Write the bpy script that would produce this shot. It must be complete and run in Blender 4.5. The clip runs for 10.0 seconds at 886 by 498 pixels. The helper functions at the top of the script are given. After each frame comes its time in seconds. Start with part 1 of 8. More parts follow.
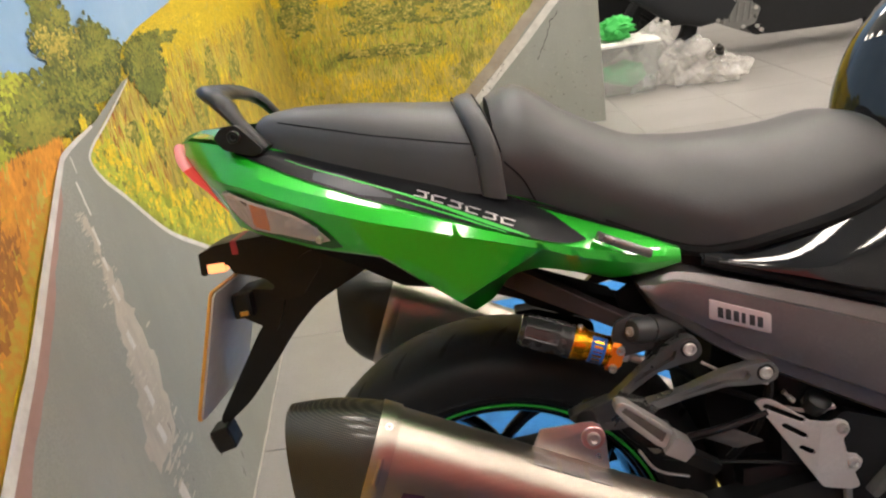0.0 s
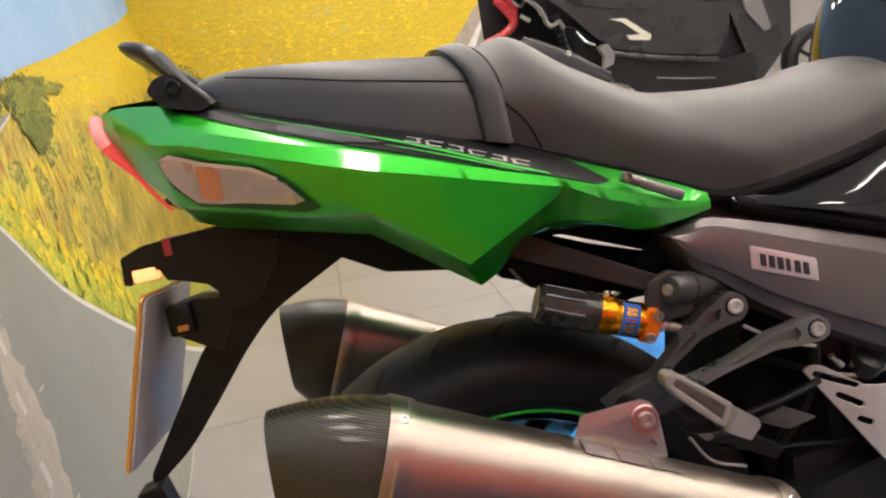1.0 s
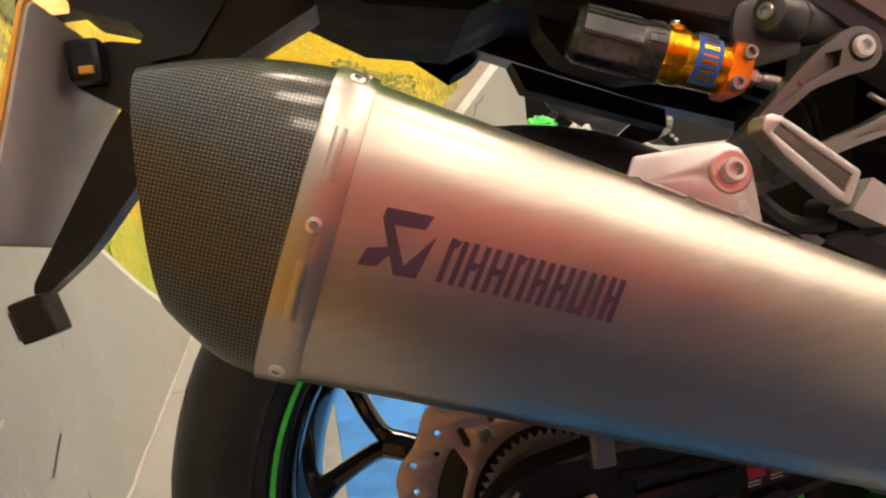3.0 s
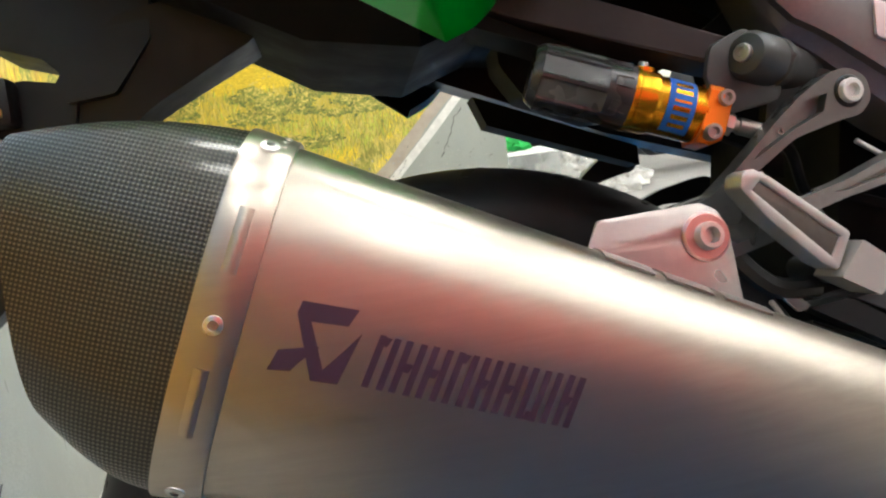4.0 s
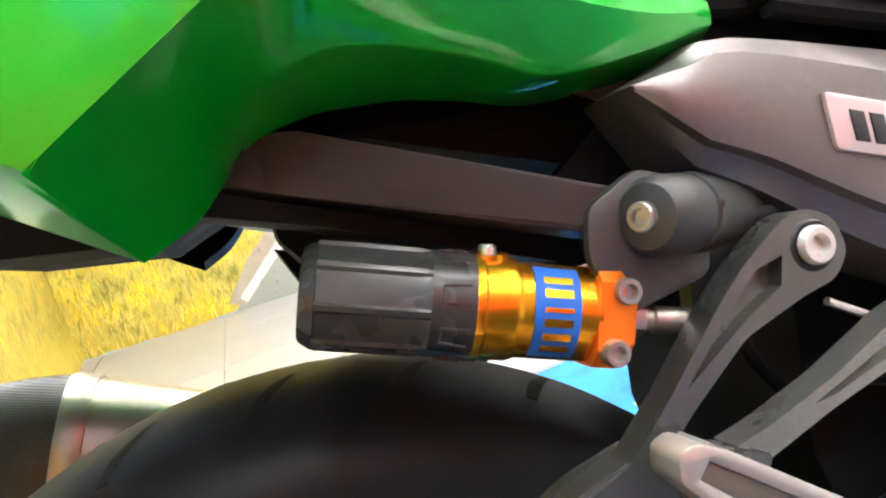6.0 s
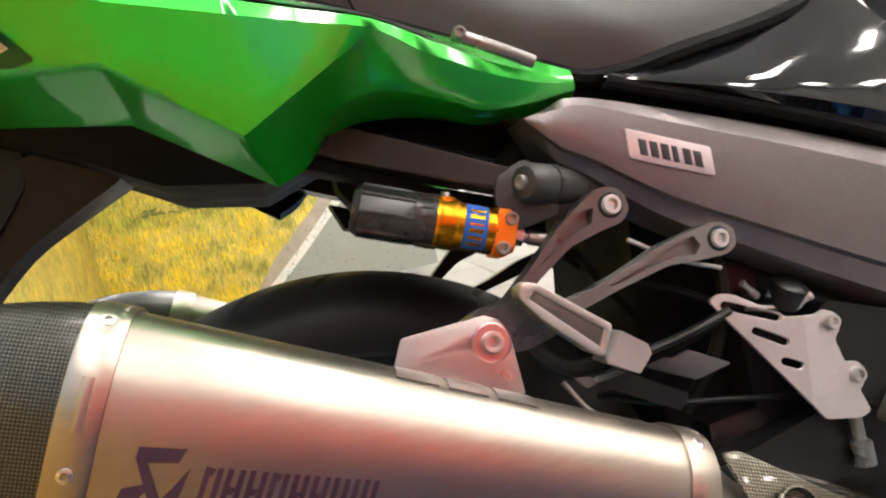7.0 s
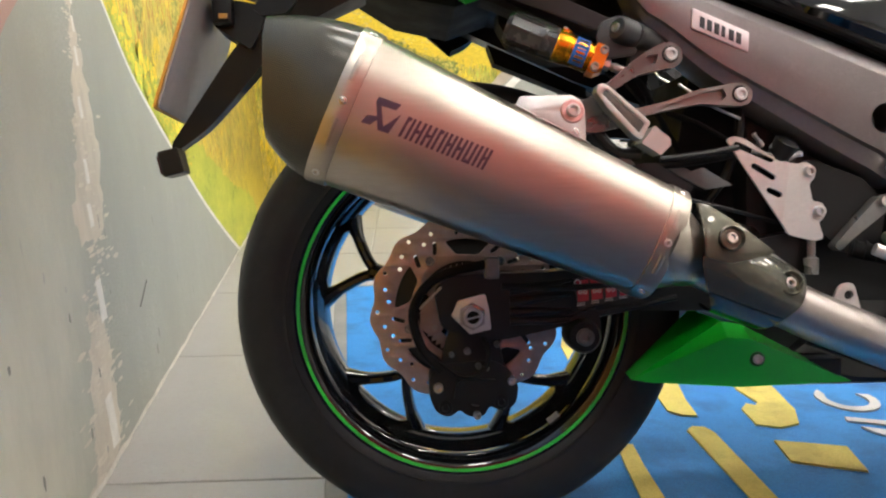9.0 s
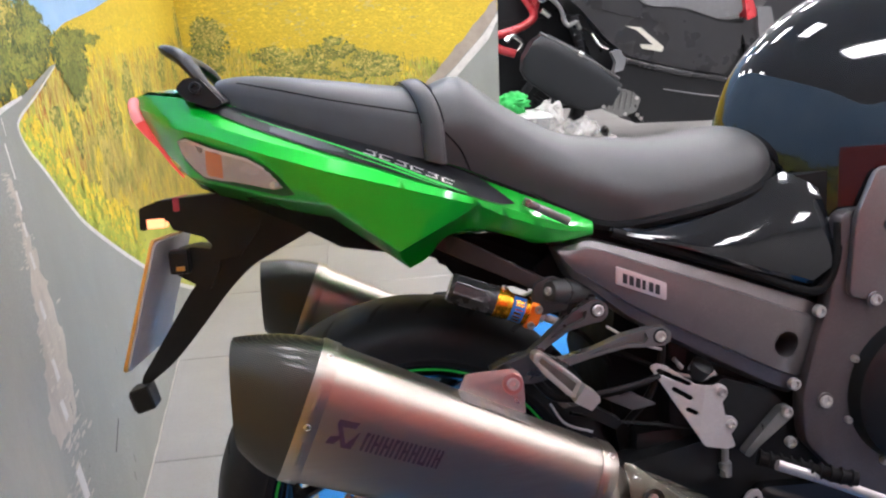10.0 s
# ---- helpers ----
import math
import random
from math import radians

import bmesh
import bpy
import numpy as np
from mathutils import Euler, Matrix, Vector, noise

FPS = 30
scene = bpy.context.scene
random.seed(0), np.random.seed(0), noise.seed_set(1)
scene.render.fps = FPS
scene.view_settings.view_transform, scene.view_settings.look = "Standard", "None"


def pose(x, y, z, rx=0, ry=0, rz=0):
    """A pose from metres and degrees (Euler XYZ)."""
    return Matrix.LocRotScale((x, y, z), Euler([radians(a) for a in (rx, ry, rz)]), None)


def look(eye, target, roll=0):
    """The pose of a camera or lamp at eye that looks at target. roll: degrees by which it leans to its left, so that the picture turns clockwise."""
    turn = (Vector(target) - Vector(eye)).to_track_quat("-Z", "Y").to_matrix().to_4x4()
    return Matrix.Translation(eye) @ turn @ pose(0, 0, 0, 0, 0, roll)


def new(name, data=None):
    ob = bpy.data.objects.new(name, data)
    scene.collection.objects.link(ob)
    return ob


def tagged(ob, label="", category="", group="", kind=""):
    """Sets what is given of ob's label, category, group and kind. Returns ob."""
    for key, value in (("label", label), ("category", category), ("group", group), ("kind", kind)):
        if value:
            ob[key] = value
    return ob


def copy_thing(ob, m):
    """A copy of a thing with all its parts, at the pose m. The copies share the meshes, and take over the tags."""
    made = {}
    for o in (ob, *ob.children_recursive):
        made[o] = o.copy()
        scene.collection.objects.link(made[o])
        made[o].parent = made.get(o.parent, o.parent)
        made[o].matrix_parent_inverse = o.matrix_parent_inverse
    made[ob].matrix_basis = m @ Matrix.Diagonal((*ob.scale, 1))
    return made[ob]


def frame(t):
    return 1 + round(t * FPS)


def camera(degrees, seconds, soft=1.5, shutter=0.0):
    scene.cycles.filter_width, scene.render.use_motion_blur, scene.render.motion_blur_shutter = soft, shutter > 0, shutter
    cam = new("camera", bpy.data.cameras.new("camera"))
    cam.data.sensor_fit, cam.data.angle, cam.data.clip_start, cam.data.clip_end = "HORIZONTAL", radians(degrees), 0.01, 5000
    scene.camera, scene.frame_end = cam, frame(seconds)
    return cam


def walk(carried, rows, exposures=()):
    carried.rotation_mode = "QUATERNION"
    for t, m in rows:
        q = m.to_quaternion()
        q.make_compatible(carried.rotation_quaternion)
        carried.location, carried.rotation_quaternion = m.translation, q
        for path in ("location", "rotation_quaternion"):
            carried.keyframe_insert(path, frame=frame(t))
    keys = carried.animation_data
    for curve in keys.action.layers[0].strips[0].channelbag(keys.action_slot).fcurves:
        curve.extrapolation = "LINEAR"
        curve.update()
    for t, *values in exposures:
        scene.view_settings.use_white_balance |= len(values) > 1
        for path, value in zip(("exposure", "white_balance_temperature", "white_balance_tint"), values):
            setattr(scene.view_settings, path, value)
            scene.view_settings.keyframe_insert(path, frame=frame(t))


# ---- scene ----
cam = camera(62.0, 10.0, soft=2.2)
LEAN = pose(0, 0, 0, -9.0, 0, 0)  # the motorcycle rests on its side stand; its own axes lean by this much
PATH = [
    (0, (0.0154, -1.0072, 0.9786), (-0.0349, -0.0354, 0.7482), -9.10),
    (0.5, (-0.078, -0.9254, 0.9353), (-0.0223, 0.0541, 0.7415), -11.23),
    (1, (-0.1229, -0.8754, 0.8193), (-0.0001, 0.1108, 0.7084), -11.65),
    (1.5, (-0.1379, -0.8563, 0.6468), (0.0372, 0.1277, 0.6143), -11.99),
    (2, (-0.1336, -0.8142, 0.5581), (0.0488, 0.1685, 0.5271), -12.37),
    (2.5, (-0.1359, -0.7331, 0.5337), (-0.0036, 0.2576, 0.5004), -10.04),
    (2.7, (-0.1205, -0.6909, 0.5376), (-0.0106, 0.3024, 0.5031), -8.67),
    (3.8, (-0.1142, -0.6452, 0.5536), (-0.0067, 0.3486, 0.5248), -7.20),
    (4, (-0.0827, -0.6164, 0.5748), (0.0446, 0.375, 0.5471), -8.49),
    (4.5, (-0.0066, -0.5041, 0.649), (0.1834, 0.4776, 0.6381), -12.81),
    (5, (0.0325, -0.4141, 0.666), (0.2492, 0.5618, 0.6376), -16.86),
    (5.5, (0.0445, -0.3751, 0.6648), (0.263, 0.6, 0.6276), -17.85),
    (6, (0.038, -0.4365, 0.6742), (0.2742, 0.5345, 0.6395), -17.42),
    (6.2, (0.0457, -0.4822, 0.6683), (0.2877, 0.4875, 0.6358), -16.98),
    (7.3, (-0.045, -0.8061, 0.5837), (0.1448, 0.1756, 0.5973), -10.33),
    (7.5, (-0.0618, -0.8559, 0.5522), (0.1056, 0.1299, 0.5676), -8.07),
    (8, (-0.0914, -0.9283, 0.4811), (0.0235, 0.065, 0.4689), -3.77),
    (8.5, (-0.0915, -0.9774, 0.4343), (-0.0158, 0.0193, 0.4043), -1.72),
    (9, (-0.0849, -1.0609, 0.4275), (-0.0268, -0.0634, 0.3887), -0.63),
    (9.5, (-0.0877, -1.0485, 0.5958), (-0.0119, -0.0542, 0.5202), -0.87),
    (9.8, (-0.0884, -1.0682, 0.763), (0.0089, -0.079, 0.6537), -2.83),
    (10, (-0.0704, -1.1127, 0.8588), (0.0465, -0.1305, 0.7122), -3.74),
]
walk(cam, [(t, LEAN @ look(eye, target, roll)) for t, eye, target, roll in PATH], exposures=[(0.0, -0.05, 6600, 13), (0.8, 0.08, 6500, 16), (1.4, 0.08, 7200, 18), (2.0, 0.46, 8150, 27), (2.6, 0.47, 8000, 23), (3.4, 0.28, 6900, 11), (4.4, 0.76, 5600, 4), (5.4, 1.3, 5850, 11), (6.2, 1.32, 6050, 9), (6.6, 0.98, 6300, 10), (7.4, 0.57, 6350, 12), (9.0, 0.44, 6200, 9), (9.5, 0.33, 5950, 18), (10.0, 0.24, 5650, 17)])

# ---------------------------------------------------------------- world and light
world = bpy.data.worlds.new("showroom_world")
scene.world = world
world.use_nodes = True
world.node_tree.nodes["Background"].inputs[0].default_value = (0.9, 0.92, 1.0, 1)
world.node_tree.nodes["Background"].inputs[1].default_value = 0.05
scene.view_settings.exposure = 0.0


# ---------------------------------------------------------------- material kit
class Mat:
    """A small wrapper to write node materials shortly."""

    def __init__(self, name):
        self.m = bpy.data.materials.new(name)
        self.m.use_nodes = True
        self.t = self.m.node_tree
        self.b = self.t.nodes["Principled BSDF"]

    def node(self, kind, **values):
        n = self.t.nodes.new(kind)
        for k, v in values.items():
            if k == "scale":
                n.inputs["Scale"].default_value = v
            elif k == "detail":
                n.inputs["Detail"].default_value = v
            elif k == "rough":
                n.inputs["Roughness"].default_value = v
        return n

    def link(self, a, b):
        self.t.links.new(a, b)

    def coords(self, kind="Object"):
        return self.t.nodes.new("ShaderNodeTexCoord").outputs[kind]

    def noise(self, scale, detail=4, rough=0.6, stretch=(1, 1, 1), kind="Object"):
        mp = self.t.nodes.new("ShaderNodeMapping")
        mp.inputs["Scale"].default_value = stretch
        self.link(self.coords(kind), mp.inputs["Vector"])
        n = self.t.nodes.new("ShaderNodeTexNoise")
        n.inputs["Scale"].default_value = scale
        n.inputs["Detail"].default_value = detail
        n.inputs["Roughness"].default_value = rough
        self.link(mp.outputs[0], n.inputs["Vector"])
        return n.outputs["Fac"]

    def ramp(self, fac, stops):
        r = self.t.nodes.new("ShaderNodeValToRGB")
        e = r.color_ramp.elements
        while len(e) < len(stops):
            e.new(0.5)
        for el, (p, c) in zip(e, stops):
            el.position = p
            el.color = (*c, 1) if len(c) == 3 else c
        self.link(fac, r.inputs[0])
        return r.outputs[0]

    def mix(self, fac, a, b):
        n = self.t.nodes.new("ShaderNodeMix")
        n.data_type = "RGBA"
        for sock, v in ((n.inputs[0], fac), (n.inputs[6], a), (n.inputs[7], b)):
            if isinstance(v, (tuple, list)):
                sock.default_value = (*v, 1)
            elif isinstance(v, (int, float)):
                sock.default_value = v
            else:
                self.link(v, sock)
        return n.outputs[2]

    def bump(self, height, strength=0.2, distance=0.001):
        n = self.t.nodes.new("ShaderNodeBump")
        n.inputs["Strength"].default_value = strength
        n.inputs["Distance"].default_value = distance
        self.link(height, n.inputs["Height"])
        self.link(n.outputs[0], self.b.inputs["Normal"])

    def set(self, color=None, rough=None, metal=None, coat=None, coat_rough=None, ior=None):
        for key, v in (("Base Color", color), ("Roughness", rough), ("Metallic", metal), ("Coat Weight", coat), ("Coat Roughness", coat_rough), ("IOR", ior)):
            if v is None:
                continue
            if isinstance(v, tuple):
                self.b.inputs[key].default_value = (*v, 1)
            elif isinstance(v, (int, float)):
                self.b.inputs[key].default_value = v
            else:
                self.link(v, self.b.inputs[key])
        return self


def simple(name, color, rough=0.5, metal=0.0, vary=0.15, scale=60.0, bump=0.0, coat=0.0, rvary=0.1, spec=0.5):
    """A surface with fine variation in colour and gloss at two scales."""
    m = Mat(name)
    f = m.noise(scale, 5, 0.65)
    g = m.noise(scale / 9, 3)
    lo, hi = tuple(c * (1 - vary) for c in color), tuple(min(1, c * (1 + vary)) for c in color)
    c1 = m.ramp(f, [(0.3, lo), (0.7, hi)])
    m.set(m.mix(m.ramp(g, [(0.35, (0, 0, 0)), (0.65, (1, 1, 1))]), c1, tuple(c * (1 - vary / 2) for c in color)), None, metal, coat)
    m.set(rough=m.ramp(g, [(0.3, (max(0.02, rough - rvary),) * 3), (0.7, (min(1, rough + rvary),) * 3)]))
    m.b.inputs["Specular IOR Level"].default_value = spec
    if coat:
        m.set(coat_rough=0.03)
    if bump:
        m.bump(f, bump, 0.0006)
    return m.m


def emitter(name, color, strength, base=(0.8, 0.8, 0.8)):
    m = Mat(name)
    m.set(base, 0.4)
    m.b.inputs["Emission Color"].default_value = (*color, 1)
    m.b.inputs["Emission Strength"].default_value = strength
    return m.m


# ---------------------------------------------------------------- mesh kit
def mesh_of(bm, name, smooth=True, angle=35):
    bmesh.ops.recalc_face_normals(bm, faces=bm.faces)
    me = bpy.data.meshes.new(name)
    flat = bm.faces.layers.int.get("flat")
    keep = [not (flat and f[flat]) for f in bm.faces]
    # a rounded edge ends crisply at the flat faces beside it
    rim = bm.faces.layers.int.get("rim")
    bm.edges.index_update()
    crisp = [e.index for e in bm.edges if rim and len(e.link_faces) == 2 and e.link_faces[0][rim] != e.link_faces[1][rim]]
    bm.to_mesh(me)
    bm.free()
    if smooth:
        me.polygons.foreach_set("use_smooth", keep)
        me.set_sharp_from_angle(angle=radians(angle))
        for i in crisp:
            me.edges[i].use_edge_sharp = True
    return me


def part(name, bm, material, parent=None, label="", smooth=True, angle=35):
    """Links a bmesh (or a mesh) as one mesh object under a thing or a part."""
    me = mesh_of(bm, name, smooth, angle) if isinstance(bm, bmesh.types.BMesh) else bm
    ob = new(name, me)
    for m in material if isinstance(material, (list, tuple)) else [material]:
        me.materials.append(m)
    if parent:
        ob.parent = parent
    if label:
        tagged(ob, label)
    return ob


def root(name, label, category, m=None, group="", kind=""):
    ob = new(name)
    ob.empty_display_size = 0.05
    if m is not None:
        ob.matrix_world = m
    return tagged(ob, label, category, group, kind)


def bevel_all(bm, w, segs=2, angle=25):
    es = [e for e in bm.edges if len(e.link_faces) == 2 and e.calc_face_angle(0) > radians(angle)]
    bmesh.ops.bevel(bm, geom=es, offset=w, offset_type="OFFSET", segments=segs, profile=0.6, affect="EDGES", clamp_overlap=True)
    rim = bm.faces.layers.int.get("rim") or bm.faces.layers.int.new("rim")
    small = 4 * w * w
    for f in bm.faces:
        if min(e.calc_length() for e in f.edges) < 0.9 * w and f.calc_area() < max(small, 2.2 * w * max(e.calc_length() for e in f.edges) / segs) and len(f.verts) <= 4:
            f[rim] = 1
    return bm


def box(x0, x1, y0, y1, z0, z1, bevel=0.0, segs=2, m=None, bm=None):
    bm = bm or bmesh.new()
    mat = Matrix.Translation(((x0 + x1) / 2, (y0 + y1) / 2, (z0 + z1) / 2)) @ Matrix.Diagonal((x1 - x0, y1 - y0, z1 - z0, 1))
    bmesh.ops.create_cube(bm, size=1, matrix=(m or Matrix()) @ mat)
    return bevel_all(bm, bevel, segs) if bevel else bm


def prism(prof, y0, y1, bevel=0.0, segs=2, bm=None):
    """A polygon in x and z, drawn out from y0 to y1."""
    bm = bm or bmesh.new()
    a = [bm.verts.new((x, y0, z)) for x, z in prof]
    b = [bm.verts.new((x, y1, z)) for x, z in prof]
    bm.faces.new(a)
    bm.faces.new(b[::-1])
    for i in range(len(prof)):
        j = (i + 1) % len(prof)
        bm.faces.new((a[i], b[i], b[j], a[j]))
    return bevel_all(bm, bevel, segs) if bevel else bm


def loft(rings, closed=True, caps=True, bm=None):
    bm = bm or bmesh.new()
    rows = [[bm.verts.new(p) for p in r] for r in rings]
    n = len(rows[0])
    for r, s in zip(rows, rows[1:]):
        for i in range(n if closed else n - 1):
            j = (i + 1) % n
            bm.faces.new((r[i], r[j], s[j], s[i]))
    if caps and closed:
        bm.faces.new(rows[0][::-1])
        bm.faces.new(rows[-1])
    return bm


def frame_at(p, d, up=(0, 0, 1)):
    """A matrix at p whose z axis runs along d."""
    z = Vector(d).normalized()
    x = Vector(up).cross(z)
    x = x.normalized() if x.length > 1e-4 else Vector((1, 0, 0))
    y = z.cross(x)
    return Matrix(((x.x, y.x, z.x, p[0]), (x.y, y.y, z.y, p[1]), (x.z, y.z, z.z, p[2]), (0, 0, 0, 1)))


def lathe(prof, m=None, segs=48, closed=False, bm=None):
    """Turns a profile of (radius, height) round the z axis of m."""
    bm = bm or bmesh.new()
    m = m or Matrix()
    rows = []
    for r, h in prof:
        if r < 1e-6:
            rows.append([bm.verts.new(m @ Vector((0, 0, h)))])
        else:
            rows.append([bm.verts.new(m @ Vector((r * math.cos(a), r * math.sin(a), h))) for a in (2 * math.pi * i / segs for i in range(segs))])
    pairs = list(zip(rows, rows[1:])) + ([(rows[-1], rows[0])] if closed else [])
    for a, b in pairs:
        for i in range(segs):
            j = (i + 1) % segs
            if len(a) == 1 and len(b) == 1:
                continue
            if len(a) == 1:
                bm.faces.new((a[0], b[i], b[j]))
            elif len(b) == 1:
                bm.faces.new((a[i], a[j], b[0]))
            else:
                bm.faces.new((a[i], a[j], b[j], b[i]))
    return bm


def spline(points, n=6):
    """A smooth line through the points (Catmull-Rom)."""
    p = [Vector(q) for q in points]
    p = [p[0] * 2 - p[1]] + p + [p[-1] * 2 - p[-2]]
    out = []
    for i in range(1, len(p) - 2):
        for k in range(n):
            t = k / n
            a, b, c, d = p[i - 1 : i + 3]
            out.append(0.5 * (2 * b + (c - a) * t + (2 * a - 5 * b + 4 * c - d) * t * t + (3 * b - a - 3 * c + d) * t**3))
    return out + [p[-2]]


def tube(points, radius, segs=10, smooth=5, flat=1.0, up=(0, 1, 0), bm=None, radii=None):
    """A round or flattened bar along the points."""
    pts = spline(points, smooth) if smooth else [Vector(q) for q in points]
    rings = []
    for i, p in enumerate(pts):
        d = (pts[min(i + 1, len(pts) - 1)] - pts[max(i - 1, 0)]).normalized()
        m = frame_at(p, d, up)
        r = radius
        if radii:
            f = i / (len(pts) - 1) * (len(radii) - 1)
            k = min(int(f), len(radii) - 2)
            r = radii[k] * (1 - f + k) + radii[k + 1] * (f - k)
        rings.append([m @ Vector((r * math.cos(a), r * flat * math.sin(a), 0)) for a in (2 * math.pi * j / segs for j in range(segs))])
    return loft(rings, bm=bm)


def plate(outer, holes=(), y=0.0, thick=0.004, bevel=0.0006, arc=0):
    """A flat sheet in x and z with real holes, y being its middle."""
    cu = bpy.data.curves.new("sheet", "CURVE")
    cu.dimensions, cu.fill_mode = "2D", "BOTH"
    cu.extrude, cu.bevel_depth, cu.bevel_resolution = max(thick / 2 - bevel, 1e-4), bevel, 1
    for pts in (outer, *holes):
        sp = cu.splines.new("POLY")
        sp.points.add(len(pts) - 1)
        for q, (x, z) in zip(sp.points, pts):
            q.co = (x, z, 0, 1)
        sp.use_cyclic_u = True
    ob = bpy.data.objects.new("sheet", cu)
    scene.collection.objects.link(ob)
    me = bpy.data.meshes.new_from_object(ob.evaluated_get(bpy.context.evaluated_depsgraph_get()))
    bpy.data.objects.remove(ob)
    bpy.data.curves.remove(cu)
    me.transform(Matrix(((1, 0, 0, 0), (0, 0, -1, y), (0, 1, 0, 0), (0, 0, 0, 1))))
    bm = bmesh.new()
    bm.from_mesh(me)
    bpy.data.meshes.remove(me)
    bmesh.ops.remove_doubles(bm, verts=bm.verts, dist=1e-6)
    bm.normal_update()
    flat = bm.faces.layers.int.new("flat")
    for f in bm.faces:
        f[flat] = int(abs(f.normal.y) > 0.98)
    return bm


def rounded(pts, r, n=4):
    """The outline with its corners rounded by about r."""
    out = []
    k = len(pts)
    for i in range(k):
        a, b, c = Vector(pts[i - 1]), Vector(pts[i]), Vector(pts[(i + 1) % k])
        ra = min(r, (a - b).length * 0.45, (c - b).length * 0.45)
        p, q = b + (a - b).normalized() * ra, b + (c - b).normalized() * ra
        for j in range(n + 1):
            t = j / n
            out.append(tuple(p * (1 - t) ** 2 + b * 2 * t * (1 - t) + q * t * t))
    return out


def circle(x, z, r, n=20):
    return [(x + r * math.cos(2 * math.pi * i / n), z + r * math.sin(2 * math.pi * i / n)) for i in range(n)]


def slot(x0, z0, x1, z1, w, n=6):
    """A long hole from one end to the other."""
    a = math.atan2(z1 - z0, x1 - x0)
    e = [(x1 + w * math.cos(a - math.pi / 2 + math.pi * i / n), z1 + w * math.sin(a - math.pi / 2 + math.pi * i / n)) for i in range(n + 1)]
    f = [(x0 + w * math.cos(a + math.pi / 2 + math.pi * i / n), z0 + w * math.sin(a + math.pi / 2 + math.pi * i / n)) for i in range(n + 1)]
    return e + f


def screw(p, d, r, h, material, parent, name="bolt", washer=None, label=""):
    """A socket-head screw with a hexagonal recess; it stands out along d."""
    m = frame_at(p, d)
    bm = lathe([(0, -h * 0.5), (r, -h * 0.5), (r, h * 0.72), (r * 0.88, h), (r * 0.58, h)], m, 20)
    rim = [v for v in bm.verts if abs((m.inverted() @ v.co).z - h) < 1e-6 and (m.inverted() @ v.co).xy.length < r * 0.6]
    inner = [bm.verts.new(m @ Vector((r * 0.5 * math.cos(math.pi * i / 3), r * 0.5 * math.sin(math.pi * i / 3), h * 0.3))) for i in range(6)]
    rim.sort(key=lambda v: math.atan2(*((m.inverted() @ v.co).yx)))
    inner.sort(key=lambda v: math.atan2(*((m.inverted() @ v.co).yx)))
    n = len(rim)
    for i in range(n):
        a, b = rim[i], rim[(i + 1) % n]
        ia, ib = inner[int(i * 6 / n)], inner[int(((i + 1) % n) * 6 / n)]
        if ia is ib:
            bm.faces.new((a, b, ia))
        else:
            bm.faces.new((a, b, ib, ia))
    bm.faces.new(inner)
    ob = part(name, bm, material, parent, label)
    if washer:
        wr, wm, wname = washer
        part(wname, lathe([(0, -h * 0.2), (wr, -h * 0.2), (wr, h * 0.1), (wr * 0.9, h * 0.25), (0, h * 0.25)], m, 24), wm, ob)
    return ob


# ---------------------------------------------------------------- materials
M = {}
M["tyre"] = simple("tyre_rubber", (0.0155, 0.0165, 0.0185), 0.52, 0, 0.2, 90, 0.12, spec=0.24)
M["flash_grey"] = simple("blue_grey_decal", (0.02, 0.026, 0.037), 0.4, 0.0, 0.1, 60)
M["dark_grey_plastic"] = simple("dark_grey_plastic", (0.03, 0.03, 0.031), 0.45, 0, 0.15, 260, 0.1)
M["decal_black"] = simple("satin_decal_black", (0.006, 0.0065, 0.008), 0.34, 0, 0.1, 60, 0, 0, 0.05, 0.16)
M["groove"] = simple("groove_shade_black", (0.003, 0.003, 0.003), 0.85, 0, 0.1, 90)
M["black_plastic"] = simple("black_plastic", (0.007, 0.007, 0.0075), 0.45, 0, 0.2, 220, 0.15, spec=0.3)
M["satin_black"] = simple("satin_black_metal", (0.008, 0.0085, 0.0095), 0.38, 0.0, 0.15, 160, 0.05, spec=0.32)
M["gloss_black"] = simple("gloss_black_paint", (0.006, 0.007, 0.009), 0.09, 0, 0.1, 30, 0, 1.0, 0.02, 0.12)
M["rim_black"] = simple("gloss_black_rim", (0.005, 0.0055, 0.007), 0.18, 0, 0.1, 40, 0, 1.0, 0.04, 0.12)
M["cover_grey"] = simple("matte_grey_cover", (0.2, 0.181, 0.184), 0.38, 0.8, 0.1, 300, 0.08)
M["case_grey"] = simple("dark_violet_grey_case", (0.13, 0.117, 0.121), 0.42, 0.7, 0.12, 260, 0.12)
M["grey_plastic"] = simple("grey_plastic", (0.07, 0.07, 0.075), 0.5, 0, 0.15, 260, 0.12)
M["alloy"] = simple("brushed_alloy", (0.62, 0.58, 0.57), 0.34, 0.9, 0.12, 180, 0.05)
M["cast_alloy"] = simple("cast_grey_alloy", (0.24, 0.24, 0.235), 0.34, 0.7, 0.12, 240, 0.1)
M["arm_alloy"] = simple("dark_cast_alloy", (0.155, 0.157, 0.154), 0.31, 0.8, 0.12, 240, 0.08)
M["nut_steel"] = simple("grey_nut_steel", (0.36, 0.34, 0.33), 0.3, 0.95, 0.1, 140)
M["pale_alloy"] = simple("pale_cast_alloy", (0.6, 0.58, 0.57), 0.48, 0.6, 0.08, 200, 0.08)
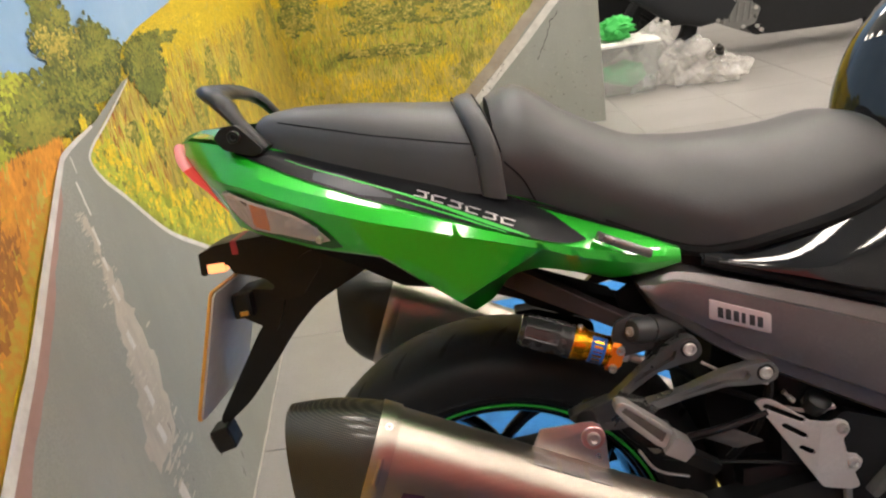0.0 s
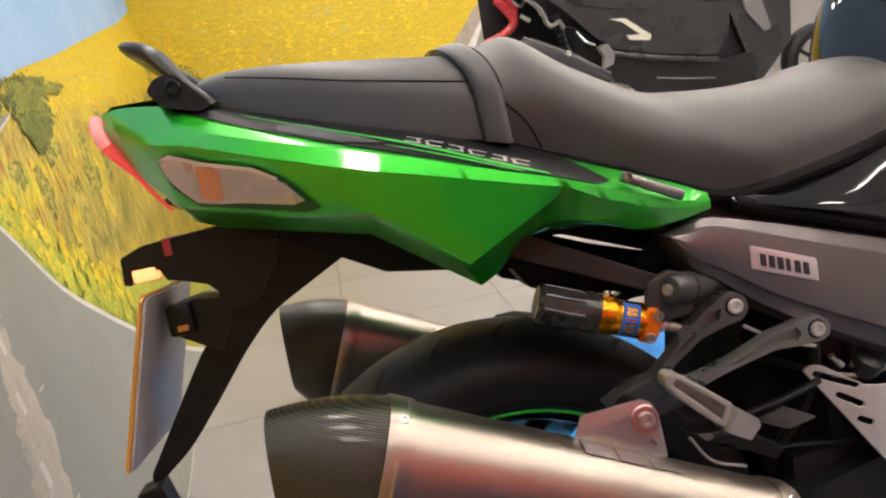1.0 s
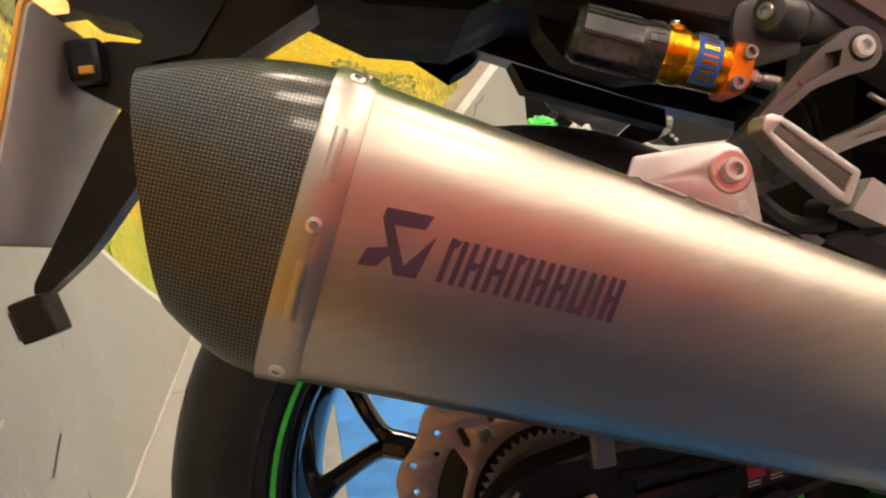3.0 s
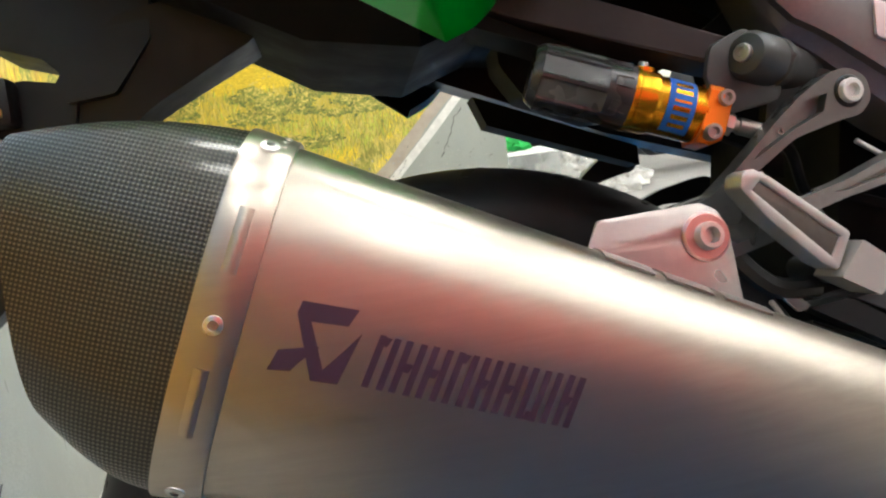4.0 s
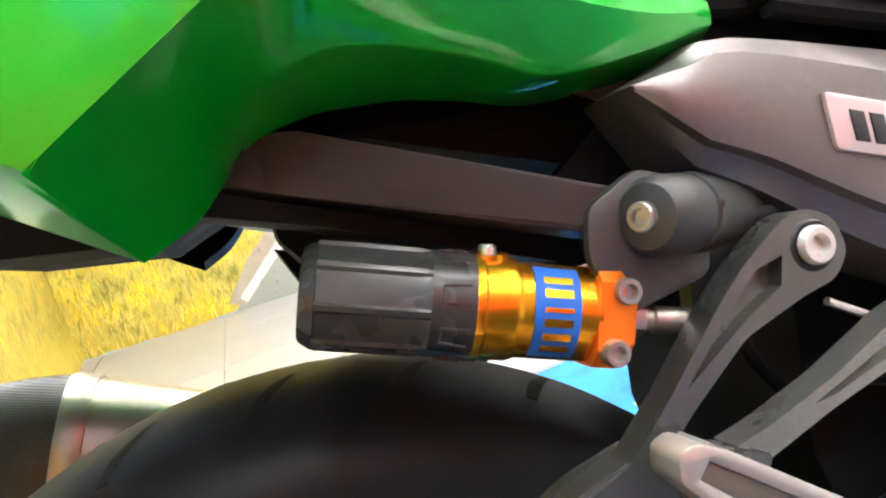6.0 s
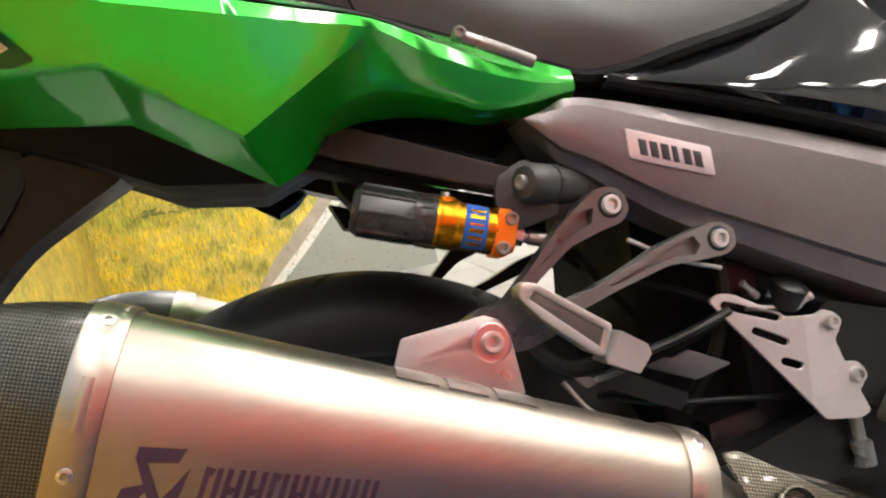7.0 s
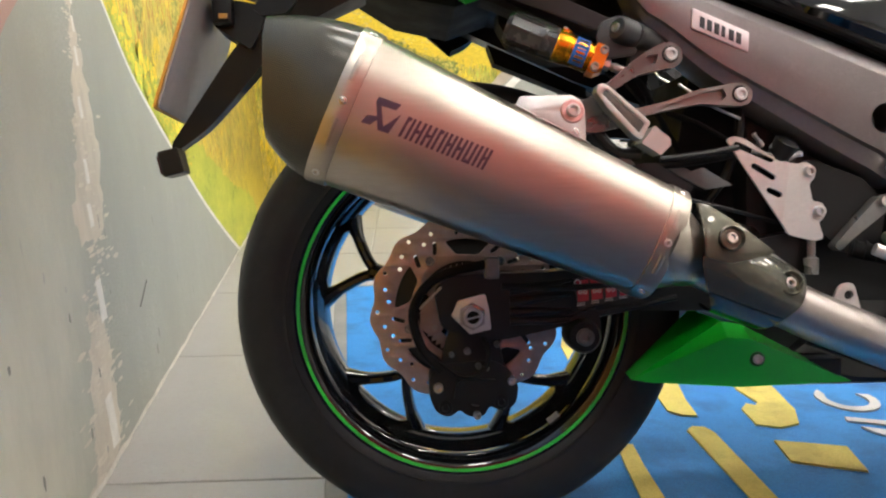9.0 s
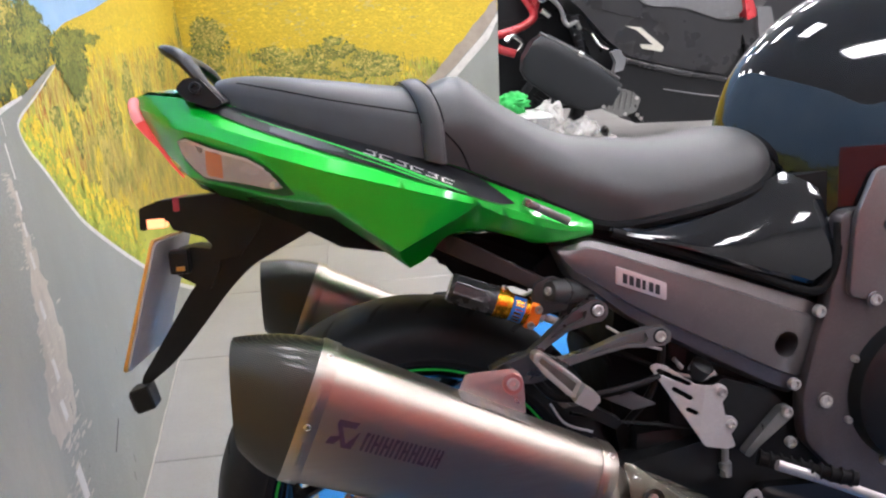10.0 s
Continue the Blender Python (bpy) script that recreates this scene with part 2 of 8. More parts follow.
M["cap_grey"] = simple("satin_grey_cap", (0.03, 0.03, 0.0315), 0.27, 0.1, 0.12, 200, 0.03, 0, 0.04, 0.55)
M["bolt_steel"] = simple("zinc_bolt", (0.4, 0.385, 0.375), 0.36, 0.8, 0.1, 160)
M["peg_alloy"] = simple("grey_cast_footrest_alloy", (0.52, 0.5, 0.48), 0.38, 0.75, 0.08, 200, 0.08)
M["bracket_alloy"] = simple("bright_folded_alloy", (0.4, 0.365, 0.355), 0.36, 0.9, 0.08, 120, 0.03)
M["steel"] = simple("bright_steel", (0.62, 0.6, 0.59), 0.34, 0.9, 0.1, 140)
M["pipe_steel"] = simple("pipe_steel", (0.43, 0.385, 0.365), 0.38, 1.0, 0.15, 60)
M["frame_brown"] = simple("subframe_brown_grey", (0.034, 0.024, 0.026), 0.6, 0.0, 0.1, 180, 0.08, spec=0.25)
# plain steel; the red it mirrors is put into its colour
M["washer_red_sheen"] = simple("steel_washer_red_sheen", (0.55, 0.31, 0.3), 0.3, 0.9, 0.12, 100)
M["reflector_dark"] = simple("dark_red_reflector", (0.05, 0.015, 0.02), 0.15, 0, 0.1, 200, 0, 0.6)
M["plate_white"] = simple("plate_back_grey", (0.42, 0.385, 0.375), 0.4, 0, 0.08, 60)
M["plate_yellow"] = simple("plate_yellow", (0.62, 0.3, 0.05), 0.35, 0, 0.08, 60)
M["sticker"] = simple("silver_sticker", (0.62, 0.55, 0.57), 0.38, 0.5, 0.06, 90)
M["sticker_ink"] = simple("black_ink", (0.02, 0.02, 0.025), 0.45, 0, 0.1, 90)
M["logo_ink"] = simple("dark_violet_ink", (0.045, 0.02, 0.045), 0.42, 0.1, 0.2, 60)
M["red_label"] = simple("red_label", (0.42, 0.03, 0.05), 0.45, 0, 0.15, 90)
M["white_ink"] = simple("white_ink", (0.6, 0.58, 0.58), 0.5, 0, 0.1, 90)
M["blue_ink"] = simple("blue_label", (0.008, 0.11, 0.5), 0.55, 0, 0.1, 90)
M["worn_rubber"] = simple("worn_brown_rubber", (0.085, 0.074, 0.066), 0.45, 0.1, 0.25, 60, 0.1)
M["rubber"] = simple("black_rubber", (0.006, 0.006, 0.0065), 0.7, 0, 0.15, 200, 0.15, spec=0.14)


def make_gold():
    m = Mat("gold_anodised")
    f = m.noise(160, 4, 0.6, (1, 1, 12))
    m.set(m.ramp(f, [(0.3, (0.62, 0.26, 0.008)), (0.7, (0.74, 0.33, 0.016))]), 0.26, 0.92)
    return m.m


def make_green():
    m = Mat("metallic_green_paint")
    f = m.noise(1400, 2)
    m.set(m.ramp(f, [(0.3, (0.005, 0.45, 0.013)), (0.7, (0.006, 0.5, 0.015))]), 0.42, 0.6, 1.0, 0.085)
    m.b.inputs["Coat IOR"].default_value = 1.65
    return m.m


def make_leather():
    m = Mat("grey_black_seat_vinyl")
    v = m.t.nodes.new("ShaderNodeTexVoronoi")
    v.inputs["Scale"].default_value = 420
    m.link(m.coords(), v.inputs["Vector"])
    f = m.noise(14, 3)
    m.set(m.ramp(f, [(0.3, (0.039, 0.0388, 0.0398)), (0.7, (0.047, 0.0465, 0.0475))]), 0.43)
    m.bump(v.outputs["Distance"], 0.12, 0.0006)
    return m.m


def make_titanium():
    """Brushed titanium, a little warm, with fine lines along the sleeve."""
    m = Mat("brushed_titanium")
    f = m.noise(260, 3, 0.6, (0.05, 1, 1))
    g = m.noise(7, 3)
    c = m.ramp(f, [(0.3, (0.385, 0.343, 0.295)), (0.7, (0.44, 0.393, 0.339))])
    m.set(m.mix(m.ramp(g, [(0.35, (0, 0, 0)), (0.7, (1, 1, 1))]), c, (0.412, 0.368, 0.316)), None, 1.0)
    m.set(rough=m.ramp(f, [(0.3, (0.318,) * 3), (0.7, (0.335,) * 3)]))
    return m.m


def make_carbon(name, dark, pale, coat, coat_rough, metal=0.4, rough=0.45):
    """A woven carbon skin under clear lacquer."""
    m = Mat(name)
    mp = m.t.nodes.new("ShaderNodeMapping")
    mp.inputs["Rotation"].default_value = (0, radians(24), 0)
    m.link(m.coords(), mp.inputs["Vector"])
    sep = m.t.nodes.new("ShaderNodeSeparateXYZ")
    m.link(mp.outputs[0], sep.inputs[0])

    def wave(sock, k):
        a = m.t.nodes.new("ShaderNodeMath")
        a.operation = "MULTIPLY"
        a.inputs[1].default_value = k
        m.link(sock, a.inputs[0])
        s = m.t.nodes.new("ShaderNodeMath")
        s.operation = "SINE"
        m.link(a.outputs[0], s.inputs[0])
        return s.outputs[0]

    p = m.t.nodes.new("ShaderNodeMath")
    p.operation = "MULTIPLY"
    m.link(wave(sep.outputs[0], 2200), p.inputs[0])
    m.link(wave(sep.outputs[2], 2200), p.inputs[1])
    m.set(m.ramp(p.outputs[0], [(0.1, dark), (0.6, pale)]), m.ramp(p.outputs[0], [(0.4, (rough,) * 3), (0.6, (rough * 0.62,) * 3)]), metal, coat, coat_rough)
    m.bump(p.outputs[0], 0.4, 0.0005)
    return m.m


def make_disc():
    m = Mat("brake_disc_steel")
    f = m.noise(60, 4)
    # steel tinted with the red that it mirrors
    m.set(m.ramp(f, [(0.3, (0.36, 0.265, 0.245)), (0.7, (0.48, 0.37, 0.345))]), 0.38, 0.9)
    return m.m


def make_lens(name, color, rough=0.04, alpha=0.1):
    m = Mat(name)
    f = m.noise(220, 2, 0.5, (1, 1, 0.1))
    m.set(m.ramp(f, [(0.3, tuple(c * 0.85 for c in color)), (0.7, color)]), rough)
    m.b.inputs["Alpha"].default_value = alpha
    m.bump(f, 0.3, 0.001)
    return m.m


M["gold"], M["green"], M["seat"], M["titanium"], M["disc"] = make_gold(), make_green(), make_leather(), make_titanium(), make_disc()
M["carbon"] = make_carbon("satin_carbon_weave", (0.014, 0.0135, 0.011), (0.088, 0.082, 0.056), 0.4, 0.16)
M["carbon_gloss"] = make_carbon("lacquered_carbon_weave", (0.012, 0.0115, 0.009), (0.17, 0.155, 0.1), 1.0, 0.03, 0.7, 0.24)
M["carbon_shield"] = make_carbon("woven_carbon_shield", (0.014, 0.0125, 0.009), (0.24, 0.215, 0.145), 0.6, 0.08, 0.6, 0.36)
M["dark_green"] = simple("dark_green_surround_shade", (0.004, 0.09, 0.012), 0.4, 0.2, 0.1, 90)
M["orange_cap"] = simple("orange_anodised", (0.9, 0.2, 0.01), 0.35, 0.6, 0.06, 120)
M["clear_lens"] = make_lens("clear_indicator_lens", (0.8, 0.78, 0.77))
M["amber"] = simple("amber_bulb", (0.75, 0.23, 0.05), 0.3)
M["reflector_bowl"] = simple("lamp_reflector", (0.62, 0.56, 0.54), 0.3, 0.7, 0.25, 90, 0.3)
M["pink_lens"] = emitter("pale_pink_lens", (1.0, 0.25, 0.25), 0.4, (0.8, 0.4, 0.4))
M["lens_highlight"] = simple("pale_lens_highlight", (0.75, 0.72, 0.72), 0.2, 0.2, 0.1, 90)
M["red_lens"] = emitter("red_tail_lens", (1.0, 0.1, 0.08), 0.45, (0.7, 0.09, 0.08))
M["amber_lit"] = emitter("lit_plate_lamp", (1.0, 0.36, 0.12), 1.7, (0.8, 0.45, 0.25))
M["stripe_green"] = simple("green_rim_tape", (0.03, 0.5, 0.05), 0.35, 0, 0.08, 80)


# ---------------------------------------------------------------- the room
def floor_material():
    m = Mat("pale_grey_floor_tile")
    info = m.t.nodes.new("ShaderNodeObjectInfo")
    shift = m.t.nodes.new("ShaderNodeVectorMath")
    shift.operation = "MULTIPLY_ADD"
    shift.inputs[1].default_value = (31.0, 17.0, 23.0)
    m.link(info.outputs["Random"], shift.inputs[0])
    m.link(m.coords(), shift.inputs[2])
    f, g = m.noise(3.0, 5), m.noise(140, 3)
    for n in m.t.nodes:
        if n.type == "MAPPING":
            m.link(shift.outputs[0], n.inputs["Vector"])
    c = m.ramp(f, [(0.3, (0.275, 0.266, 0.252)), (0.7, (0.325, 0.316, 0.302))])
    m.set(m.mix(m.ramp(g, [(0.5, (0, 0, 0)), (0.8, (1, 1, 1))]), c, (0.275, 0.266, 0.25)), m.ramp(f, [(0.3, (0.31,) * 3), (0.7, (0.33,) * 3)]))
    m.bump(g, 0.01, 0.0002)
    return m.m


M["floor"] = floor_material()
M["grout"] = simple("dark_tile_joint", (0.25, 0.24, 0.228), 0.7, 0, 0.1, 60)
M["wall_paint"] = simple("grey_white_wall_paint", (0.45, 0.44, 0.43), 0.6, 0, 0.05, 8)
M["ceiling"] = simple("ceiling_tile_grey_white", (0.75, 0.75, 0.74), 0.8, 0, 0.04, 30, 0.1)
M["dark_wall"] = simple("dark_grey_wall_paint", (0.3, 0.29, 0.28), 0.6, 0, 0.06, 6)
# colours of the added boards that the bright metal mirrors
M["reflection_red"] = simple("reflection_board_red", (0.72, 0.09, 0.07), 0.6, 0, 0.06, 6)
M["reflection_navy"] = simple("reflection_board_navy", (0.018, 0.04, 0.1), 0.6, 0, 0.06, 6)
X0, X1, Y0, Y1, H = -3.2, 5.5, -2.7, 7.5, 2.9

slab = part("floor", box(X0, X1, Y0, Y1, -0.12, -0.004), M["grout"], None, smooth=False)
tagged(slab, "pale grey tiled showroom floor with thin dark joints", "floor", kind="structure")
tagged(part("wall_right", box(X1, X1 + 0.1, Y0, Y1, 0, H), M["wall_paint"], smooth=False), "plain white painted showroom wall", "wall", kind="structure")
tagged(part("wall_far", box(X0 - 0.1, X1 + 0.1, Y1, Y1 + 0.1, 0, H), M["wall_paint"], smooth=False), "plain white painted far showroom wall", "wall", kind="structure")
tagged(part("wall_outer", box(X0 - 0.1, X0, Y0, Y1, 0, H), M["wall_paint"], smooth=False), "plain white painted side wall", "wall", kind="structure")
tagged(part("wall_behind", box(X0 - 0.1, X1 + 0.1, Y0 - 0.1, Y0, 0, H), M["dark_wall"], smooth=False), "dark grey painted wall opposite the motorcycle", "wall", kind="structure")
# unseen boards, added only so that the metal mirrors red over navy
low = tagged(part("wall_low", box(-0.2, 0.95, -1.29, -1.24, 0, 0.7, 0.004), M["reflection_navy"], smooth=False), "unseen boards added for red and navy reflections in the metal", "wall", kind="structure")
part("reflection_base", box(-0.2, 1.05, -1.235, -0.36, 0, 0.09, 0.006), M["reflection_navy"], low, smooth=False)
part("upper_reflection_board", box(-0.2, 0.95, -1.287, -1.243, 0.7, 1.3, 0.004), M["reflection_red"], low, smooth=False)
tagged(part("ceiling", box(X0 - 0.1, X1 + 0.1, Y0 - 0.1, Y1 + 0.1, H, H + 0.08), M["ceiling"], smooth=False), "white tiled showroom ceiling", "ceiling", kind="structure")

# ceiling lights: long panels
M["lamp_glow"] = emitter("led_panel_glow", (1.0, 0.92, 0.8), 41.0)
M["lamp_case"] = simple("white_lamp_case", (0.75, 0.75, 0.75), 0.5)


def ceiling_light(x, y, first=[]):
    m = Matrix.Translation((x, y, H))
    if first:
        return copy_thing(first[0], m)
    ob = root("ceiling_light", "lit white square led panel under the ceiling", "lamp", m, "ceiling lights")
    part("casing", box(-0.16, 0.16, -0.16, 0.16, -0.05, 0.0, 0.006), M["lamp_case"], ob)
    part("diffuser", box(-0.15, 0.15, -0.15, 0.15, -0.056, -0.045), M["lamp_glow"], ob, smooth=False)
    first.append(ob)
    return ob


for lx in (-2.3, -1.1, 0.1, 1.3, 2.5, 3.7, 4.9):
    for ly in (-2.1, -0.9, 0.3, 1.5, 2.7, 3.9, 5.1, 6.3):
        ceiling_light(lx, ly)

# ---------------------------------------------------------------- printed wall picture
# left picture wall: u runs along it from its near part, v is the height
LD = Vector((-0.16, 1.65, 0)).normalized()
LN = Vector((LD.y, -LD.x, 0))
LA = Vector((-0.55, 0.2, 0)) - LN * 0.02
LU = (Vector((0, 0, 1)) - LN * 0.06).normalized()  # the partition leans back a little
U0, U1 = -3.2, 3.33
BX0, BX1, BY = (LA + LD * U1).x, 0.87, (LA + LD * U1).y
PH = 2.5


def picture_print(name, stops, scale, stretch=(1, 1, 1), rough=0.55, fine=None, detail=6, dabs=0.0):
    m = Mat(name)
    f = m.noise(scale, detail, 0.7, stretch)
    c = m.ramp(f, stops)
    if dabs:
        isl = m.t.nodes.new("ShaderNodeNewGeometry").outputs["Random Per Island"]
        c = m.mix(m.ramp(isl, [(0.0, (0, 0, 0)), (1.0, (1, 1, 1))]), c, tuple(min(1, k * dabs) for k in stops[-1][1]))
        c = m.mix(m.ramp(m.noise(9, 5, 0.7), [(0.35, (0, 0, 0)), (0.7, (0.6, 0.6, 0.6))]), c, tuple(k * 0.5 for k in stops[0][1]))
    if fine:
        g = m.noise(fine[0], 4, 0.7, fine[1])
        c = m.mix(m.ramp(g, [(0.42, (0, 0, 0)), (0.62, (1, 1, 1))]), c, fine[2])
    m.set(c, rough)
    return m.m


P = {}
P["sky"] = picture_print("print_sky", [(0.3, (0.2, 0.38, 0.62)), (0.7, (0.35, 0.52, 0.72))], 1.5)
P["field"] = picture_print("print_rape_field", [(0.3, (0.62, 0.42, 0.01)), (0.7, (0.8, 0.58, 0.03))], 16, (1, 1, 3), fine=(70, (1, 1, 3), (0.5, 0.38, 0.02)))
P["grass"] = picture_print("print_dry_grass", [(0.25, (0.24, 0.21, 0.03)), (0.45, (0.46, 0.35, 0.035)), (0.6, (0.58, 0.44, 0.05)), (0.8, (0.64, 0.53, 0.09))], 9, (1, 1, 0.8), fine=(45, (1, 1, 0.8), (0.46, 0.36, 0.04)))
P["verge"] = picture_print("print_green_verge", [(0.28, (0.13, 0.17, 0.025)), (0.42, (0.3, 0.34, 0.035)), (0.58, (0.45, 0.46, 0.05)), (0.75, (0.6, 0.52, 0.06))], 7, (1, 0.45, 1), fine=(60, (1, 0.5, 1), (0.38, 0.4, 0.045)))
P["bush"] = picture_print("print_dark_bush", [(0.3, (0.02, 0.035, 0.01)), (0.5, (0.07, 0.1, 0.02)), (0.7, (0.22, 0.24, 0.04))], 34, (1, 1, 0.8), fine=(120, (1, 1, 1), (0.1, 0.12, 0.02)))
def asphalt_print():
    """Printed road: a green-grey lane that passes softly into a paler one low along the wall."""
    m = Mat("print_asphalt")
    f = m.noise(3, 6, 0.7, (1, 1, 0.5))
    g = m.noise(200, 4, 0.7)
    dark = m.mix(m.ramp(g, [(0.42, (0, 0, 0)), (0.62, (1, 1, 1))]), m.ramp(f, [(0.3, (0.242, 0.25, 0.222)), (0.7, (0.335, 0.343, 0.31))]), (0.26, 0.268, 0.24))
    pale = m.ramp(m.noise(6, 6, 0.7, (1, 1, 0.35)), [(0.3, (0.41, 0.4, 0.335)), (0.7, (0.55, 0.53, 0.445))])
    sep = m.t.nodes.new("ShaderNodeSeparateXYZ")
    m.link(m.coords(), sep.inputs[0])

    def span(sock, a, b):
        n = m.t.nodes.new("ShaderNodeMapRange")
        n.interpolation_type = "SMOOTHSTEP"
        n.inputs["From Min"].default_value, n.inputs["From Max"].default_value = a, b
        m.link(sock, n.inputs["Value"])
        return n.outputs[0]

    def math_of(op, a, b, k=None):
        n = m.t.nodes.new("ShaderNodeMath")
        n.operation = op
        for q, v in zip(n.inputs, (a, b, k)):
            if isinstance(v, (int, float)):
                q.default_value = v
            elif v is not None:
                m.link(v, q)
        return n.outputs[0]

    along = math_of("MULTIPLY_ADD", sep.outputs[2], -0.25, sep.outputs[1])
    along = math_of("MULTIPLY_ADD", m.noise(9, 5, 0.7, (1, 1, 0.4)), 0.3, along)
    m.set(m.mix(math_of("MULTIPLY", span(along, 0.34, 0.02), span(sep.outputs[2], 0.75, 0.2)), dark, pale), 0.55)
    return m.m


P["road"] = asphalt_print()
P["worn"] = picture_print("print_worn_asphalt", [(0.35, (0.4, 0.365, 0.31)), (0.7, (0.6, 0.54, 0.46))], 14, (1, 1, 0.35))
P["line"] = picture_print("print_white_line", [(0.3, (0.55, 0.53, 0.5)), (0.7, (0.75, 0.73, 0.69))], 30)
P["earth"] = picture_print("print_orange_bank", [(0.3, (0.4, 0.16, 0.02)), (0.7, (0.62, 0.3, 0.03))], 10, fine=(50, (1, 1, 1), (0.45, 0.35, 0.04)))
P["pink_edge"] = picture_print("print_pink_asphalt", [(0.3, (0.34, 0.2, 0.17)), (0.7, (0.42, 0.26, 0.22))], 12)
P["dust"] = picture_print("print_dusty_edge", [(0.3, (0.3, 0.25, 0.2)), (0.7, (0.42, 0.36, 0.29))], 12)
P["fleck"] = picture_print("print_pale_fleck", [(0.3, (0.46, 0.42, 0.35)), (0.7, (0.58, 0.53, 0.45))], 40)
P["gravel"] = picture_print("print_dark_gravel", [(0.3, (0.15, 0.147, 0.135)), (0.7, (0.2, 0.196, 0.18))], 40)
P["road_light"] = picture_print("print_pale_gravel", [(0.3, (0.3, 0.293, 0.27)), (0.7, (0.35, 0.34, 0.31))], 40)
P["scuff"] = picture_print("scuffed_board_edge", [(0.3, (0.5, 0.47, 0.42)), (0.7, (0.68, 0.65, 0.6))], 30)
P["crack"] = simple("print_crack", (0.05, 0.05, 0.048), 0.6)


def on_left(u, v, d):
    return LA + LD * u + LU * v + LN * d


def on_back(u, v, d):
    return Vector((u, BY - d, v))


def ragged(outline, step, size, seed):
    """The outline with small uneven leaps, as leaves and grass have them."""
    rnd = random.Random(seed)
    out = []
    for i, a in enumerate(outline):
        b = outline[(i + 1) % len(outline)]
        n = max(1, int(math.dist(a, b) / step))
        for k in range(n):
            t = k / n
            out.append((a[0] * (1 - t) + b[0] * t + rnd.uniform(-size, size), a[1] * (1 - t) + b[1] * t + rnd.uniform(-size, size)))
    return out


class Picture:
    """A flat printed picture: shapes of colour on one sheet, each a hair above the last."""

    def __init__(self, place):
        self.place, self.bm, self.mats, self.depth = place, bmesh.new(), [], 0.001

    def shape(self, outline, mat, clip=None):
        if mat not in self.mats:
            self.mats.append(mat)
        if clip:
            outline = [(min(max(u, clip[0]), clip[1]), min(max(v, 0.0), PH)) for u, v in outline]
        self.depth += 0.00006
        vs = [self.bm.verts.new(self.place(u, v, self.depth)) for u, v in outline]
        es = [self.bm.edges.new((vs[i], vs[(i + 1) % len(vs)])) for i in range(len(vs))]
        got = bmesh.ops.triangle_fill(self.bm, use_beauty=True, use_dissolve=False, edges=es)
        for g in got["geom"]:
            if isinstance(g, bmesh.types.BMFace):
                g.material_index = self.mats.index(mat)

    def band(self, line, widths, mat, clip=None):
        up, dn = [], []
        for i, (u, v) in enumerate(line):
            a, b = line[max(i - 1, 0)], line[min(i + 1, len(line) - 1)]
            d = Vector((b[0] - a[0], b[1] - a[1])).normalized()
            w = widths[0] + (widths[1] - widths[0]) * i / (len(line) - 1)
            up.append((u - d.y * w, v + d.x * w))
            dn.append((u + d.y * w, v - d.x * w))
        self.shape(up + dn[::-1], mat, clip)

    def done(self, name, parent):
        me = bpy.data.meshes.new(name)
        self.bm.to_mesh(me)
        self.bm.free()
        ob = new(name, me)
        for m in self.mats:
            me.materials.append(m)
        ob.parent = parent
        return ob


def smooth2(pts, n=6):
    return [(p.x, p.y) for p in spline([(u, v, 0) for u, v in pts], n)]


M["board"] = simple("picture_board_edge", (0.55, 0.54, 0.52), 0.6, 0, 0.08, 20)
bm = bmesh.new()
c = [LA + LD * U0 - LN * 0.08, LA + LD * (U1 + 0.08) - LN * 0.08, LA + LD * U1, LA + LD * U0]
lo, hi = [bm.verts.new(p) for p in c], [bm.verts.new(p + LU * PH) for p in c]
bm.faces.new(lo), bm.faces.new(hi[::-1])
for i in range(4):
    bm.faces.new((lo[i], hi[i], hi[(i + 1) % 4], lo[(i + 1) % 4]))
wall_left = tagged(part("wall_left", bm, M["board"], smooth=False), "partition wall printed with a country road and yellow field", "wall", kind="structure")
wall_back = tagged(part("wall_back", box(BX0 - 0.3, BX1, BY, BY + 0.08, 0, PH), M["board"], smooth=False), "partition wall printed with a yellow field, hedge and road", "wall", kind="structure")

TONES = {
    "dark": ((0.06, 0.078, 0.022), (0.09, 0.11, 0.03)),
    "shade": ((0.1, 0.12, 0.028), (0.14, 0.165, 0.036)),
    "green": ((0.15, 0.18, 0.032), (0.21, 0.24, 0.042)),
    "olive": ((0.22, 0.22, 0.035), (0.31, 0.29, 0.05)),
    "lime": ((0.36, 0.42, 0.04), (0.5, 0.52, 0.06)),
    "yellow": ((0.66, 0.46, 0.012), (0.82, 0.6, 0.03)),
    "straw": ((0.5, 0.39, 0.07), (0.6, 0.47, 0.11)),
    "brown": ((0.33, 0.25, 0.055), (0.42, 0.32, 0.075)),
    "orange": ((0.6, 0.22, 0.02), (0.75, 0.33, 0.04)),
    "rust": ((0.3, 0.1, 0.015), (0.42, 0.17, 0.03)),
}
for tone, (ca, cb) in TONES.items():
    P[tone] = picture_print("print_" + tone, [(0.3, ca), (0.7, cb)], 60, (1, 1, 1), detail=3, dabs=1.2)


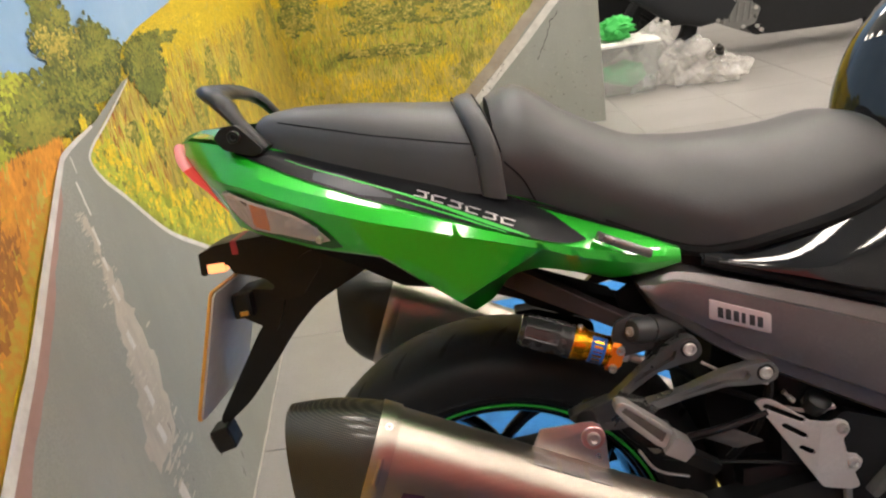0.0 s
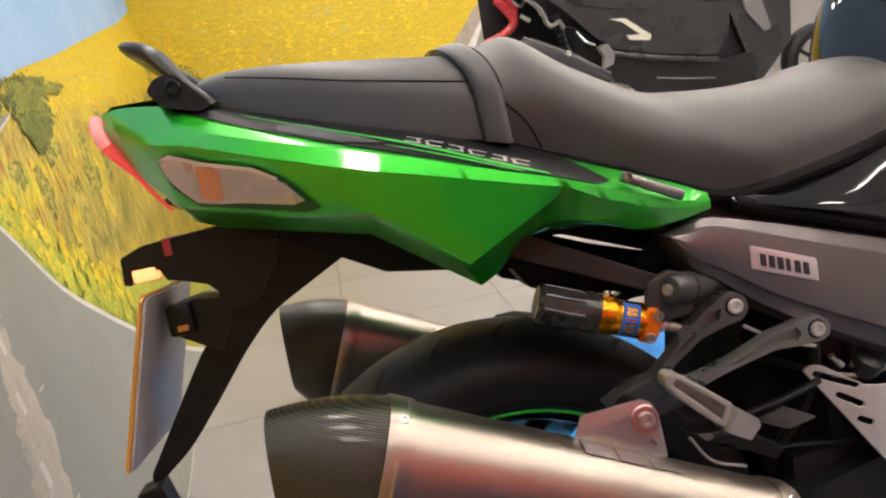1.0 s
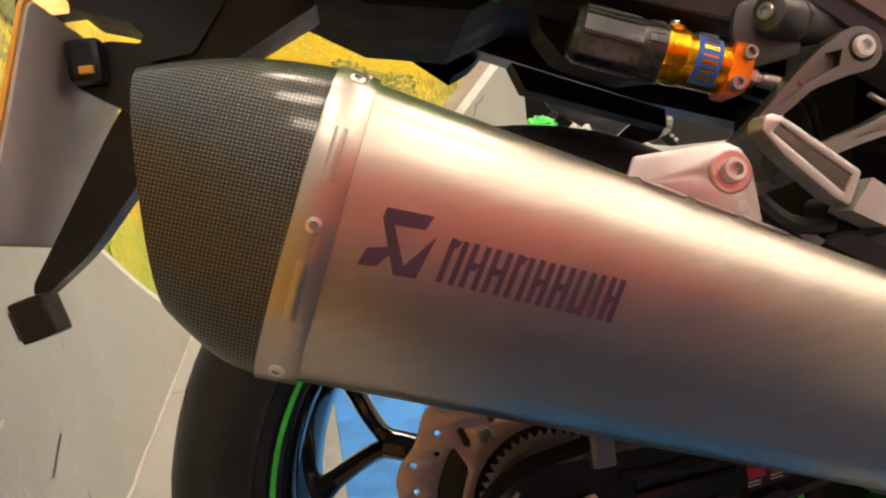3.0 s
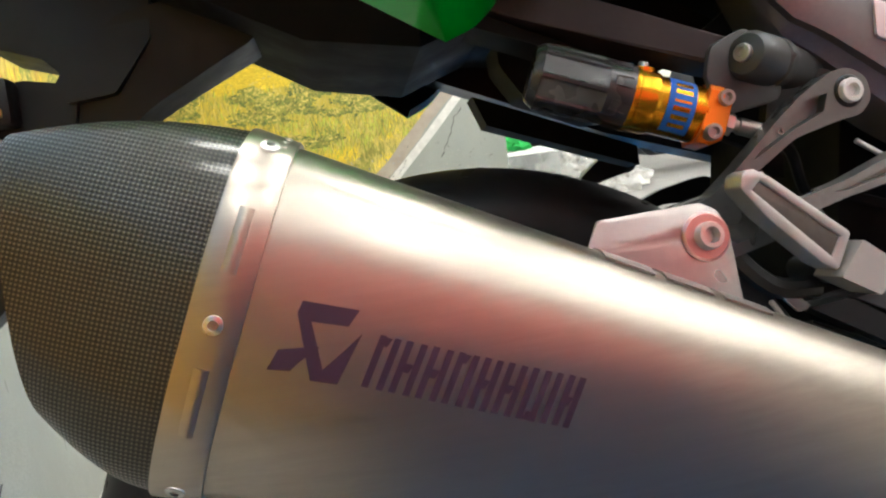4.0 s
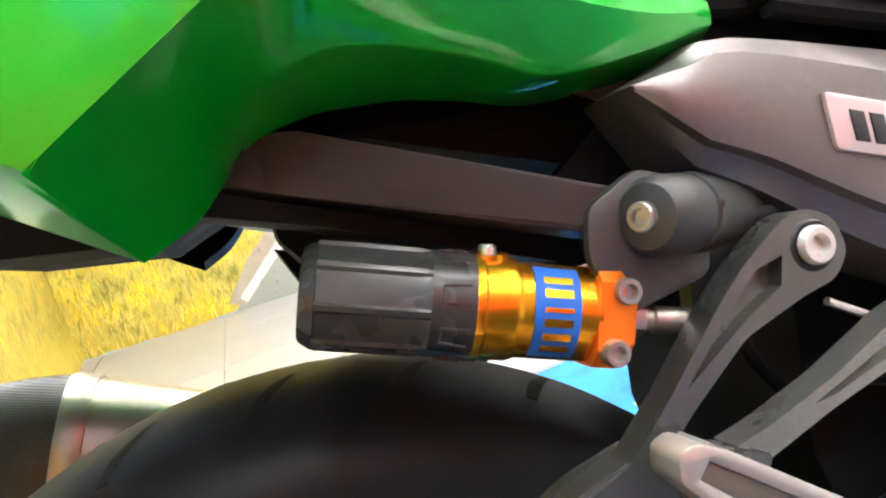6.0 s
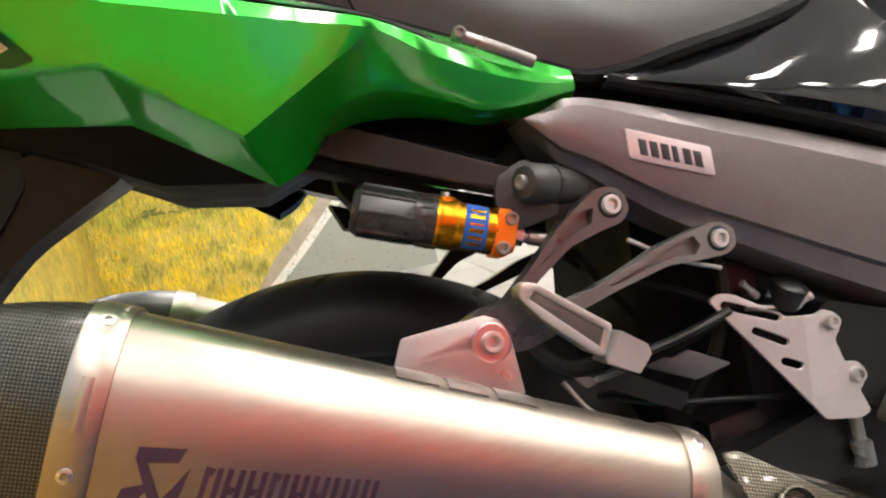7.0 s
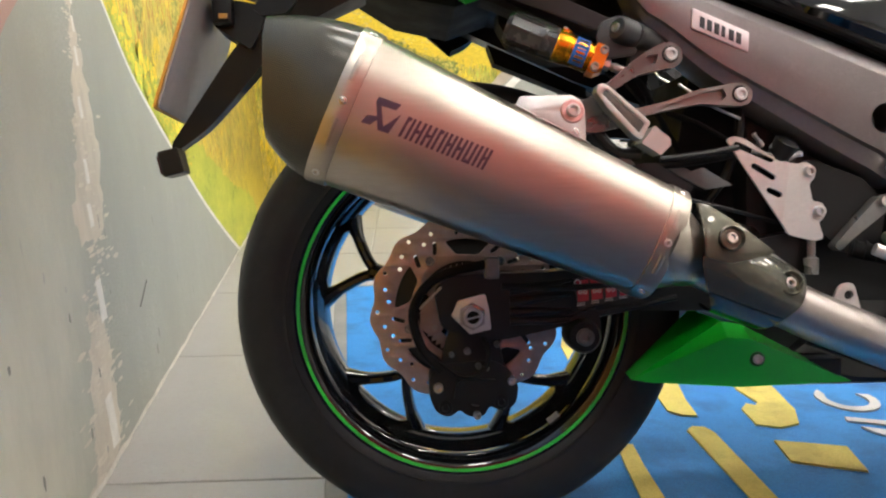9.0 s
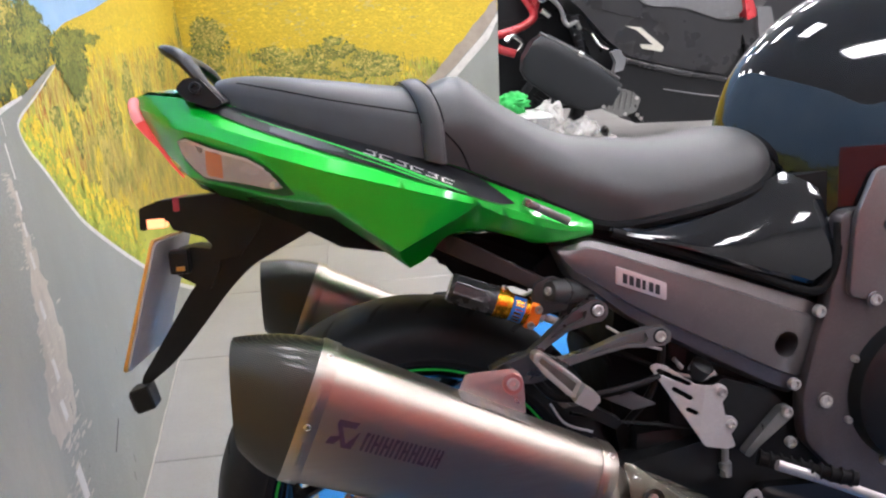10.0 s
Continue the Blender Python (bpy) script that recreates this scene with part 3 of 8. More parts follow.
def blob(pic, u, v, ru, rv, mat, rnd, deep):
    """One small uneven dab of the print."""
    if mat not in pic.mats:
        pic.mats.append(mat)
    a0 = rnd.uniform(0, 6.28)
    k = rnd.choice((5, 6, 7))
    vs = []
    for i in range(k):
        a = a0 + 6.283 * i / k
        r = rnd.uniform(0.6, 1.15)
        vs.append(pic.bm.verts.new(pic.place(min(max(u + ru * r * math.cos(a), pic.lim[0]), pic.lim[1]), max(0.004, v + rv * r * math.sin(a)), deep)))
    f = pic.bm.faces.new(vs)
    f.material_index = pic.mats.index(mat)


def crown(pic, cu, cv, wu, wv, n, size, tones, seed, stretch=1.0):
    """A tree or bush of the picture: clumps of dabs, dark ones below and behind, light ones above."""
    rnd = random.Random(seed)
    clumps = []
    n = int(n * 2.4)
    for _ in range(max(4, n // 50)):
        a, r = rnd.uniform(0, 6.283), math.sqrt(rnd.random())
        clumps.append((cu + wu * r * math.cos(a) * 0.85, cv + wv * r * math.sin(a) * 0.85))
    base = pic.depth
    for i in range(n):
        level = i / n
        x, y = rnd.choice(clumps)
        x += rnd.gauss(0, wu * 0.17)
        y += rnd.gauss(0, wv * 0.17) + (level - 0.5) * wv * 0.16
        tone = tones[min(len(tones) - 1, max(0, int(level * len(tones) + rnd.gauss(0, 0.8))))]
        s = size * rnd.uniform(0.35, 0.95) * (1.5 - 0.9 * level)
        blob(pic, x, y, s * stretch, s, P[tone], rnd, base + 0.0001 * level)
    pic.depth = base + 0.0001


def grass_field(pic, edge_lo, edge_hi, n, length, width, tones, seed, lean=0.0):
    """Many upright strokes between two lines, as tall grass shows in the picture."""
    rnd = random.Random(seed)
    n, width = n * 3, width * 0.42
    base = pic.depth

    def at(line, u):
        for (a, va), (b, vb) in zip(line, line[1:]):
            if a <= u <= b:
                return va + (vb - va) * (u - a) / (b - a)
        return line[-1][1]

    for i in range(n):
        u = rnd.uniform(edge_lo[0][0], edge_lo[-1][0])
        lo, hi = at(edge_lo, u), at(edge_hi, u)
        f = 1 - i / n
        v = lo + (hi - lo) * min(1, max(0, f + rnd.gauss(0, 0.05)))
        h, w = length * rnd.uniform(0.5, 1.4), width * rnd.uniform(0.5, 1.4)
        patch = noise.noise(Vector((u * 5, v * 11, seed))) * 0.75 + noise.noise(Vector((u * 17, v * 30, seed))) * 0.4
        mat = P[tones[min(len(tones) - 1, max(0, int((0.5 + patch + rnd.gauss(0, 0.14)) * len(tones))))]]
        if mat not in pic.mats:
            pic.mats.append(mat)
        d = base + 0.0001 * i / n
        s = rnd.gauss(lean, 0.25) * h
        q = [(u - w, v - h * 0.4), (u + w, v - h * 0.4), (u + w * 0.7 + s * 0.5, v + h * 0.2), (u + s, v + h * 0.6), (u - w * 0.8 + s * 0.4, v + h * 0.15)]
        vs = [pic.bm.verts.new(pic.place(min(max(a, pic.lim[0]), pic.lim[1]), max(0.004, b), d)) for a, b in q]
        pic.bm.faces.new(vs).material_index = pic.mats.index(mat)
    pic.depth = base + 0.0001


def moved(u, v, d):
    """Scenery widens along the wall towards the far corner and sinks a little near the ground."""
    drop = 0.06 if v < 0.6 else 0.06 - 0.114 * (v - 0.6)
    uu = u + 0.04 + 0.145 * v + 0.17 * u * v
    return on_left(min(max(uu, U0 + 0.002), U1 - 0.001), max(0.004, v - drop), d)


# left wall picture
pic = Picture(on_left)
c = pic.lim = (U0 + 0.002, U1 - 0.001)
pic.shape([(c[0], 0.002), (c[1], 0.002), (c[1], PH), (c[0], PH)], P["sky"])
pic.place = moved
HILL = [(0.36, 1.035), (0.48, 1.06), (0.79, 1.095), (1.3, 1.17), (2.0, 1.27), (2.7, 1.37), (c[1], 1.46)]
pic.shape([(c[0], 0.9), (c[0], 1.0), (-1.2, 1.02), (-0.1, 1.0), (0.12, 1.03)] + HILL + [(c[1], 0.05), (0.2, 0.6)], P["field"], c)
grass_field(pic, [(0.5, 0.93), (c[1], 0.95)], [(0.5, 1.02), (0.9, 1.05), (c[1], 1.2)], 300, 0.009, 0.022, ("yellow", "yellow", "straw"), 51)
pic.shape(ragged([(0.02, 0.9), (0.3, 0.985), (0.5, 0.98), (0.75, 0.95), (1.0, 0.94), (1.4, 0.94), (2.0, 0.95), (c[1], 0.98), (c[1], 0.02), (1.6, 0.02), (0.6, 0.5), (0.1, 0.84)], 0.04, 0.012, 2), P["grass"], c)
# rough hedge and tall grass right of the road
MEADOW = ("olive", "brown", "straw", "rust", "straw", "lime", "yellow", "yellow")
grass_field(pic, [(0.08, 0.88), (0.3, 0.78), (0.6, 0.66), (1.0, 0.55), (1.6, 0.4), (c[1], 0.3)], [(0.08, 0.93), (0.35, 0.98), (0.7, 0.97), (1.0, 0.97), (1.6, 0.98), (c[1], 1.02)], 2400, 0.034, 0.009, MEADOW, 52)
for u, v, w, h, n, s in ((0.4, 0.84, 0.04, 0.045, 150, 3), (0.27, 0.89, 0.04, 0.025, 90, 4), (0.62, 0.8, 0.06, 0.07, 200, 5), (0.82, 0.83, 0.06, 0.08, 180, 6), (0.52, 0.9, 0.07, 0.03, 110, 7), (1.05, 0.86, 0.09, 0.08, 180, 8), (1.4, 0.86, 0.1, 0.07, 130, 9), (1.85, 0.9, 0.14, 0.07, 130, 18), (2.3, 0.9, 0.15, 0.1, 130, 19), (2.62, 1.0, 0.12, 0.15, 260, 20)):
    crown(pic, u, v, w, h, n, 0.0075 + 0.003 * u, ("shade", "green", "green", "olive", "olive", "straw"), s, 1.0 + 0.4 * u)
grass_field(pic, [(0.5, 0.7), (1.0, 0.52), (1.6, 0.36), (c[1], 0.2)], [(0.5, 0.82), (1.0, 0.76), (1.6, 0.76), (c[1], 0.8)], 1300, 0.032, 0.01, ("olive", "brown", "straw", "straw", "yellow"), 53)
# trees on the skyline
crown(pic, -0.3, 0.99, 0.26, 0.07, 420, 0.013, ("shade", "green", "olive", "lime", "olive", "lime"), 71, 1.3)
crown(pic, -0.12, 1.0, 0.1, 0.055, 330, 0.009, ("shade", "green", "olive", "lime", "lime"), 72, 1.2)
crown(pic, 0.05, 0.99, 0.09, 0.06, 420, 0.008, ("dark", "dark", "shade", "green", "olive"), 73, 1.1)
crown(pic, 0.16, 1.03, 0.11, 0.055, 560, 0.008, ("dark", "dark", "shade", "green", "green", "olive"), 74, 1.2)
crown(pic, 0.07, 1.075, 0.055, 0.045, 260, 0.007, ("dark", "shade", "green", "olive"), 75, 1.2)
crown(pic, 0.06, 1.12, 0.03, 0.03, 110, 0.006, ("dark", "shade", "green"), 76, 1.2)
crown(pic, 0.24, 1.0, 0.06, 0.03, 160, 0.008, ("dark", "shade", "green", "olive"), 77, 1.2)
crown(pic, 0.44, 1.0, 0.1, 0.045, 420, 0.008, ("dark", "dark", "shade", "green", "olive"), 78, 1.4)
crown(pic, 0.44, 0.955, 0.05, 0.035, 160, 0.008, ("dark", "shade", "green"), 79, 1.3)
crown(pic, 0.62, 1.035, 0.09, 0.01, 60, 0.006, ("shade", "green", "olive"), 80, 1.8)
for i, u in enumerate((-0.75, -1.2, -1.8, -2.5)):
    crown(pic, u, 1.02 + 0.03 * i, 0.35, 0.11, 200, 0.03, ("shade", "green", "olive", "lime"), 81 + i, 1.3)
pic.place = on_left
for u, v, w, h, n, k, tones, q in (
    (0.02, 1.0, 0.16, 0.045, 420, 0.0075, ("shade", "green", "olive", "lime", "lime"), 301),
    (0.2, 0.985, 0.18, 0.05, 620, 0.0075, ("dark", "shade", "green", "green", "olive"), 302),
    (0.36, 1.0, 0.18, 0.06, 900, 0.0072, ("dark", "dark", "shade", "green", "olive"), 303),
    (0.3, 1.06, 0.13, 0.045, 620, 0.0068, ("dark", "shade", "green", "olive", "straw"), 304),
    (0.46, 1.04, 0.13, 0.05, 620, 0.0068, ("dark", "dark", "shade", "green", "olive"), 305),
    (0.33, 1.115, 0.07, 0.035, 260, 0.0062, ("dark", "shade", "green", "olive"), 306),
    (0.12, 0.955, 0.12, 0.025, 260, 0.0075, ("shade", "green", "olive", "olive"), 307),
    (0.76, 0.985, 0.15, 0.05, 760, 0.0075, ("dark", "dark", "shade", "green", "olive"), 308),
    (0.72, 0.925, 0.11, 0.04, 420, 0.0075, ("dark", "shade", "shade", "green"), 309),
    (1.02, 1.012, 0.16, 0.012, 160, 0.006, ("shade", "green", "olive"), 310),
):
    crown(pic, u, v, w, h, n, k, tones, q, 1.35)
pic.place = moved
# orange bank left of the road
pic.shape(ragged([(c[0], 0.9), (-0.2, 0.945), (0.0, 0.935), (-0.06, 0.92), (-0.45, 0.68), (-1.0, 0.3), (-1.5, 0.002), (c[0], 0.002)], 0.05, 0.01, 17), P["earth"], c)
grass_field(pic, [(-0.9, 0.5), (-0.45, 0.72), (-0.2, 0.87), (-0.03, 0.935)], [(-0.9, 0.95), (-0.45, 0.95), (-0.2, 0.955), (-0.03, 0.945)], 900, 0.016, 0.012, ("rust", "orange", "orange", "orange", "straw"), 55, 0.3)
pic.place = on_left
# bright verge along the white line
EDGE = [(0.215, 0.872), (0.24, 0.83), (0.3, 0.78), (0.45, 0.65), (0.64, 0.54), (0.84, 0.435), (1.14, 0.285), (1.5, 0.13), (1.82, 0.004)]
pic.shape(ragged([(0.22, 0.885), (0.3, 0.845), (0.45, 0.745), (0.64, 0.66), (0.84, 0.58), (1.14, 0.48), (1.5, 0.37), (1.9, 0.27), (2.6, 0.12), (2.7, 0.004)] + EDGE[::-1], 0.03, 0.016, 54), P["verge"], c)
for i, (u, v) in enumerate(smooth2(EDGE[1:], 3)):
    k = 0.5 + u
    if u > 1.0:
        continue
    crown(pic, u + 0.03 * k, v + 0.075 * min(k, 1.4), 0.04 * k, 0.05, 80, 0.008 + 0.006 * u, ("olive", "lime", "lime", "yellow", "yellow"), 60 + i, 1.3)
    crown(pic, u + 0.025 * k, v + 0.035, 0.035 * k, 0.032, 90, 0.0075 + 0.005 * u, ("lime", "lime", "lime", "yellow", "lime"), 260 + i, 1.3)
    crown(pic, u + 0.008, v + 0.012, 0.022 * k, 0.01, 24, 0.006 + 0.003 * u, ("lime", "olive", "lime", "lime"), 160 + i, 1.6)
pic.shape([(0.57, 0.968), (0.36, 0.92), (0.24, 0.893), (0.215, 0.872), (0.24, 0.83), (0.3, 0.78), (0.45, 0.65), (0.64, 0.54), (0.84, 0.435), (1.14, 0.285), (1.5, 0.13), (1.83, 0.003), (-1.5, 0.003), (-1.0, 0.27), (-0.35, 0.63), (-0.2, 0.71), (-0.04, 0.81), (0.09, 0.89), (0.14, 0.91), (0.3, 0.925), (0.52, 0.965)], P["road"], c)
pic.shape(ragged([(0.08, 0.884), (-0.04, 0.806), (-0.2, 0.706), (-0.4, 0.6), (-0.33, 0.59), (-0.13, 0.71), (0.06, 0.85)], 0.03, 0.004, 22), P["pink_edge"], c)
pic.shape(ragged([(0.1, 0.8), (0.115, 0.8), (0.12, 0.69), (0.143, 0.6), (0.144, 0.5), (0.112, 0.395), (0.07, 0.36), (-0.01, 0.375), (-0.028, 0.416), (0.022, 0.514), (0.055, 0.6), (0.09, 0.69)], 0.014, 0.011, 21), P["worn"], c)
pic.shape(ragged([(-0.03, 0.265), (0.034, 0.24), (0.036, 0.14), (0.04, 0.05), (-0.02, 0.0), (-0.12, 0.0), (-0.088, 0.11), (-0.064, 0.18)], 0.014, 0.011, 25), P["worn"], c)
rnd = random.Random(23)
deep = pic.depth
for i in range(520):
    v = 0.82 * rnd.random() ** 1.3
    w = 0.01 + 0.05 * (0.82 - v)
    u = (0.11 - 0.1 * max(0.0, 0.62 - v) ** 0.8 if v > 0.3 else 0.07 - 0.16 * (0.62 - v)) + rnd.gauss(0, w) - 0.012
    s = rnd.uniform(0.004, 0.015) * (1.5 - v)
    blob(pic, u, v, s * 1.2, s * rnd.uniform(0.12, 0.32), P[rnd.choice(("worn", "worn", "fleck", "worn", "fleck"))], rnd, deep + 0.0002 * i / 520)
pic.depth = deep + 0.00022
for i in range(45):
    blob(pic, rnd.uniform(-0.5, 1.2), rnd.uniform(0.02, 0.5), rnd.uniform(0.002, 0.006), rnd.uniform(0.004, 0.02), P[rnd.choice(("gravel", "road_light"))], rnd, pic.depth)
pic.depth += 0.00006
pic.band(smooth2([(0.55, 0.963), (0.36, 0.916), (0.25, 0.892)] + EDGE), (0.002, 0.0085), P["line"], c)
pic.band(smooth2([(0.28, 0.922), (0.14, 0.908), (0.09, 0.888), (-0.04, 0.808), (-0.2, 0.708), (-0.35, 0.628), (-1.0, 0.268), (-1.42, 0.004)]), (0.003, 0.016), P["line"], c)
for v0, v1, u, w in ((0.9, 0.87, 0.145, 0.002), (0.86, 0.8, 0.13, 0.003), (0.78, 0.75, 0.117, 0.004), (0.73, 0.705, 0.108, 0.005), (0.68, 0.65, 0.1, 0.006), (0.6, 0.565, 0.08, 0.007), (0.5, 0.46, 0.06, 0.008), (0.43, 0.39, 0.045, 0.01), (0.305, 0.235, 0.03, 0.014), (0.12, 0.03, -0.01, 0.018)):
    pic.shape(ragged([(u - w, v0), (u + w, v0), (u + w * 1.3, v1), (u - w * 0.8, v1)], 0.012, 0.0012, int(v0 * 1000)), P["line"], c)
pic.shape([(0.325, 0.235), (0.332, 0.232), (0.258, 0.195), (0.25, 0.198)], P["crack"], c)
# pale scuffs where the board meets the floor
pic.shape(ragged([(-1.2, 0.0035), (3.3, 0.0035), (3.3, 0.009), (0.6, 0.012), (-1.2, 0.018)], 0.05, 0.0028, 24), P["scuff"], c)
pic.done("picture", wall_left)

# back wall picture
pic = Picture(on_back)
c = pic.lim = (BX0 - 0.15, BX1 - 0.001)
pic.shape([(c[0], 0.002), (c[1], 0.002), (c[1], PH), (c[0], PH)], P["sky"])
pic.shape([(c[0], 0.5), (c[0], 1.46), (0, 1.62), (c[1], 1.75), (c[1], 0.5)], P["field"])
grass_field(pic, [(c[0], 0.9), (0.6, 0.9)], [(c[0], 1.3), (0.6, 1.3)], 350, 0.01, 0.03, ("yellow", "yellow", "straw"), 91)
pic.shape(ragged([(c[0], 0.95), (-0.5, 0.88), (0.0, 0.9), (0.3, 0.8), (0.55, 0.76), (0.4, 0.5), (0.1, 0.1), (-0.2, 0.0), (c[0], 0.0)], 0.05, 0.012, 31), P["grass"], c)
DRY = ("olive", "lime", "straw", "olive", "yellow")
grass_field(pic, [(c[0], 0.55), (0.3, 0.5), (0.5, 0.7)], [(c[0], 0.95), (-0.2, 0.88), (0.3, 0.84), (0.5, 0.78)], 700, 0.04, 0.007, DRY, 92)
for u, v, w, h, n, s in ((-0.8, 0.98, 0.09, 0.1, 520, 32), (-0.82, 0.86, 0.09, 0.1, 360, 33), (-0.45, 0.86, 0.14, 0.05, 260, 34), (-0.2, 0.84, 0.13, 0.06, 260, 35), (-0.08, 0.89, 0.09, 0.05, 200, 36), (0.08, 0.82, 0.13, 0.06, 240, 37), (0.24, 0.79, 0.12, 0.04, 160, 38), (-0.35, 0.76, 0.25, 0.05, 320, 39), (0.05, 0.74, 0.2, 0.04, 220, 40)):
    crown(pic, u, v, w, h, n, 0.011, ("shade", "shade", "green", "green", "olive", "olive", "straw"), s, 1.2)
grass_field(pic, [(c[0], 0.3), (-0.1, 0.2), (0.1, 0.32), (0.3, 0.5), (0.5, 0.7)], [(c[0], 0.72), (0.0, 0.68), (0.5, 0.74)], 1400, 0.042, 0.006, ("green",) + DRY, 93)
crown(pic, -0.3, 0.6, 0.3, 0.04, 160, 0.013, ("shade", "green", "olive", "straw"), 94, 1.6)
grass_field(pic, [(c[0], 0.02), (-0.16, 0.03), (0.1, 0.3), (0.3, 0.5)], [(c[0], 0.5), (0.0, 0.52), (0.3, 0.58)], 1200, 0.05, 0.008, ("olive", "straw", "straw", "yellow", "yellow"), 95)
pic.shape([(c[0], 0.003), (-0.14, 0.003), (-0.1, 0.06), (0.12, 0.27), (0.4, 0.55), (0.78, 0.95), (c[1], 1.06), (c[1], 0.003)], P["road"], c)
pic.shape(ragged([(-0.16, 0.06), (-0.05, 0.2), (0.3, 0.53), (0.72, 0.97), (c[1], 1.13), (c[1], 1.04), (0.79, 0.94), (0.4, 0.54), (0.1, 0.24), (-0.08, 0.03)], 0.05, 0.008, 39), P["dust"], c)
pic.band([(-0.09, 0.05), (0.16, 0.27), (0.44, 0.54), (0.8, 0.91), (c[1] + 0.1, 1.02)], (0.022, 0.022), P["line"], c)
for u, v, k in ((0.5, 0.42, 6),):
    for _ in range(k):
        u2, v2 = u + rnd.uniform(0.01, 0.05), v + rnd.uniform(0.02, 0.06)
        pic.band([(u, v), ((u + u2) / 2 + 0.008, (v + v2) / 2), (u2, v2)], (0.0025, 0.0015), P["crack"], c)
        u, v = u2, v2
deep = pic.depth
for i in range(200):
    blob(pic, rnd.uniform(0.0, 0.86), rnd.uniform(0.01, 0.5), rnd.uniform(0.003, 0.008), rnd.uniform(0.003, 0.008), P[rnd.choice(("gravel", "road_light"))], rnd, deep + 0.0003 * i / 200)
pic.done("picture", wall_back)


# ---------------------------------------------------------------- floor mat
def mat_material(name, a, b):
    m = Mat(name)
    f = m.noise(220, 4, 0.8)
    g = m.noise(9, 4)
    col = m.ramp(f, [(0.3, a), (0.7, b)])
    m.set(m.mix(m.ramp(g, [(0.48, (0, 0, 0)), (0.7, (0.6, 0.6, 0.6))]), col, tuple(x * 0.45 for x in a)), 0.8)
    m.bump(f, 0.5, 0.002)
    return m.m


M["mat_blue"] = mat_material("blue_carpet", (0.01, 0.14, 0.42), (0.02, 0.24, 0.62))
M["mat_yellow"] = mat_material("yellow_carpet_print", (0.52, 0.42, 0.08), (0.68, 0.56, 0.13))
M["mat_white"] = mat_material("white_carpet_print", (0.48, 0.46, 0.44), (0.6, 0.57, 0.55))
M["mat_edge"] = simple("grey_rubber_edging", (0.2, 0.2, 0.19), 0.7, 0, 0.15, 80, 0.1)
MAT = pose(0, 0, 0, 0, 0, 4)
floor_mat = root("floor_mat", "blue carpet mat printed with yellow and white shapes", "mat", MAT)
part("edging", box(-0.2, 1.9, -0.6, 1.38, 0.0, 0.006, 0.002), M["mat_edge"], floor_mat)
part("carpet", box(-0.165, 1.87, -0.57, 1.35, 0.001, 0.009, 0.002), M["mat_blue"], floor_mat)


def mat_print(name, outline, material, label=""):
    inv = MAT.inverted()
    bm = bmesh.new()
    pts = [inv @ Vector((x, y, 0)) for x, y in outline]
    prev = [(q.x, q.y) for q in pts]
    lo = [bm.verts.new((x, y, 0.0075)) for x, y in prev]
    hi = [bm.verts.new((x, y, 0.0125)) for x, y in prev]
    bm.faces.new(hi)
    for i in range(len(lo)):
        j = (i + 1) % len(lo)
        bm.faces.new((lo[i], lo[j], hi[j], hi[i]))
    return part(name, bm, material, floor_mat, label, smooth=False)


mat_print("yellow_shape", [(0.45, 0.45), (0.49, 0.44), (0.475, 0.36), (0.468, 0.285), (0.44, 0.29), (0.42, 0.31), (0.425, 0.38)], M["mat_yellow"])
mat_print("yellow_shape", [(0.425, 0.225), (0.44, 0.24), (0.462, 0.235), (0.47, 0.21), (0.47, 0.0), (0.468, -0.3), (0.425, -0.3), (0.43, 0.0)], M["mat_yellow"])
mat_print("yellow_shape", [(0.61, 0.5), (0.7, 0.49), (0.68, 0.42), (0.665, 0.3), (0.64, 0.24), (0.6, 0.225), (0.56, 0.24), (0.565, 0.31), (0.585, 0.335), (0.6, 0.325), (0.61, 0.34), (0.605, 0.37), (0.6, 0.41)], M["mat_yellow"])
mat_print("yellow_shape", [(0.56, 0.175), (0.6, 0.165), (0.672, 0.145), (0.655, 0.06), (0.6, 0.08), (0.55, 0.1)], M["mat_yellow"])
mat_print("yellow_shape", [(0.283, 0.185), (0.31, 0.175), (0.305, 0.1), (0.303, 0.0), (0.29, -0.3), (0.255, -0.3), (0.268, 0.0), (0.275, 0.1)], M["mat_yellow"])
mat_print("yellow_shape", [(0.36, 0.94), (0.4, 0.9), (0.34, 0.68), (0.32, 0.5), (0.29, 0.5), (0.3, 0.7)], M["mat_yellow"])
mat_print("yellow_shape", [(0.7, 1.05), (0.74, 1.04), (0.72, 0.9), (0.69, 0.93)], M["mat_yellow"])
arc = [(0.795 + 0.058 * math.cos(radians(a)), 0.345 + 0.06 * math.sin(radians(a))) for a in range(125, 395, 18)]
mat_print("white_mark", arc + [(0.795 + 0.04 * math.cos(radians(a)), 0.345 + 0.04 * math.sin(radians(a))) for a in range(395, 125, -18)], M["mat_white"])
mat_print("white_mark", [(0.74, 0.262), (0.83, 0.232), (0.825, 0.215), (0.735, 0.245)], M["mat_white"])
mat_print("white_mark", [(0.745, 0.22), (0.79, 0.2), (0.775, 0.175), (0.755, 0.195)], M["mat_white"])


# ================================================================ the motorcycle (its own axes: x ahead, y to its left, z up)
bike = root("motorcycle", "black and green sports motorcycle leaning on its side stand", "motorcycle", LEAN)
AX = (0.0, 0.0, 0.311)  # rear axle
WHEEL = Matrix.Translation(AX) @ Matrix.Rotation(radians(90), 4, "X")  # its z axis runs to the right side


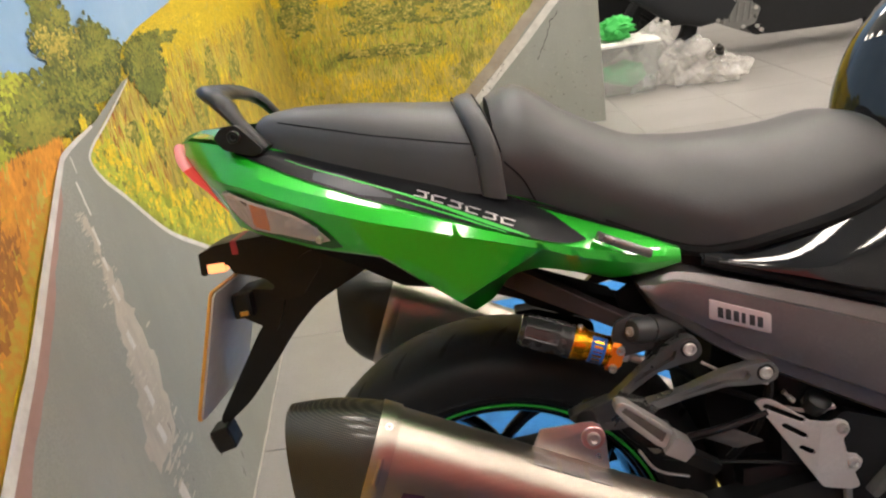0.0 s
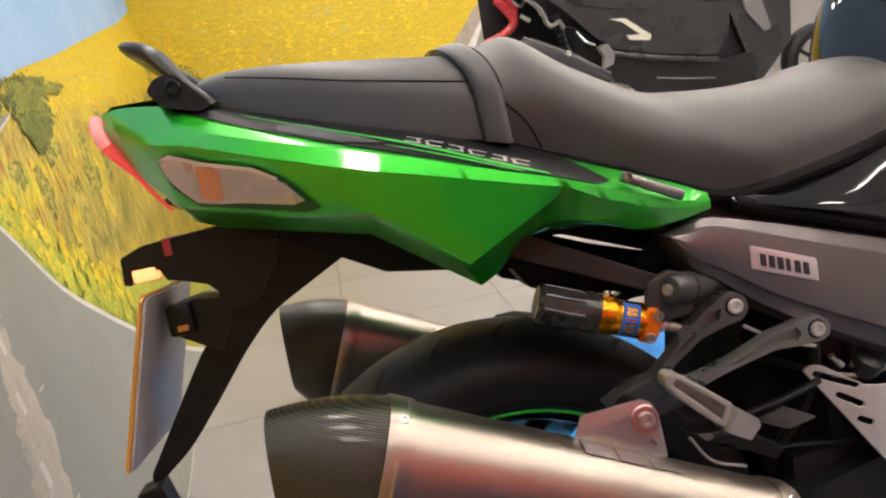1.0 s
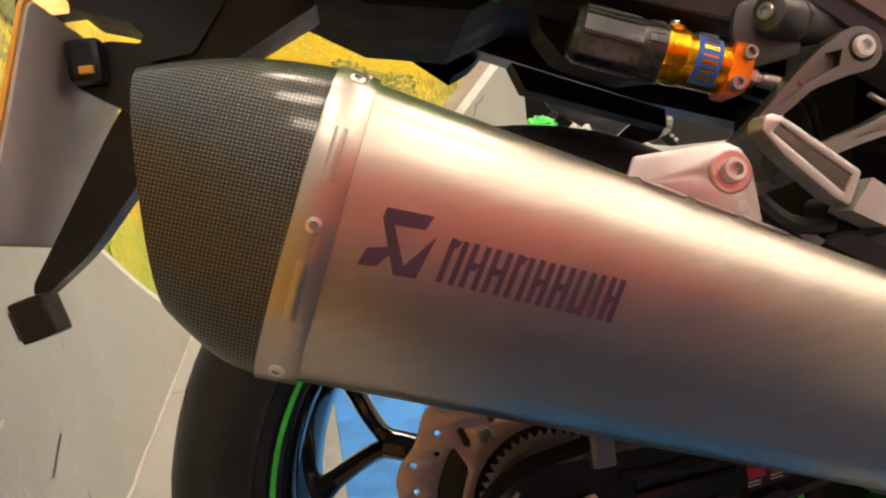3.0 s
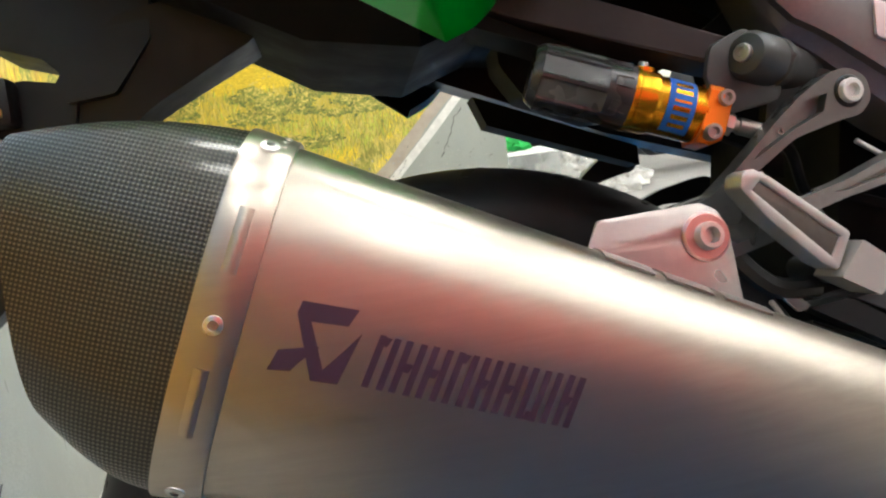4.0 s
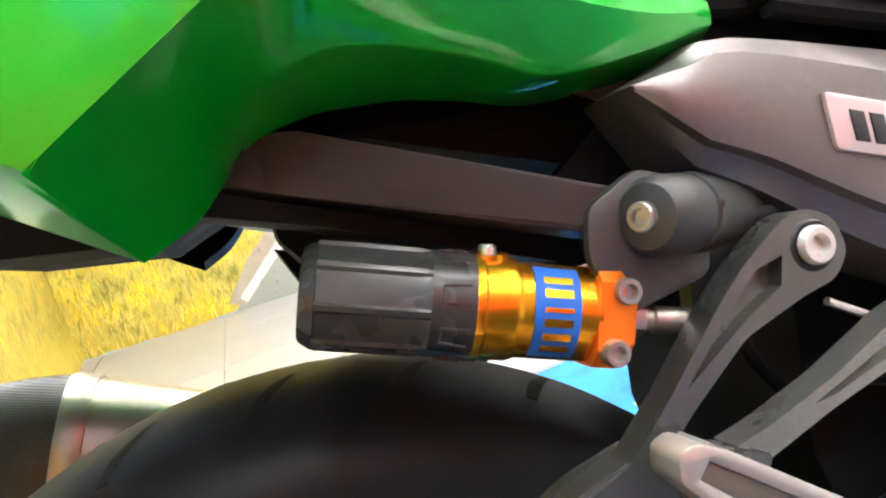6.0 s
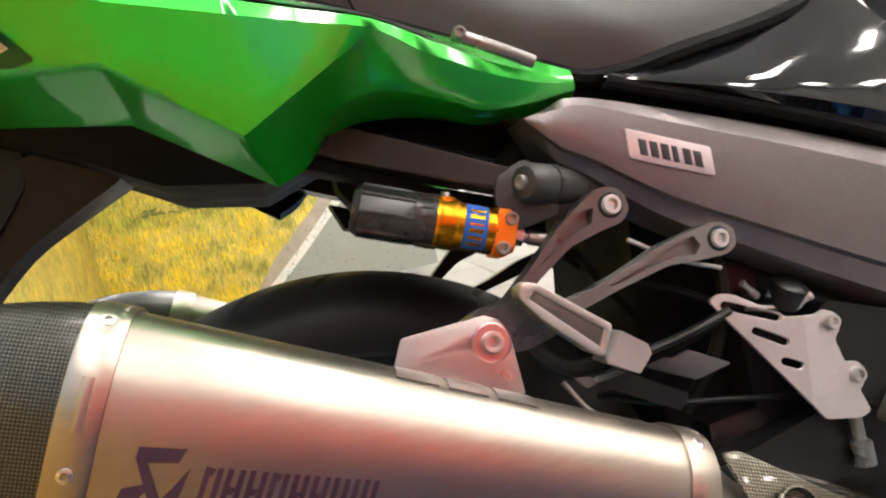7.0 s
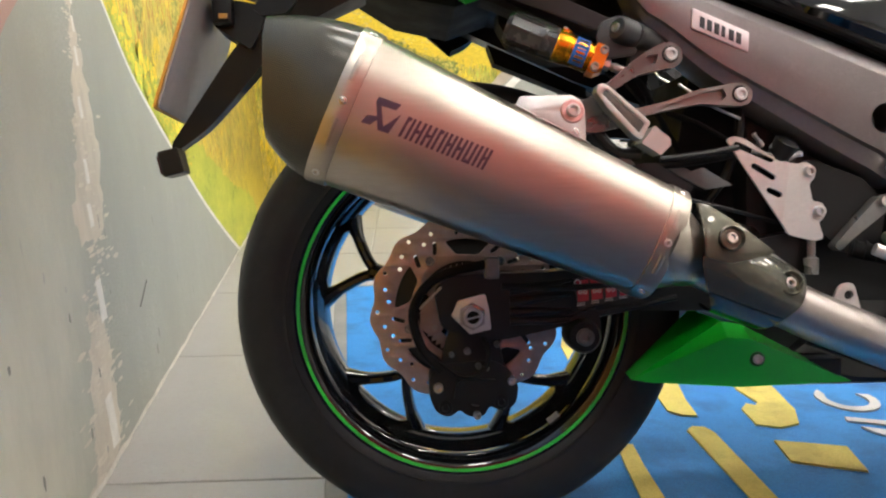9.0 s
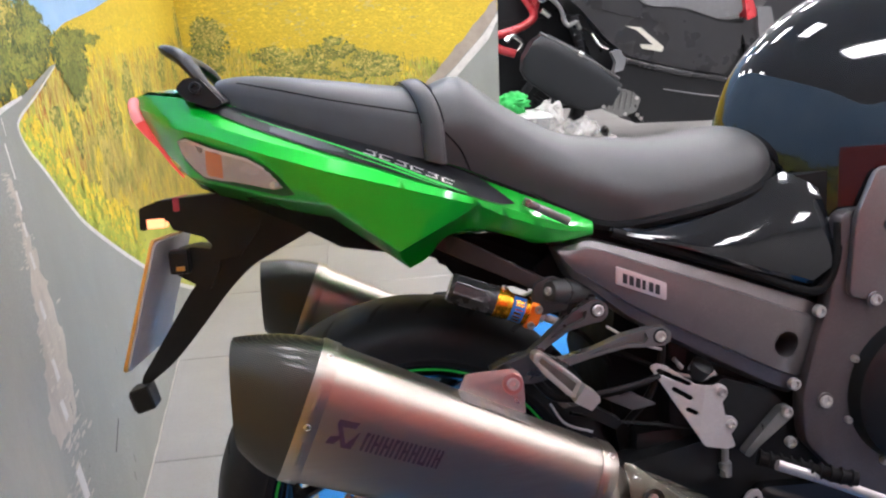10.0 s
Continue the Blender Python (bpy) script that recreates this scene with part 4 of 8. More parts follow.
def ring(cx, cz, ang, h, w, cy, n=2.5, k=40):
    """An upright, rounded section; ang tilts it back in the plane of x and z."""
    out = []
    for i in range(k):
        a = 2 * math.pi * i / k
        c, s = math.cos(a), math.sin(a)
        up = h * math.copysign(abs(s) ** (2 / n), s)
        lat = w * math.copysign(abs(c) ** (2 / n), c)
        out.append((cx + up * math.sin(ang), cy + lat, cz + up * math.cos(ang)))
    return out


# ---------------------------------------------------------------- rear wheel
def rear_wheel():
    wheel = part("rear_wheel", lathe([(0.03, -0.05), (0.03, 0.05), (0.018, 0.052), (0.018, -0.052)], WHEEL, 32, True), M["rim_black"], bike, "gloss black cast wheel with green edge stripe and wide tyre")
    out = [(0.222, 0.079), (0.232, 0.0875), (0.2345, 0.0882), (0.236, 0.0902), (0.239, 0.0902), (0.2405, 0.0902), (0.25, 0.094), (0.268, 0.0945), (0.281, 0.091), (0.291, 0.082), (0.3, 0.066), (0.3065, 0.046), (0.31, 0.024), (0.311, 0.0)]
    prof = out + [(r, -y) for r, y in out[-2::-1]] + [(0.215, -0.07), (0.215, 0.07)]
    tyre = part("tyre", lathe(prof, WHEEL, 128, True), M["tyre"], wheel, "black sport tyre with a few slanted grooves")
    # slanted tread grooves, only their shade: black strips laid on, one mesh for each side
    tread = sorted([(y, r) for r, y in out if y < 0.09])

    def crown(y):
        y = abs(y)
        for (y0, r0), (y1, r1) in zip(tread, tread[1:]):
            if y0 <= y <= y1:
                return r0 + (r1 - r0) * (y - y0) / (y1 - y0)
        return tread[-1][1]

    for side in (1, -1):
        bm = bmesh.new()
        rows = []
        for i in range(13):
            t = i / 12
            y = side * (0.02 + 0.055 * t)
            a, w = 0.13 * t - 0.04 * t * t, 0.0135 * math.sin(math.pi * min(0.97, max(0.03, t))) ** 0.35
            rows.append([((crown(y) + 0.0003) * math.cos(a + e * w), (crown(y) + 0.0003) * math.sin(a + e * w), y + e * side * -0.0005) for e in (-1, -0.4, 0.4, 1)])
        loft(rows, closed=False, caps=False, bm=bm)
        me = mesh_of(bm, "groove")
        me.materials.append(M["groove"])
        for k in range(26):
            ob = new("tread_groove_shade", me)
            ob.parent = wheel
            ob.matrix_local = WHEEL @ Matrix.Rotation(2 * math.pi * (k + (0.5 if side < 0 else 0)) / 26, 4, "Z")
    for s in (1, -1):
        lip = [(0.205, s * 0.045), (0.203, s * 0.062), (0.208, s * 0.074), (0.217, s * 0.0805), (0.2262, s * 0.083), (0.2295, s * 0.079), (0.222, s * 0.07), (0.21, s * 0.05)]
        part("rim_lip", lathe(lip, WHEEL, 96, True), M["rim_black"], wheel)
        part("stripe", lathe([(0.2185, s * 0.0822), (0.2225, s * 0.0834), (0.2223, s * 0.0826), (0.2186, s * 0.0814)], WHEEL, 96, True), M["stripe_green"], wheel, "bright green stripe round the rim")
    part("rim_barrel", lathe([(0.205, -0.05), (0.192, -0.03), (0.186, 0.0), (0.192, 0.03), (0.205, 0.05), (0.2, 0.03), (0.199, 0.0), (0.2, -0.03)], WHEEL, 96, True), M["rim_black"], wheel)
    for a in (radians(-52),):
        part("balance_weight", box(-0.009, 0.009, -0.004, 0.004, -0.0015, 0.0015, 0.0008, 2, WHEEL @ Matrix.Rotation(a, 4, "Z") @ Matrix.Translation((0.2, 0, 0.062)) @ Matrix.Rotation(radians(90), 4, "Z")), M["cast_alloy"], wheel)
    for k in range(5):
        a = radians(160 + 72 * k)
        bm = bmesh.new()
        d, n = Vector((math.cos(a), math.sin(a), 0)), Vector((-math.sin(a), math.cos(a), 0))
        P2 = lambda r, w, y: WHEEL @ (Vector((r * math.cos(a + w), r * math.sin(a + w), y)))
        tube([P2(0.02, 0, 0.012), P2(0.08, 0, 0.016), P2(0.134, 0, 0.012)], 0.013, 10, 4, 1.5, (0, 1, 0), bm)
        for s in (1, -1):
            tube([P2(0.118, 0, 0.012), P2(0.14, s * 0.07, 0.012), P2(0.17, s * 0.22, 0.01), P2(0.198, s * 0.34, 0.004)], 0.0085, 10, 4, 1.7, (0, 1, 0), bm, [0.0095, 0.008, 0.0085, 0.014])
        part("spoke", bm, M["rim_black"], wheel)
    return wheel


wheel = rear_wheel()


def brake_disc():
    """One waved ring with drilled holes, kidney openings and slots, as light wheels have it."""
    Z = AX[2]
    at = lambda r, a: (r * math.cos(a), Z + r * math.sin(a))
    outer = [at(0.1225 + 0.0028 * math.sin(2 * math.pi * i / 196 * 14), 2 * math.pi * i / 196) for i in range(196)]
    holes = [circle(0, Z, 0.064, 60)]
    for i in range(14):
        a = 2 * math.pi * i / 14
        for rr, da in ((0.1155, 0.02), (0.1085, 0.2), (0.101, 0.34)):
            holes.append(circle(*at(rr, a + da), 0.0034, 10))
    for i in range(5):
        a = math.radians(88 + 72 * i)
        arc = [at(0.0935, a + w) for w in (-0.34, -0.2, 0.0, 0.2, 0.34)] + [at(0.0715, a + w) for w in (0.2, 0.0, -0.2)]
        holes.append(rounded(arc, 0.006))
        for da in (0.5, 0.82):
            holes.append(slot(*at(0.0835, a + da + 0.03), *at(0.0945, a + da - 0.03), 0.0034))
    disc = part("brake_disc", plate(outer, holes, -0.098, 0.005), M["disc"], wheel, "steel wave brake disc with drilled holes, red reflection painted into its colour")
    part("disc_hub", plate(circle(0, Z, 0.0945, 60), [circle(0, Z, 0.045, 40)], -0.091, 0.008), M["satin_black"], disc)
    teeth = []
    for i in range(96):
        r = 0.06 if i % 2 else 0.054
        teeth.append(at(r, 2 * math.pi * i / 96))
    part("sensor_ring", plate(teeth, [circle(0, Z, 0.044, 40)], -0.106, 0.003), M["pipe_steel"], wheel, "toothed steel speed sensor ring")
    for i in range(5):
        screw((at(0.078, math.radians(126 + 72 * i))[0], -0.1, at(0.078, math.radians(126 + 72 * i))[1]), (0, -1, 0), 0.0065, 0.006, M["cast_alloy"], disc)


brake_disc()


def swing_arm():
    arm = part("swingarm", prism(rounded([(-0.045, 0.345), (-0.02, 0.36), (0.1, 0.362), (0.22, 0.372), (0.42, 0.41), (0.45, 0.36), (0.3, 0.31), (0.2, 0.312), (0.1, 0.29), (0.04, 0.278), (-0.035, 0.292)], 0.012), -0.156, -0.112, 0.005), M["satin_black"], bike, "black aluminium swingarm")
    part("rib", tube([(0.04, -0.157, 0.345), (0.12, -0.159, 0.342), (0.24, -0.158, 0.35)], 0.004, 8), M["satin_black"], arm)
    part("rib", tube([(0.05, -0.157, 0.3), (0.13, -0.159, 0.304), (0.26, -0.158, 0.328)], 0.004, 8), M["satin_black"], arm)
    for z0, z1 in ((0.339, 0.352), (0.325, 0.334), (0.312, 0.314)):
        part("rib", tube([(0.05, -0.155, z0), (0.09, -0.157, (z0 + z1) / 2), (0.127, -0.156, z1)], 0.004, 8, 4, 1.0, (0, 1, 0), None, [0.0065, 0.005, 0.0025]), M["satin_black"], arm)
    part("left_arm", prism([(-0.05, 0.345), (0.22, 0.372), (0.45, 0.4), (0.45, 0.33), (0.2, 0.312), (-0.04, 0.285)], 0.112, 0.156, 0.005), M["satin_black"], arm)
    part("cross_tube", box(0.31, 0.4, -0.13, 0.13, 0.33, 0.42, 0.02), M["satin_black"], arm)
    part("adjuster_plate", plate(rounded([(-0.0145, 0.3285), (0.018, 0.3365), (0.0225, 0.318), (0.025, 0.2935), (-0.0005, 0.288), (-0.0225, 0.3105)], 0.002), (), -0.163, 0.005), M["pale_alloy"], arm, "machined alloy axle plate")
    nutm = frame_at((0.002, -0.165, 0.31), (0, -1, 0))
    nut = bmesh.new()
    bmesh.ops.create_cone(nut, cap_ends=True, segments=6, radius1=0.0175, radius2=0.0165, depth=0.012, matrix=nutm @ Matrix.Translation((0, 0, 0.006)))
    bevel_all(nut, 0.0012, 2)
    nut = part("axle_nut", nut, M["nut_steel"], arm, "steel hexagon axle nut", smooth=False)
    part("axle_end", lathe([(0.0118, 0.006), (0.0118, 0.017), (0.0108, 0.0185), (0.0082, 0.0185), (0.0078, 0.008)], nutm, 32), M["steel"], nut)
    # black disc painted in for the shade of the hollow axle
    part("axle_bore_shade", lathe([(0.0, 0.0125), (0.008, 0.0125)], nutm, 24), M["rubber"], nut)
    part("split_pin", tube([(-0.006, -0.181, 0.308), (0.012, -0.182, 0.312)], 0.0012, 6, 0), M["steel"], nut)
    # pad that clips the brake hose
    part("hose_clip", box(0.018, 0.036, -0.168, -0.15, 0.355, 0.382, 0.003), M["cast_alloy"], arm)
    # warning label: red fields with white marks on black
    lab = part("warning_label", plate(rounded([(0.129, 0.353), (0.208, 0.36), (0.208, 0.331), (0.136, 0.315)], 0.002), (), -0.1575, 0.001, 0.0002), M["sticker_ink"], arm, "small black and red warning label with white marks")
    for i in range(4):
        x = 0.133 + 0.0178 * i
        part("red_field", plate([(x, 0.351 + i * 0.0012), (x + 0.015, 0.352 + i * 0.0012), (x + 0.0155, 0.326 + i * 0.0022), (x + 0.0022, 0.324 + i * 0.0022)], (), -0.1583, 0.0004, 0.0001), M["red_label"], lab)
        part("label_mark", plate(circle(x + 0.0052, 0.3365 + i * 0.0012, 0.0025, 12), (circle(x + 0.0052, 0.3365 + i * 0.0012, 0.0014, 12),), -0.1588, 0.0004, 0.0001), M["white_ink"], lab)
        part("label_mark", plate(circle(x + 0.0112, 0.3365 + i * 0.0012, 0.0025, 12), (circle(x + 0.0112, 0.3365 + i * 0.0012, 0.0014, 12),), -0.1588, 0.0004, 0.0001), M["white_ink"], lab)
        for k in range(2):
            z = 0.3225 - 0.0025 * k + i * 0.0028
            part("label_bar", plate([(x + 0.001, z), (x + 0.011, z + 0.001), (x + 0.011, z + 0.0003), (x + 0.001, z - 0.0007)], (), -0.1583, 0.0004, 0.0001), M["white_ink"], lab)
    part("label_disc", plate(circle(0.1345, 0.3485, 0.0042), (circle(0.1345, 0.3485, 0.003),), -0.159, 0.0005, 0.0001), M["white_ink"], lab)
    # torque-arm pivot below
    piv = part("link_pivot", lathe([(0, -0.02), (0.021, -0.02), (0.021, 0.012), (0.018, 0.017), (0, 0.017)], frame_at((0.138, -0.165, 0.284), (0, -1, 0)), 28), M["satin_black"], arm)
    part("pivot_cap", lathe([(0, 0.0012), (0.0042, 0.0012), (0.0047, 0.0052), (0.0085, 0.0055), (0.011, 0.004), (0.011, 0.0)], frame_at((0.138, -0.182, 0.284), (0, -1, 0)), 24), M["grey_plastic"], piv)
    part("pivot_lug", prism(rounded([(0.118, 0.285), (0.128, 0.31), (0.16, 0.318), (0.163, 0.28), (0.14, 0.262)], 0.01), -0.165, -0.13, 0.004), M["satin_black"], arm)
    return arm


swing_arm()


def caliper():
    body = part("rear_caliper", prism(rounded([(-0.05, 0.232), (-0.035, 0.245), (0.03, 0.25), (0.052, 0.238), (0.064, 0.215), (0.06, 0.192), (0.042, 0.183), (0.026, 0.192), (0.02, 0.178), (-0.002, 0.178), (-0.012, 0.188), (-0.024, 0.177), (-0.042, 0.184), (-0.05, 0.205)], 0.008), -0.136, -0.086, 0.004), M["satin_black"], bike, "black rear brake caliper with bright bolts")
    for x, z, r in ((-0.039, 0.216, 0.0062), (0.054, 0.224, 0.0062), (0.01, 0.18, 0.005)):
        screw((x, -0.136, z), (0, -1, 0), r, 0.007, M["steel"], body)
    for x, z, r in ((0.009, 0.201, 0.0095), (0.041, 0.196, 0.009), (-0.03, 0.19, 0.009)):
        screw((x, -0.135, z), (0, -1, 0), r, 0.006, M["cast_alloy"] if x == 0.009 else M["satin_black"], body)
    for x, z, r in ((-0.002, 0.262, 0.0045), (0.012, 0.243, 0.004), (0.022, 0.24, 0.0035), (0.036, 0.27, 0.004), (-0.022, 0.258, 0.0035)):
        screw((x, -0.138, z), (0, -1, 0), r, 0.006, M["cast_alloy"], body)
    part("pad_cover", prism(rounded([(-0.02, 0.2), (-0.015, 0.226), (0.034, 0.226), (0.038, 0.2), (0.02, 0.192)], 0.004), -0.143, -0.13, 0.003), M["satin_black"], body)
    part("bracket", plate(rounded([(-0.035, 0.24), (-0.02, 0.3), (0.03, 0.3), (0.045, 0.24)], 0.01), (circle(0, 0.311, 0.001, 6),), -0.128, 0.012, 0.002), M["satin_black"], body)
    part("brake_hose", tube([(-0.052, -0.15, 0.335), (-0.066, -0.15, 0.31), (-0.06, -0.15, 0.275), (-0.03, -0.15, 0.245), (-0.005, -0.15, 0.232), (0.018, -0.15, 0.24), (0.024, -0.15, 0.262), (0.016, -0.15, 0.285)], 0.003, 8, 6), M["rubber"], body)
    part("hose_guide", tube([(0.03, -0.162, 0.375), (-0.03, -0.158, 0.362), (-0.058, -0.152, 0.34), (-0.07, -0.15, 0.31), (-0.06, -0.148, 0.27), (-0.035, -0.148, 0.24)], 0.006, 10, 6), M["rubber"], body)
    part("sensor_bracket", plate(rounded([(-0.058, 0.336), (-0.032, 0.33), (-0.03, 0.288), (-0.045, 0.278), (-0.06, 0.29)], 0.006), (circle(-0.042, 0.29, 0.004),), -0.118, 0.004), M["disc"], body)
    part("sensor_wire", tube([(-0.066, -0.15, 0.315), (-0.05, -0.154, 0.33), (-0.035, -0.156, 0.345)], 0.0018, 6, 4), M["alloy"], body)


caliper()


# ---------------------------------------------------------------- exhausts
def exhaust(s, near):
    """One silencer; s: -1 on the right side of the machine, 1 on the left."""
    Y = lambda y: -s * y  # y is given for the right side (negative)
    A, B = (-0.151, 0.554), (0.222, 0.391)
    ang = math.atan2(0.163, 0.373)
    t = lambda k: (A[0] + (B[0] - A[0]) * k, A[1] + (B[1] - A[1]) * k)
    hw = lambda k: (0.0855 + (0.062 - 0.0855) * k, 0.052 + (0.044 - 0.052) * k)
    cy = lambda k: Y(-0.254 + 0.008 * k) + (0.01 if s > 0 else 0)
    ex = part("silencer", loft([ring(*t(k), ang, hw(k)[0], hw(k)[1], cy(k), 2.55, 56) for k in (0.0, 0.25, 0.5, 0.75, 0.97)], caps=True), M["titanium"], bike, "conical brushed titanium silencer with a carbon end cap")
    # end cap with a slanted, near upright mouth
    rings = []
    for i in range(9):
        k = i / 8
        x0, z0 = t(0.003)
        cx, cz = x0 + (-0.223 - x0) * k, z0 + (0.580 - z0) * k
        rings.append(ring(cx, cz, ang * (1 - k) ** 0.9 + radians(1.5) * k, 0.0862 * (1 - k) + 0.066 * k + 0.004 * math.sin(math.pi * k), 0.0525 * (1 - k) + 0.041 * k + 0.003 * math.sin(math.pi * k), cy(0) + s * 0 , 2.55, 56))
    inner = [ring(-0.223, 0.580, radians(1.5), 0.060, 0.035, cy(0), 2.55, 56), ring(-0.2, 0.572, radians(8), 0.052, 0.032, cy(0), 2.55, 56)]
    cap = part("end_cap", loft(rings + inner, caps=False), M["carbon"], ex, "dark woven carbon end cap")
    part("outlet_pipe", lathe([(0.03, 0.0), (0.03, 0.06), (0.027, 0.06), (0.027, 0.0)], frame_at((-0.215, cy(0), 0.574), (0.92, 0, -0.4)), 32, True), M["pipe_steel"], cap)
    part("baffle", loft([ring(-0.19, 0.57, ang * 0.6, 0.05, 0.031, cy(0), 2.5, 40), ring(-0.187, 0.569, ang * 0.6, 0.05, 0.031, cy(0), 2.5, 40)]), M["rubber"], cap)
    # riveted bands at both ends
    for k0, k1 in ((0.0, 0.055), (0.915, 0.965)):
        r = [ring(*t(k), ang, hw(k)[0] + e, hw(k)[1] + e, cy(k), 2.55, 56) for k, e in ((k0, -0.001), (k0, 0.002), (k0 + 0.003, 0.0024), (k1 - 0.003, 0.0024), (k1, 0.002), (k1, -0.001))]
        band = part("band", loft(r, caps=False), M["titanium"], ex)
        kk = (k0 + k1) / 2
        c, (h, w) = t(kk), hw(kk)
        for a in (62, 0, -58):
            ca, sa = math.cos(radians(a)), math.sin(radians(a))
            up, lat = (h + 0.001) * math.copysign(abs(sa) ** (2 / 2.55), sa), (w + 0.001) * abs(ca) ** (2 / 2.55)
            n_up, n_l = sa / h, ca / w
            ln = math.hypot(n_up, n_l)
            n_up, n_l = n_up / ln, n_l / ln
            p = (c[0] + up * math.sin(ang), cy(kk) + s * lat, c[1] + up * math.cos(ang))
            d = (n_up * math.sin(ang), s * n_l, n_up * math.cos(ang))
            m = frame_at(p, d)
            part("rivet", lathe([(0, -0.003), (0.0019, -0.003), (0.0022, 0.0026), (0.0042, 0.0022), (0.0048, 0.0), (0.0048, -0.002)], m, 16), M["steel"], band)
        for a0, a1 in ((10, 30), (-28, -8)):
            pts = []
            for a in range(a0, a1 + 1, 5):
                ca, sa = math.cos(radians(a)), math.sin(radians(a))
                pts.append((c[0] + (h + 0.0012) * math.copysign(abs(sa) ** (2 / 2.55), sa) * math.sin(ang), cy(kk) + s * (w + 0.0012) * abs(ca) ** (2 / 2.55), c[1] + (h + 0.0012) * math.copysign(abs(sa) ** (2 / 2.55), sa) * math.cos(ang)))
            part("band_slot", tube([(p[0], p[1] + s * 0.001, p[2]) for p in pts], 0.0034, 8, 2, 0.3, (0, 1, 0)), M["titanium"], band)
        # spot welds over the top of the band
        for dk in (-0.013, 0.013):
            for a in (66, 72, 78, 84, 90):
                ca, sa = math.cos(radians(a)), math.sin(radians(a))
                q = t(kk + dk)
                p = (q[0] + (h + 0.0018) * abs(sa) ** (2 / 2.55) * math.sin(ang), cy(kk) + s * (w + 0.0018) * abs(ca) ** (2 / 2.55), q[1] + (h + 0.0018) * abs(sa) ** (2 / 2.55) * math.cos(ang))
                part("spot_weld", lathe([(0, 0.0008), (0.0016, 0.0006), (0.0024, -0.0004)], frame_at(p, (sa * math.sin(ang), s * ca, sa * math.cos(ang))), 8), M["titanium"], band)
    # neck and link pipe
    part("neck", lathe([(0.05, -0.005), (0.046, 0.012), (0.036, 0.03), (0.03, 0.045)], frame_at((t(0.97)[0], cy(1), t(0.97)[1]), (0.373, 0, -0.163)), 40), M["titanium"], ex)
    pipe = [(0.25, Y(-0.244), 0.379), (0.31, Y(-0.24), 0.352), (0.38, Y(-0.232), 0.318), (0.45, Y(-0.222), 0.29), (0.56, Y(-0.2), 0.25), (0.7, Y(-0.16), 0.2)]
    part("link_pipe", tube(pipe, 0.029, 28, 5), M["pipe_steel"], ex, "stainless steel exhaust link pipe")
    if near:
        logo(ex, t, ang, hw, cy)
        hanger(ex, t, ang, hw, cy)
    return ex


def skin_y(k, up, t, hw, cy):
    h, w = hw(k)
    return cy(k) - w * max(0.0, 1 - abs(up / h) ** 2.55) ** (1 / 2.55)


def logo(ex, t, ang, hw, cy):
    """A dark printed emblem and a row of letter-sized bars that follow the sleeve."""

    def sheet(quad):
        bm = bmesh.new()
        n = 6
        rows = []
        for i in range(n + 1):
            row = []
            for j in range(n + 1):
                a, b = i / n, j / n
                k = (quad[0][0] * (1 - a) + quad[1][0] * a) * (1 - b) + (quad[3][0] * (1 - a) + quad[2][0] * a) * b
                up = (quad[0][1] * (1 - a) + quad[1][1] * a) * (1 - b) + (quad[3][1] * (1 - a) + quad[2][1] * a) * b
                x, z = t(k)
                row.append(bm.verts.new((x + up * math.sin(ang), skin_y(k, up, t, hw, cy) - 0.0006, z + up * math.cos(ang))))
            rows.append(row)
        for i in range(n):
            for j in range(n):
                bm.faces.new((rows[i][j], rows[i + 1][j], rows[i + 1][j + 1], rows[i][j + 1]))
        return bm

    # top bar, slanted stem with foot, hooked arm
    shapes = [
        [(0.106, 0.0185), (0.165, 0.0203), (0.158, 0.0125), (0.112, 0.0105)],
        [(0.104, 0.013), (0.118, 0.0125), (0.15, -0.0125), (0.134, -0.0132)],
        [(0.104, 0.013), (0.106, 0.0185), (0.118, 0.015), (0.114, 0.009)],
        [(0.134, -0.0132), (0.162, -0.0122), (0.174, 0.0112), (0.158, 0.001)],
        [(0.0885, -0.0128), (0.112, -0.0112), (0.13, 0.001), (0.095, -0.0035)],
        [(0.112, -0.0112), (0.118, -0.007), (0.135, 0.0012), (0.122, 0.002)],
    ]
    bm = bmesh.new()
    for q in shapes:
        b2 = sheet(q)
        me = bpy.data.meshes.new("shape")
        b2.to_mesh(me)
        b2.free()
        bm.from_mesh(me)
        bpy.data.meshes.remove(me)
    part("printed_emblem", bm, M["logo_ink"], ex, "dark violet printed emblem")
    k = 0.186
    for i, w in enumerate((0.023, 0.023, 0.023, 0.023, 0.021, 0.022, 0.022, 0.008, 0.02)):
        lo, hi = -0.0106 + 0.0028 * i / 8, 0.0125 + 0.003 * i / 8
        sl = 0.0065
        part("letter_bar", sheet([(k, lo), (k + 0.0075, lo), (k + 0.0075 + sl, hi), (k + sl, hi)]), M["logo_ink"], ex)
        if w > 0.01:
            part("letter_bar", sheet([(k + w - 0.0075, lo), (k + w, lo), (k + w + sl, hi), (k + w - 0.0075 + sl, hi)]), M["logo_ink"], ex)
            j = (lo + hi) / 2 + (0.009 if i in (0, 3) else -0.0095 if i in (6,) else 0.0)
            part("letter_bar", sheet([(k + 0.007, j - 0.002), (k + w - 0.007, j - 0.002), (k + w - 0.006 + sl * 0.5, j + 0.002), (k + 0.008 + sl * 0.3, j + 0.002)]), M["logo_ink"], ex)
        k += w + 0.0058


